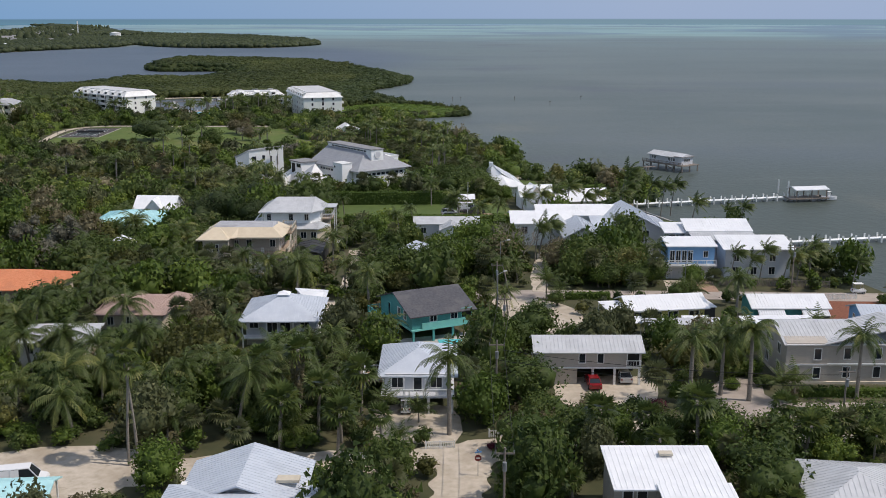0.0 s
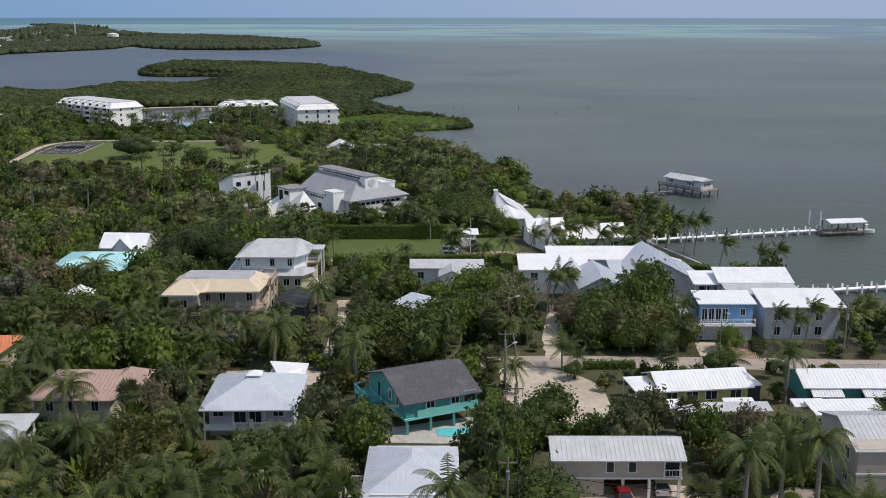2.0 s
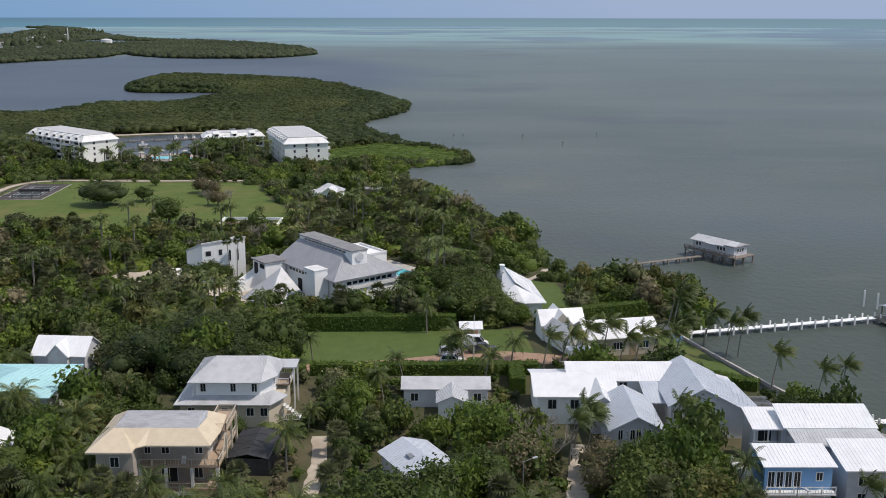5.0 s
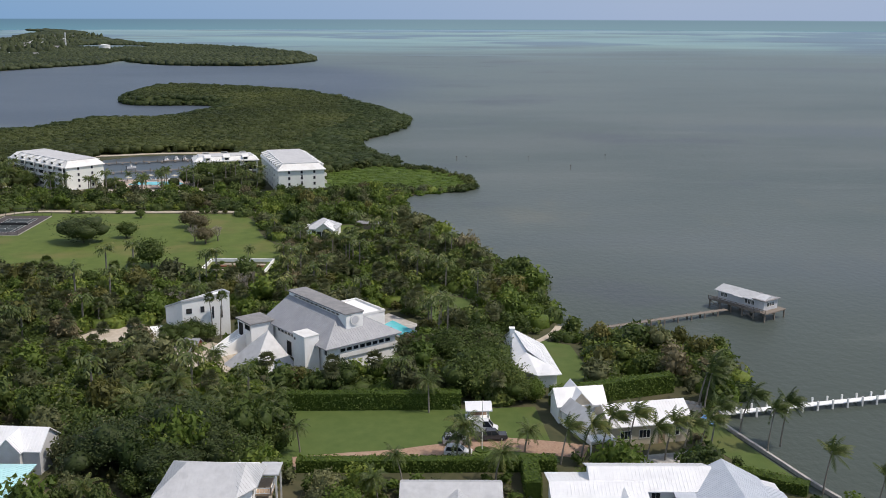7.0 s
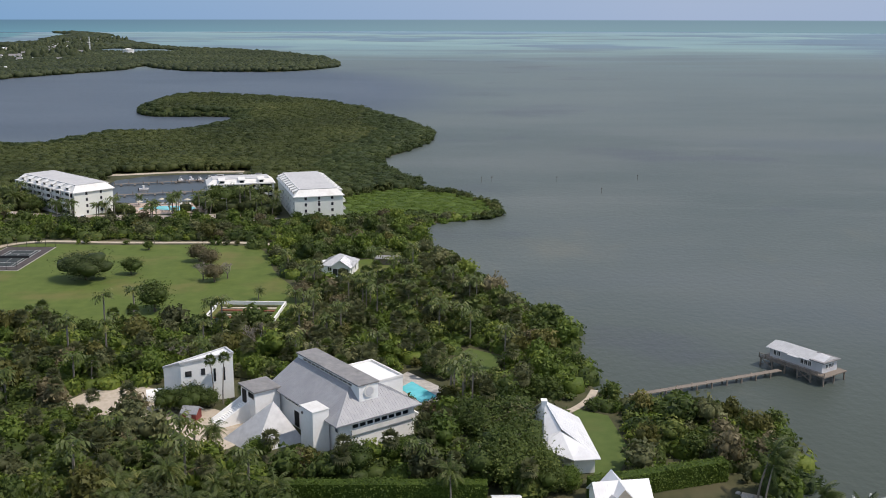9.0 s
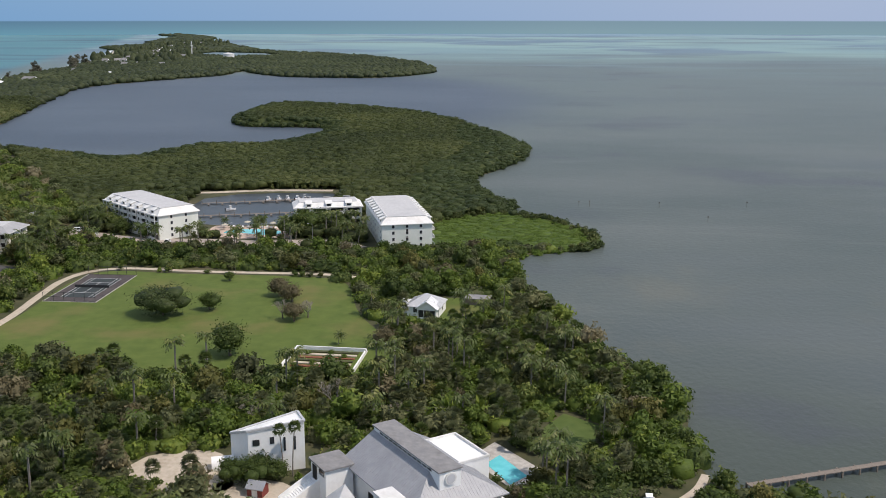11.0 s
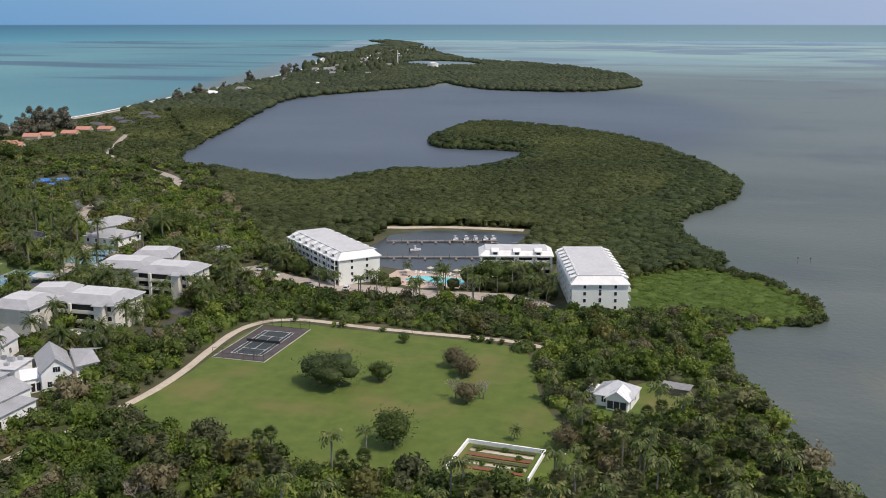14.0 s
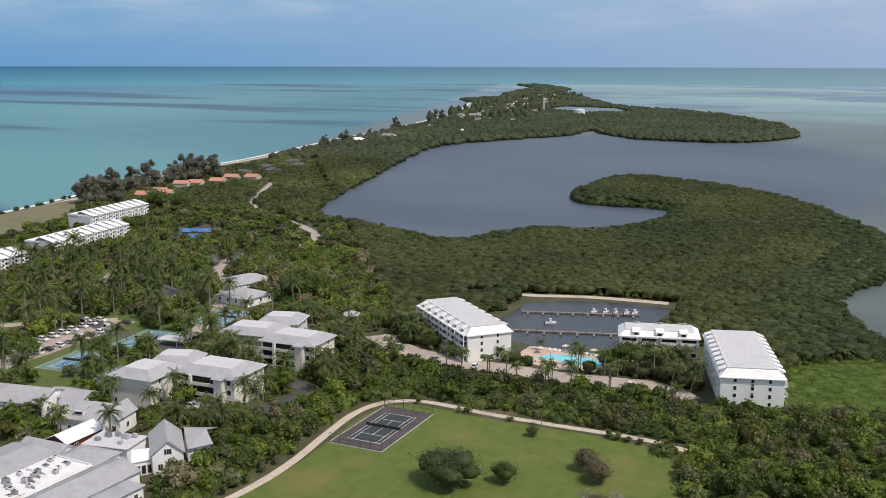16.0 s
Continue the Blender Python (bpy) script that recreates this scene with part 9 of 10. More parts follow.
def spots(x0, x1, y0, y1, n, test=None):
    """n free places in a rectangle."""
    x, y = np.array([plant_rng.uniform(x0, x1) for _ in range(n * 5)]), np.array([plant_rng.uniform(y0, y1) for _ in range(n * 5)])
    ok = free(x, y, 0.8, 0.5)
    return list(zip(x[ok], y[ok]))[:n]


def scatter(kind, x0, x1, y0, y1, n, s0, s1):
    for x, y in spots(x0, x1, y0, y1, n):
        plant(kind, x, y, plant_rng.uniform(s0, s1))


scatter("coco", -58, -12, 92, 142, 30, 1.05, 1.4)
scatter("coco", -78, -16, 142, 205, 30, 1.0, 1.35)
scatter("coco", 10, 50, 176, 196, 12, 0.7, 0.95)
scatter("coco", -80, 20, 205, 300, 22, 0.75, 1.05)
scatter("coco", -58, 14, 240, 262, 22, 0.9, 1.25)
scatter("coco", -78, -50, 184, 214, 8, 1.0, 1.3)
scatter("young", -60, 60, 92, 200, 26, 1.1, 1.9)
scatter("sabal", 12, 50, 88, 112, 14, 0.7, 1.0)
for x, y in ((-44.4, 381.4), (-39.6, 378.4), (-22.6, 367.2), (-17.7, 363.2), (-25, 359.9), (-115, 358.4), (-111, 357), (-89.5, 349.5), (-85, 350), (-42.3, 370.2), (-30, 363), (-14, 368), (-28, 372), (-20, 374), (-35, 376)):
    plant("sabal", x, y, 1.0)
scatter("sabal", -110, 10, 262, 352, 34, 0.75, 1.1)
scatter("sabal", -45, 8, 352, 415, 26, 0.75, 1.1)

# palms of the resort and the apartments
scatter("royal", -262, -185, 378, 470, 26, 1.1, 1.5)
scatter("royal", -345, -255, 395, 540, 64, 1.25, 1.75)
scatter("coco", -240, -180, 380, 520, 26, 1.3, 1.8)
scatter("royal", -420, -340, 480, 620, 30, 1.4, 1.8)
far_spots = spots(-340, -190, 350, 520, 60) + spots(-470, -340, 500, 660, 40) + spots(-205, -75, 478, 525, 34) + spots(-110, 10, 262, 415, 60) + spots(-560, -480, 640, 800, 20)
fx, fy = np.array(far_spots).T
fh = rng.uniform(6.5, 11.0, len(fx))
fs = rng.uniform(0.85, 1.2, len(fx))
mass("palm_grove", SIMPLE, fx, fy, fh, fs, fs, LEAF_P, "feathery palms scattered through the resort gardens", "palms")
fan_spots = spots(-135, 15, 262, 352, 150) + spots(-48, 12, 352, 420, 50) + spots(-60, 60, 88, 205, 60)
gx, gy = np.array(fan_spots).T
gs = rng.uniform(0.8, 1.15, len(gx))
mass("palm_grove", FAN, gx, gy, rng.uniform(3.4, 6.2, len(gx)), gs, gs, LEAF_O, "grey-green fan palms standing through the woodland", "palms", rng.normal(0.05, 0.12, len(gx)))
bm = bmesh.new()
for x, y, hh in zip(fx, fy, fh):
    beam(bm, (x, y, 0), (x + 0.2, y, hh + 0.1), 0.16)
tagged(part("palm_trunks", bm, TRUNK), "pale slender palm trunks in the resort gardens", "palm trunks", "", "stuff")

# casuarinas on the beach and at the edge of the gardens
for x, y, s in ((-583, 727, 2.3), (-572, 734, 2.3), (-564, 741, 2.1), (-588, 742, 2.0), (-589, 762, 2.5), (-594, 787, 2.4), (-600, 812, 2.7), (-604, 845, 2.2), (-606, 862, 2.7), (-598, 872, 2.5), (-611, 880, 2.6), (-604, 898, 2.4), (-617, 895, 2.2), (-622, 915, 1.8), (-686, 1203, 1.6), (-700, 1223, 1.8), (-711, 1286, 2.0), (-740, 1400, 1.4), (-786, 1556, 1.6), (-802, 1580, 2.0), (-795, 1682, 2.0), (-800, 1700, 1.8), (-830, 1800, 2.2), (-848, 1783, 2.0), (-870, 1850, 2.0), (-79, 186, 1.3), (-84, 178, 1.4), (-76, 196, 1.1)):
    p = thing("casuarina", "tall wispy dark grey-green casuarina tree", "tree", x, y, plant_rng.uniform(0, 360), group="casuarinas")
    o = new("trunk", trunk_mesh("trunk", [(0, 0, 0), (0.2, 0, 3 * s), (0.1, 0.2, 6.5 * s)], 0.30 * s, 0.10 * s, BARK))
    o.parent = p
    for k in range(9):
        v, f, t = MIDDLE[k % 6]
        w, hh = (1 - k / 13) * plant_rng.uniform(2.6, 4.0) * s, (0.5 + 0.95 * k) * s
        a = plant_rng.uniform(0, math.tau)
        o = new("crown", foliage_mesh("crown", v * (w, w, w * 1.25) + (math.cos(a) * (3.6 - 0.3 * k) * s * 0.8, math.sin(a) * (3.6 - 0.3 * k) * s * 0.8, hh), f, t + 0.30, LEAF_D))
        o.parent = p


# ---- hedges and beds ----
def hedge(label, a, b, w, h, material=None):
    """A clipped hedge: a solid core under a skin of leaf cards."""
    L = math.hypot(b[0] - a[0], b[1] - a[1])
    p = thing("hedge", label, "hedge", *a, math.degrees(math.atan2(b[1] - a[1], b[0] - a[0])))
    part("core", boxes((0, L, -w / 2 + .15, w / 2 - .15, 0, h - .15)), material or LEAF_H, p)
    n = int((L * (w + 2 * h)) * 14)
    c, nr = np.zeros((n, 3)), np.zeros((n, 3))
    pick = rng.uniform(0, w + 2 * h, n)
    c[:, 0] = rng.uniform(0, L, n)
    top, front = pick < w, (pick >= w) & (pick < w + h)
    c[:, 1] = np.where(top, pick - w / 2, np.where(front, -w / 2, w / 2))
    c[:, 2] = np.where(top, h, rng.uniform(0, h, n))
    nr[:, 1] = np.where(top, 0, np.where(front, -1.0, 1.0))
    nr[:, 2] = np.where(top, 1.0, 0.25)
    c += rng.normal(0, 0.07, (n, 3))
    c[:, 2] += 0.12 * np.sin(c[:, 0] * 0.5)
    v = cards(c, unit(nr + rng.normal(0, 0.45, (n, 3))), np.full(n, 0.22), rng)
    o = new("leaves", foliage_mesh("leaves", v, card_faces(n), np.repeat(np.clip(rng.normal(0.45, 0.16, n), 0, 1), 3), material or LEAF_H))
    o.parent = p
    o["kind"] = "stuff"
    return p


for row in HEDGES:
    hedge(*row)


def shrub(label, x, y, r, hgt, material):
    p = thing("shrub", label, "shrub", x, y, plant_rng.uniform(0, 360))
    v, f, t = FINE[plant_rng.randrange(4)]
    o = new("foliage", foliage_mesh("foliage", v * (r, r, hgt), f, t, material))
    o.parent = p
    return p


for x, y in SILVER:
    shrub("silvery blue-grey palm clump by the club house", x, y, 4.2, 6.0, LEAF_S)
shrub("deep red bougainvillea bush", 27.5, 119.5, 1.7, 1.8, LEAF_R)
shrub("red-leaved shrub by the street", -10.5, 100.3, 1.3, 1.5, LEAF_R)
shrub("red-leaved shrub at the street corner", 5.9, 108.2, 0.9, 1.1, LEAF_R)
shrub("pink bougainvillea on the sea wall", 52.5, 233.5, 1.6, 1.3, LEAF_R)
for x, y, r in ((39.5, 127.5, 1.5), (41.8, 133, 1.8), (30, 168.5, 1.0), (33, 170.5, 0.9), (37, 170, 0.9), (-33, 258.5, 1.3)):
    shrub("rounded green garden shrub", x, y, r, r * 1.2, LEAF_H)

# ---- paddle-leaved plants and bare trees ----
def paddle_template(r, n, length):
    """A fan of upright paddle leaves."""
    quads, tone = [], []
    for i in range(n):
        az, e = i * 2.399 + r.uniform(-0.3, 0.3), r.uniform(0.75, 1.4)
        d = np.array([math.cos(az) * math.cos(e), math.sin(az) * math.cos(e), math.sin(e)])
        side = unit(np.cross(d, (0, 0, 1.0)))
        p, L, tn = np.zeros(3), length * r.uniform(0.7, 1.1), np.clip(r.normal(0.5, 0.15), 0, 1)
        widths = (0.02, 0.03, 0.11, 0.13, 0.10, 0.02)
        for k in range(5):
            q = p + d * L / 5
            quads.append([p - side * widths[k] * L, p + side * widths[k] * L, q + side * widths[k + 1] * L, q - side * widths[k + 1] * L])
            tone += [tn + 0.05 * k] * 4
            p, d = q, unit(d + np.array([0, 0, -0.16 * (k > 1)]))
    v = np.array(quads).reshape(-1, 3)
    return v, np.arange(len(v)).reshape(-1, 4), np.array(tone)


PADDLE = [paddle_template(rng, 11, 3.4) for _ in range(3)]
for x, y in ((-41.4, 144.0), (-39.8, 149.3), (-33.8, 142.7), (-36.6, 134.9), (-32.4, 125.7), (-40.1, 130.2), (-37.5, 139.5), (-34.5, 130.5), (-43.5, 136.0), (-30.0, 136.0), (-26.0, 330.0), (-21.9, 333.4), (-17.7, 336.8), (-24.0, 335.5), (-20.0, 330.0), (-33.0, 324.0), (-46, 262), (-52, 266), (-40, 268), (-58, 258)):
    p = thing("banana_plant", "clump of tall paddle-leaved garden plants", "banana plant", x, y, plant_rng.uniform(0, 360), group="paddle-leaved plants")
    for k in range(2):
        v, f, t = PADDLE[plant_rng.randrange(3)]
        s = plant_rng.uniform(0.9, 1.2)
        o = new("leaf_fan", foliage_mesh("leaf_fan", v * s + (k * 1.1, k * 0.6, 0.9 + 0.7 * k), f, t, LEAF_C))
        o.parent = p
    part("stem", boxes((-0.14, 0.14, -0.14, 0.14, -0.05, 1.2), (0.96, 1.24, 0.46, 0.74, -0.05, 1.9)), TRUNK, p)


def bare_tree(label, x, y, height, seed):
    """A leafless tree: trunk and forking twigs."""
    r = random.Random(seed)
    p = thing("tree", label, "tree", x, y)
    o = new("trunk", trunk_mesh("trunk", [(0, 0, -0.1), (0.1, 0, height * 0.18), (0, 0.1, height * 0.34)], 0.24, 0.16, BARK))
    o.parent = p
    bm = bmesh.new()

    def fork(a, d, L, rad, depth):
        b = a + d * L
        beam(bm, a, b, rad)
        if depth:
            for _ in range(3):
                e = (d + Vector((r.uniform(-0.75, 0.75), r.uniform(-0.75, 0.75), r.uniform(-0.1, 0.55)))).normalized()
                fork(b, e, L * r.uniform(0.62, 0.82), rad * 0.62, depth - 1)

    for k in range(4):
        a = k * 1.57 + r.uniform(-0.3, 0.3)
        fork(Vector((0, 0.1, height * 0.3)), Vector((math.cos(a) * 0.7, math.sin(a) * 0.7, 0.75)).normalized(), height * 0.25, 0.10, 4)
    part("crown", bm, TWIG, p)
    return p


TWIG = surface("pale_bare_twigs", (0.24, 0.21, 0.17), (0.34, 0.31, 0.26), 3.0, 0.95)
for k, (x, y, hh) in enumerate(((-50.1, 335.2, 7.5), (-46.5, 332.5, 6.0), (-124.6, 324.8, 6.0), (-81, 402, 5.5), (-74, 404, 5.0), (13, 201, 8.0), (16.5, 197.5, 7.0), (-36, 330, 5.5), (-66, 326, 5.5))):
    bare_tree("leafless pale-twigged tree among the evergreens", x, y, hh, k)


for x, y in ((-66, 373), (-63, 366), (-56, 371), (-54.5, 365), (-60, 374), (-67, 364)):
    shrub("leafy vegetable clump in the walled garden", x, y, 1.2, 1.1, LEAF_C)


# ---- vehicles ----
PROFILES = {
    "suv": (4.7, 1.9, [(-2.35, 0.45), (-2.30, 1.05), (-1.95, 1.12)], [(-2.10, 1.08), (-1.85, 1.72), (0.35, 1.72), (1.05, 1.10)], [(1.05, 1.08), (2.15, 0.98), (2.32, 0.75), (2.35, 0.42)]),
    "van": (5.6, 2.0, [(-2.80, 0.45), (-2.80, 1.25), (-2.76, 1.30)], [(-2.74, 1.28), (-2.68, 2.35), (1.05, 2.35), (1.90, 1.32)], [(1.90, 1.30), (2.65, 1.05), (2.80, 0.80), (2.80, 0.42)]),
    "pickup": (5.6, 1.95, [(-2.80, 0.55), (-2.80, 1.10), (-0.90, 1.10)], [(-0.90, 1.08), (-0.75, 1.78), (0.75, 1.78), (1.35, 1.12)], [(1.35, 1.12), (2.65, 1.05), (2.80, 0.85), (2.80, 0.50)]),
    "sedan": (4.6, 1.8, [(-2.30, 0.42), (-2.28, 0.92), (-1.75, 0.98)], [(-1.70, 0.96), (-1.05, 1.42), (0.30, 1.42), (1.00, 0.96)], [(1.00, 0.95), (2.10, 0.85), (2.28, 0.65), (2.30, 0.40)]),
    "cart": (2.5, 1.25, [(-1.25, 0.35), (-1.25, 0.85), (-0.75, 0.85)], [(-0.75, 0.84), (-0.72, 1.0), (0.0, 1.0), (0.05, 0.84)], [(0.35, 0.60), (0.95, 0.85), (1.25, 0.65), (1.25, 0.35)]),
}


def side_loft(bm, prof, w0, w1, z_lo, z_hi):
    """A solid from a side outline, narrowing with height."""
    def half(z):
        return (w0 + (w1 - w0) * max(0, min(1, (z - z_lo) / (z_hi - z_lo)))) / 2
    a = [bm.verts.new((x, -half(z), z)) for x, z in prof]
    b = [bm.verts.new((x, half(z), z)) for x, z in prof]
    bm.faces.new(a)
    bm.faces.new(b[::-1])
    for i in range(len(prof)):
        j = (i + 1) % len(prof)
        bm.faces.new((a[j], a[i], b[i], b[j]))
    bmesh.ops.recalc_face_normals(bm, faces=bm.faces)


def disc(bm, x, y, z, r, depth, seg=14):
    bmesh.ops.create_cone(bm, cap_ends=True, segments=seg, radius1=r, radius2=r, depth=depth, matrix=pose(x, y, z, 90))


def vehicle(kind, label, x, y, rot, paint, z=0.06, name="", group=""):
    L, W, rear, cabin, front = PROFILES[kind]
    c = thing(name or {"suv": "car", "sedan": "car", "cart": "golf_cart", "pickup": "pickup_truck"}.get(kind, kind), label, {"van": "van", "pickup": "pickup", "cart": "golf cart"}.get(kind, "car"), x, y, rot, z, group)
    bm = bmesh.new()
    side_loft(bm, [(rear[0][0], 0.35)] + rear + front + [(front[-1][0], 0.32)], W, W * 0.94, 0.3, 1.2)
    bmesh.ops.bevel(bm, geom=[e for e in bm.edges], offset=0.05, segments=2, affect="EDGES")
    part("body", bm, paint, c)
    if kind != "cart":
        bm = bmesh.new()
        top = max(z_ for _, z_ in cabin)
        side_loft(bm, cabin, W * 0.92, W * 0.74, cabin[0][1], top)
        part("glazing", bm, GLASS, c, "dark tinted glass")
        x0, x1 = cabin[1][0], cabin[2][0]
        bm = boxes((x0 - 0.04, x1 + 0.05, -W * 0.375, W * 0.375, top - 0.03, top + 0.06))
        for u in ((x0 + x1) / 2,):
            for s in (-1, 1):
                beam(bm, (u, s * W * 0.465, cabin[0][1]), (u, s * W * 0.375, top), 0.06)
        for (ax, az), (bx, bz) in ((cabin[0], cabin[1]), (cabin[3], cabin[2])):
            for s in (-1, 1):
                beam(bm, (ax, s * W * 0.46, az), (bx, s * W * 0.37, bz), 0.05)
        if kind == "van":
            for s in (-1, 1):
                v = [bm.verts.new(q) for q in ((-2.72, s * W * 0.472, 1.28), (0.0, s * W * 0.472, 1.28), (0.0, s * W * 0.382, 2.3), (-2.68, s * W * 0.382, 2.3))]
                bm.faces.new(v)
        part("roof", bm, paint, c)
    else:
        part("canopy", boxes((-0.95, 0.75, -0.6, 0.6, 1.85, 1.92)), WHITE, c)
        for u in (-0.85, 0.65):
            for s in (-0.52, 0.52):
                post(c, u, s, 0.6, 1.85, 0.03, STEEL, "canopy_post")
    if kind == "pickup":
        part("load_bed", boxes((-2.65, -1.0, -0.8, 0.8, 1.08, 1.115)), DARK, c)
    r = 0.24 if kind == "cart" else 0.36
    for u in (-L * 0.31, L * 0.32):
        for s in (-1, 1):
            bm = bmesh.new()
            disc(bm, u, s * (W / 2 - 0.1), r, r, 0.24)
            wheel = part("wheel", bm, RUBBER, c)
            bm = bmesh.new()
            disc(bm, u, s * (W / 2 + 0.01), r, r * 0.6, 0.06, 10)
            part("rim", bm, STEEL, wheel)
    for s in (-1, 1):
        part("headlight", boxes((L / 2 - 0.14, L / 2 + 0.01, s * W * 0.36 - 0.16, s * W * 0.36 + 0.16, 0.62, 0.8)), WHITE, c)
        part("tail_light", boxes((-L / 2 - 0.01, -L / 2 + 0.06, s * W * 0.38 - 0.1, s * W * 0.38 + 0.1, 0.7, 0.95)), REDP, c)
    return c


vehicle("van", "white delivery van parked before the gate pavilion", 6.6, 252.0, -4, CARW, 0.09)
vehicle("pickup", "dark grey pickup truck parked on the paver driveway", 8.0, 249.0, 4, CARG, 0.09)
vehicle("suv", "silver estate car parked on the paver driveway", 1.9, 247.2, 4, CARS, 0.09)
vehicle("suv", "white car parked beside the driveway hedge", 2.2, 242.6, -6, CARW, 0.05)
vehicle("van", "white van parked in the sandy yard", -45.4, 98.6, 12, CARW)
vehicle("sedan", "red car parked before the carport", 20.6, 128.6, 92, CARR)
vehicle("sedan", "silver car parked under the carport", 25.2, 131.0, 92, CARS)
vehicle("cart", "small white golf cart under the raised cottage", -4.7, 119.4, 90, CARW)
vehicle("cart", "white golf cart on the lane by the bay", 75.8, 174.9, 0, CARW)
vehicle("suv", "white car in the apartments' parking lot", -195.8, 508.0, 10, CARW)
vehicle("suv", "white car before the resort apartments", -211.9, 415.0, 10, CARW)
vehicle("pickup", "dark pickup on the marina quay", -184.5, 596.5, 20, CARG)
cars = {"w": vehicle("suv", "white car parked in the resort car park", -311, 420, 3, CARW, group="parked resort cars"), "s": vehicle("sedan", "silver car parked in the resort car park", -300, 423, 183, CARS, group="parked resort cars"), "g": vehicle("sedan", "dark car parked in the resort car park", -311, 434, 3, CARG, group="parked resort cars"), "v": vehicle("van", "white van parked in the resort car park", -300.5, 434, 183, CARW, group="parked resort cars")}
for i, k in enumerate("wwswwgvwwswvwgwwwvwswg"):
    yy = 424 + (i // 2) * 5.2 + (i % 2) * 2
    side = i % 2
    copy_thing(cars[k], pose((-311 if side == 0 else -299.5) - (yy - 420) * 0.06, yy + 2.6, 0.06, 0, 0, 3 + 180 * side + plant_rng.uniform(-3, 3)))
for x, y, r, k in ((-327, 512, 20, "g"), (-333, 516, 20, "w"), (-312, 512, 70, "s"), (-194, 418, 80, "g"), (-187, 501, 15, "w"), (-168, 493, -10, "s"), (-152, 492, 100, "w"), (-384, 566, 60, "w"), (-400, 606, 70, "s"), (-320, 476, 150, "w"), (-98, 497, 95, "w"), (-84, 496, 110, "g")):
    copy_thing(cars[k], pose(x, y, 0.07, 0, 0, r))


for x, y, sc in ((12, 104.5, 1.1), (17.5, 105, 1.2), (23, 105.5, 1.1), (29, 105, 1.2), (35, 104.5, 1.1), (41, 104, 1.1), (-12, 110, 1.0), (-15, 112, 1.1), (-7, 106.5, 0.9)):
    plant("sabal", x, y, sc)


# ---- poles, lamps and cables ----
def round_bar(bm, a, b, r0, r1, seg=8):
    a, b = Vector(a), Vector(b)
    d = (b - a).normalized()
    s = d.cross((0, 0, 1) if abs(d.z) < 0.9 else (1, 0, 0)).normalized()
    t = d.cross(s)
    rows = [[bm.verts.new(p + (s * math.cos(k * math.tau / seg) + t * math.sin(k * math.tau / seg)) * r) for k in range(seg)] for p, r in ((a, r0), (b, r1))]
    for k in range(seg):
        m = (k + 1) % seg
        bm.faces.new((rows[0][k], rows[0][m], rows[1][m], rows[1][k]))
    bm.faces.new(rows[0][::-1])
    bm.faces.new(rows[1])


def utility_pole(x, y, height, turn=0.0):
    p = thing("utility_pole", "weathered timber utility pole with a crossarm", "utility pole", x, y, turn, group="utility poles")
    bm = bmesh.new()
    round_bar(bm, (0, 0, -0.2), (0, 0, height), 0.15, 0.10)
    part("pole", bm, TIMBER, p)
    part("crossarm", boxes((-1.0, 1.0, -0.06, 0.06, height - 0.7, height - 0.55)), TIMBER, p)
    for u in (-0.9, 0.9):
        part("insulator", boxes((u - 0.05, u + 0.05, -0.05, 0.05, height - 0.55, height - 0.32)), STEEL, p)
    bm = bmesh.new()
    round_bar(bm, (0, -0.32, height - 2.3), (0, -0.32, height - 1.4), 0.22, 0.22, 10)
    part("transformer", bm, STEEL, p, "grey transformer can")
    return p


for x, y, hh in ((9.0, 139.0, 10), (6.8, 118.5, 10), (6.0, 89.0, 9), (48.0, 111.5, 9), (64.0, 176.0, 9), (9.2, 163.0, 9)):
    utility_pole(x, y, hh)


def cable(a, b, sag):
    c = thing("power_cable", "thin dark overhead power cable", "cable", group="overhead cables")
    bm = bmesh.new()
    a, b = Vector(a), Vector(b)
    last = a
    for i in range(1, 13):
        f = i / 12
        q = a.lerp(b, f) - Vector((0, 0, sag * 4 * f * (1 - f)))
        beam(bm, last, q, 0.022)
        last = q
    part("wire", bm, RUBBER, c)


for dx in (-0.9, 0.9):
    cable((9.2 + dx, 163, 8.7), (9.0 + dx, 139, 9.7), 0.5)
    cable((9.0 + dx, 139, 9.7), (6.8 + dx, 118.5, 9.7), 0.4)
    cable((6.8 + dx, 118.5, 9.7), (6.0 + dx, 89, 8.7), 0.6)
for dz in (0.0, 1.4):
    cable((6.8, 118.5, 7.4 + dz), (48, 111.5, 6.6 + dz), 0.9)


def lamp_post(label, x, y, height, turn, arm=1.4):
    p = thing("street_lamp", label, "street lamp", x, y, turn)
    bm = bmesh.new()
    round_bar(bm, (0, 0, 0), (0, 0, height), 0.09, 0.06)
    part("pole", bm, STEEL, p)
    bm = bmesh.new()
    round_bar(bm, (0, 0, height - 0.1), (arm, 0, height + 0.25), 0.04, 0.035)
    part("arm", bm, STEEL, p)
    part("lamp_head", boxes((arm - 0.1, arm + 0.6, -0.14, 0.14, height + 0.18, height + 0.34)), METALG, p)
    return p


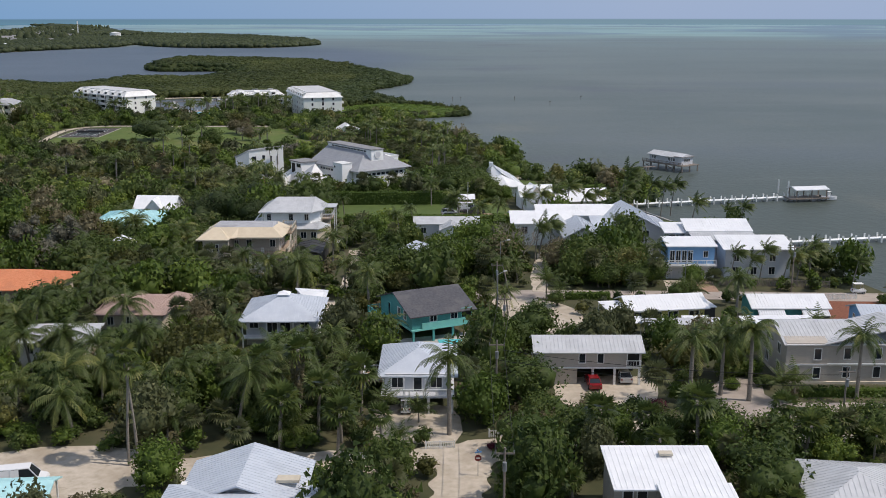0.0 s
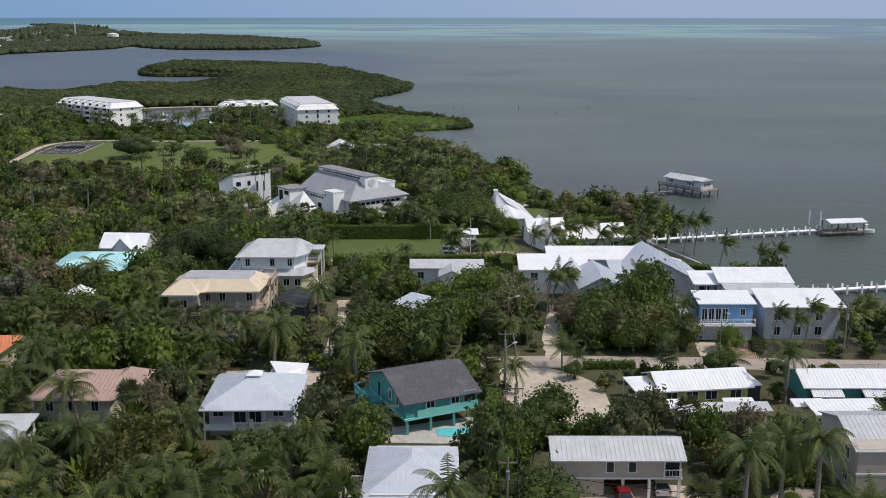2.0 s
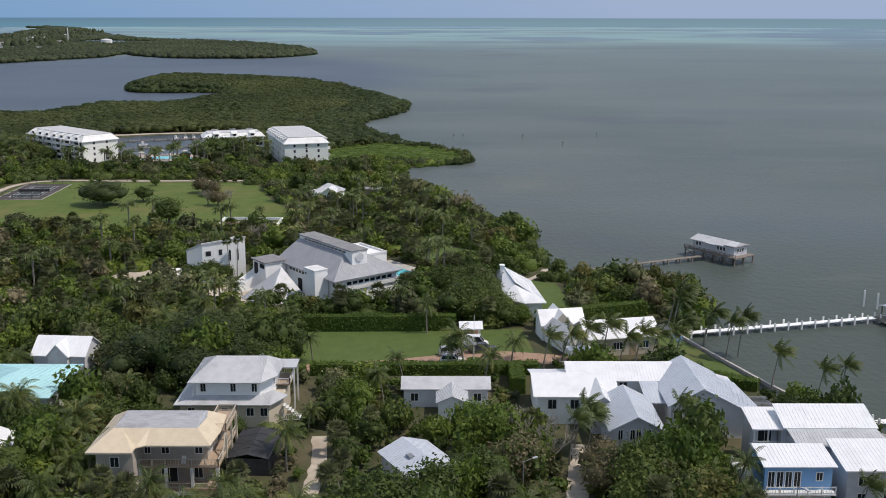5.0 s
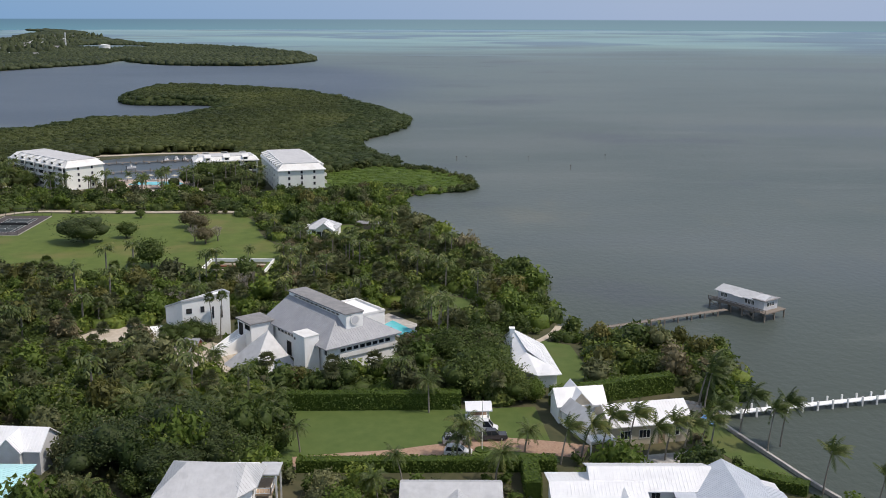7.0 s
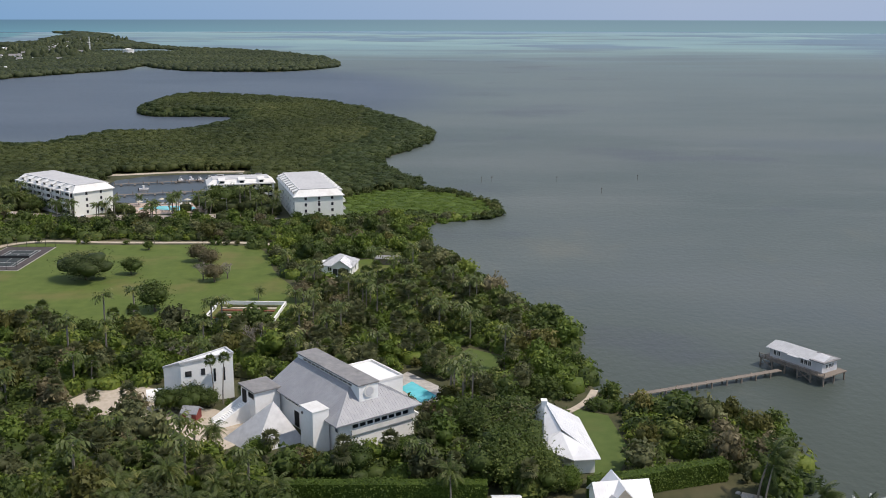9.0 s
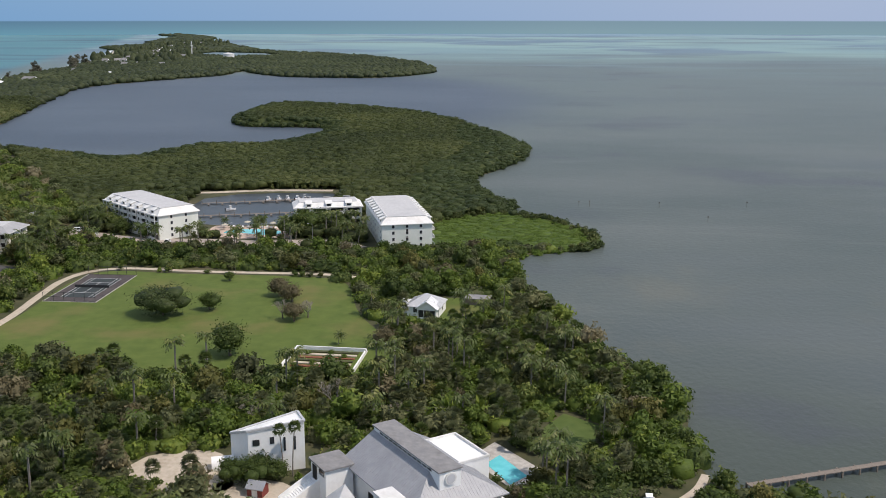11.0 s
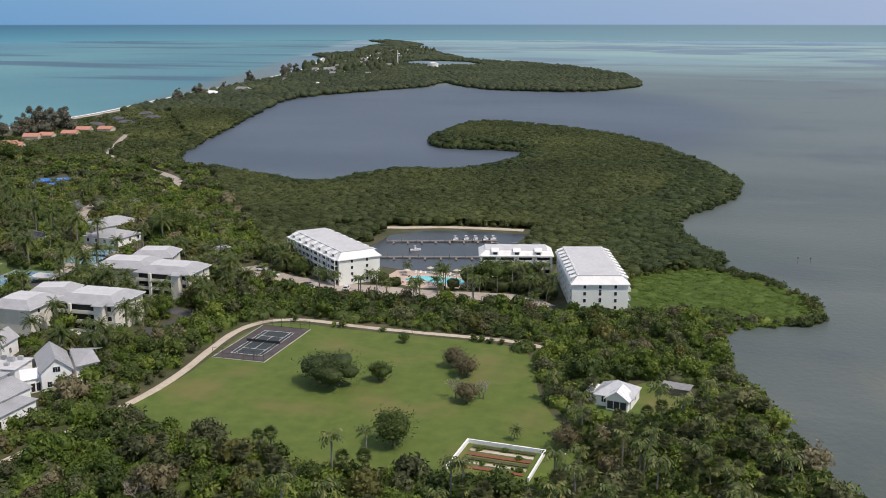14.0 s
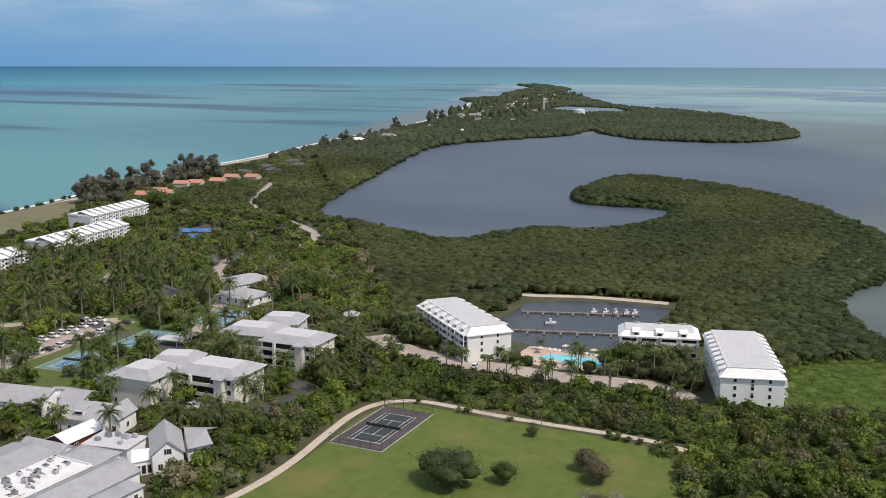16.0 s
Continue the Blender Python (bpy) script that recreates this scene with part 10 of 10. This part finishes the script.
lamp_post("grey street lamp over the sandy yard", 9.1, 158.5, 8.0, 40)
lamp_post("grey street lamp beside the lane", 11.0, 184.5, 7.5, 20)
lamp_post("grey street lamp by the bay lane", 45.0, 178.5, 7.0, -70)
lamp_post("slim lamp post at the edge of the field", -43.3, 360.0, 7.5, 100, 0.5)
lamp_post("slim lamp post in the apartments' parking lot", -98, 504, 6.5, 200)
lamp_post("slim lamp post in the apartments' parking lot", -128, 502, 6.5, 200)
p = thing("flagpole", "white flagpole on a round bed in the driveway", "flagpole", 6.3, 244.6)
bm = bmesh.new()
round_bar(bm, (0, 0, 0), (0, 0, 9.0), 0.09, 0.05)
part("pole", bm, WHITE, p)
bm = bmesh.new()
bmesh.ops.create_cone(bm, cap_ends=True, segments=24, radius1=1.3, radius2=1.25, depth=0.25, matrix=pose(0, 0, 0.12))
part("round_bed", bm, LEAF_H, p)

# stop sign at the junction
p = thing("stop_sign", "red octagonal sign on a post with blue blades", "road sign", 3.9, 101.2)
bm = bmesh.new()
round_bar(bm, (0, 0, 0), (0, 0, 3.0), 0.04, 0.04, 6)
part("post", bm, STEEL, p)
bm = bmesh.new()
bmesh.ops.create_cone(bm, cap_ends=True, segments=8, radius1=0.40, radius2=0.40, depth=0.03, matrix=pose(0, -0.06, 2.2, 90, 22.5))
plate = part("plate", bm, REDP, p)
part("word_bar", boxes((-0.22, 0.22, -0.085, -0.078, 2.13, 2.27)), WHITE, plate)
for r_ in (20, 110):
    bm = boxes((-0.4, 0.4, -0.015, 0.015, 2.75 + r_ / 600, 2.93 + r_ / 600))
    bmesh.ops.rotate(bm, verts=bm.verts, cent=(0, 0, 0), matrix=Matrix.Rotation(radians(r_), 3, "Z"))
    part("street_blade", bm, BLUEW, p, "blue blade with illegible lettering")


# ---- fences, sea wall and garden things ----
def picket_fence(label, a, b, h=1.0, material=None):
    L = math.hypot(b[0] - a[0], b[1] - a[1])
    p = thing("fence", label, "fence", *a, math.degrees(math.atan2(b[1] - a[1], b[0] - a[0])))
    n = max(1, round(L / 2.2))
    for i in range(n + 1):
        post(p, i * L / n, 0, 0, h + 0.1, 0.06, material or WHITE, "fence_post")
    for z in (0.25, h - 0.15):
        part("rail", boxes((0, L, -0.03, 0.03, z, z + 0.09)), material or WHITE, p)
    for i in range(int(L / 0.22)):
        part("picket", boxes((i * 0.22 + 0.06, i * 0.22 + 0.16, -0.05, -0.03, 0.06, h)), material or WHITE, p)


picket_fence("white picket fence at the street corner", (5.6, 111.6), (8.6, 111.4))
picket_fence("white picket fence beside the cottage drive", (-2.0, 108.2), (1.4, 108.4))
picket_fence("white fence round the clay yard", (61.0, 170.6), (74.0, 171.2), 1.1)
picket_fence("grey timber fence along the bay lane", (46.0, 181.2), (72.0, 178.6), 1.4, TIMBER)
strip("sea_wall", [(48.6, 262.0), (51.4, 252.5), (55.2, 241.5), (60.0, 228.5), (70.0, 209.0)], 0.5, 0.35, CONCRETE, "pale concrete sea wall along the bay", "sea wall", drop=1.2)
for x, y, r in ((47.2, 257.6, -40), (48.2, 255.4, -50)):
    c = thing("garden_chair", "sky-blue slatted garden chair by the sea wall", "chair", x, y, r, 0.05, group="waterside chairs")
    part("seat", boxes((-0.35, 0.35, -0.35, 0.3, 0.32, 0.38)), BLUEW, c)
    bm = bmesh.new()
    for k in range(5):
        beam(bm, (-0.28 + k * 0.14, 0.28, 0.34), (-0.30 + k * 0.15, 0.62, 1.0), 0.05)
    part("backrest", bm, BLUEW, c)
    for u in (-0.4, 0.4):
        part("armrest", boxes((u - 0.07, u + 0.07, -0.42, 0.42, 0.55, 0.59)), BLUEW, c)
        for v in (-0.34, 0.3):
            post(c, u, v, 0, 0.55, 0.04, BLUEW, "leg")

# sun loungers and parasols round the apartments' pool
def lounger(x, y, rot):
    c = thing("sun_lounger", "white sun lounger on the pool terrace", "lounger", x, y, rot, 0.10, group="pool loungers")
    part("bed", boxes((-0.35, 0.35, -0.95, 0.45, 0.30, 0.36)), WHITE, c)
    bm = bmesh.new()
    prism(bm, [(-0.35, 0.45, 0.36), (0.35, 0.45, 0.36), (0.35, 1.0, 0.8), (-0.35, 1.0, 0.8)], 0.06)
    part("backrest", bm, WHITE, c)
    for u in (-0.3, 0.3):
        for v in (-0.85, 0.4):
            post(c, u, v, 0, 0.30, 0.03, WHITE, "leg")


for k in range(12):
    lounger(-136.5 + k * 2.0, 523.6 + (0.9 if 2 < k < 8 else 0), 8)
for k in range(8):
    lounger(-136 + k * 2.6, 508.6, 186)
for x, y in ((-138.5, 519), (-112.5, 521.5), (-111.5, 516), (-131, 525.5), (-120, 525)):
    c = thing("parasol", "cream canvas parasol on the pool terrace", "parasol", x, y, 0, 0.10, group="pool parasols")
    post(c, 0, 0, 0, 2.5, 0.035, WHITE, "pole")
    bm = bmesh.new()
    bmesh.ops.create_cone(bm, cap_ends=False, segments=8, radius1=1.5, radius2=0.05, depth=0.6, matrix=pose(0, 0, 2.3))
    part("canopy", bm, CREAMW, c)
h = house("shed", "small pale-roofed garden shed behind the cottage", -35.1, 369.9, 20, "shed")
walls(h, -1.6, 1.6, -1.3, 1.3, 0, 2.0, GREYW, "gx", 0.8)
roof(h, "gx", -1.6, 1.6, -1.3, 1.3, 2.0, 0.8, 0.3, METALW)
opening(h, "f", -1.3, 0, 0.1, 0.8, 1.7, WHITE, GREYW, 0, "door")
strip("path", [(-34, 338), (-33, 346), (-31, 356), (-33, 366)], 1.8, 0.08, SAND, "pale sandy garden path", "path")

# rocks on the landing
rock_rng = random.Random(3)
for k in range(14):
    c = thing("rock", "pale weathered boulder on the landing", "rock", 45.6 + k * 0.42 + rock_rng.uniform(-0.3, 0.3), 267.0 - k * 0.42 + rock_rng.uniform(-0.7, 0.7), rock_rng.uniform(0, 360), 0.05, group="landing rocks")
    bm = bmesh.new()
    bmesh.ops.create_icosphere(bm, subdivisions=2, radius=rock_rng.uniform(0.3, 0.6))
    for v in bm.verts:
        v.co *= 1 + 0.3 * noise.noise(v.co * 2.4 + Vector((k, 0, 0)))
        v.co.z = max(v.co.z * 0.7, -0.1)
    part("stone", bm, CONCRETE, c)

# channel markers out in the bay
for x, y in ((5.8, 589), (10.7, 590), (42.3, 591), (82.3, 597), (60, 560)):
    c = thing("channel_marker", "slender timber channel marker with a small board", "channel marker", x, y, group="channel markers")
    bm = bmesh.new()
    round_bar(bm, (0, 0, -1.5), (0, 0, 2.4), 0.09, 0.08, 6)
    part("pile", bm, TIMBER, c)
    part("board", boxes((-0.28, 0.28, -0.15, -0.11, 1.8, 2.35)), TIMBER, c)
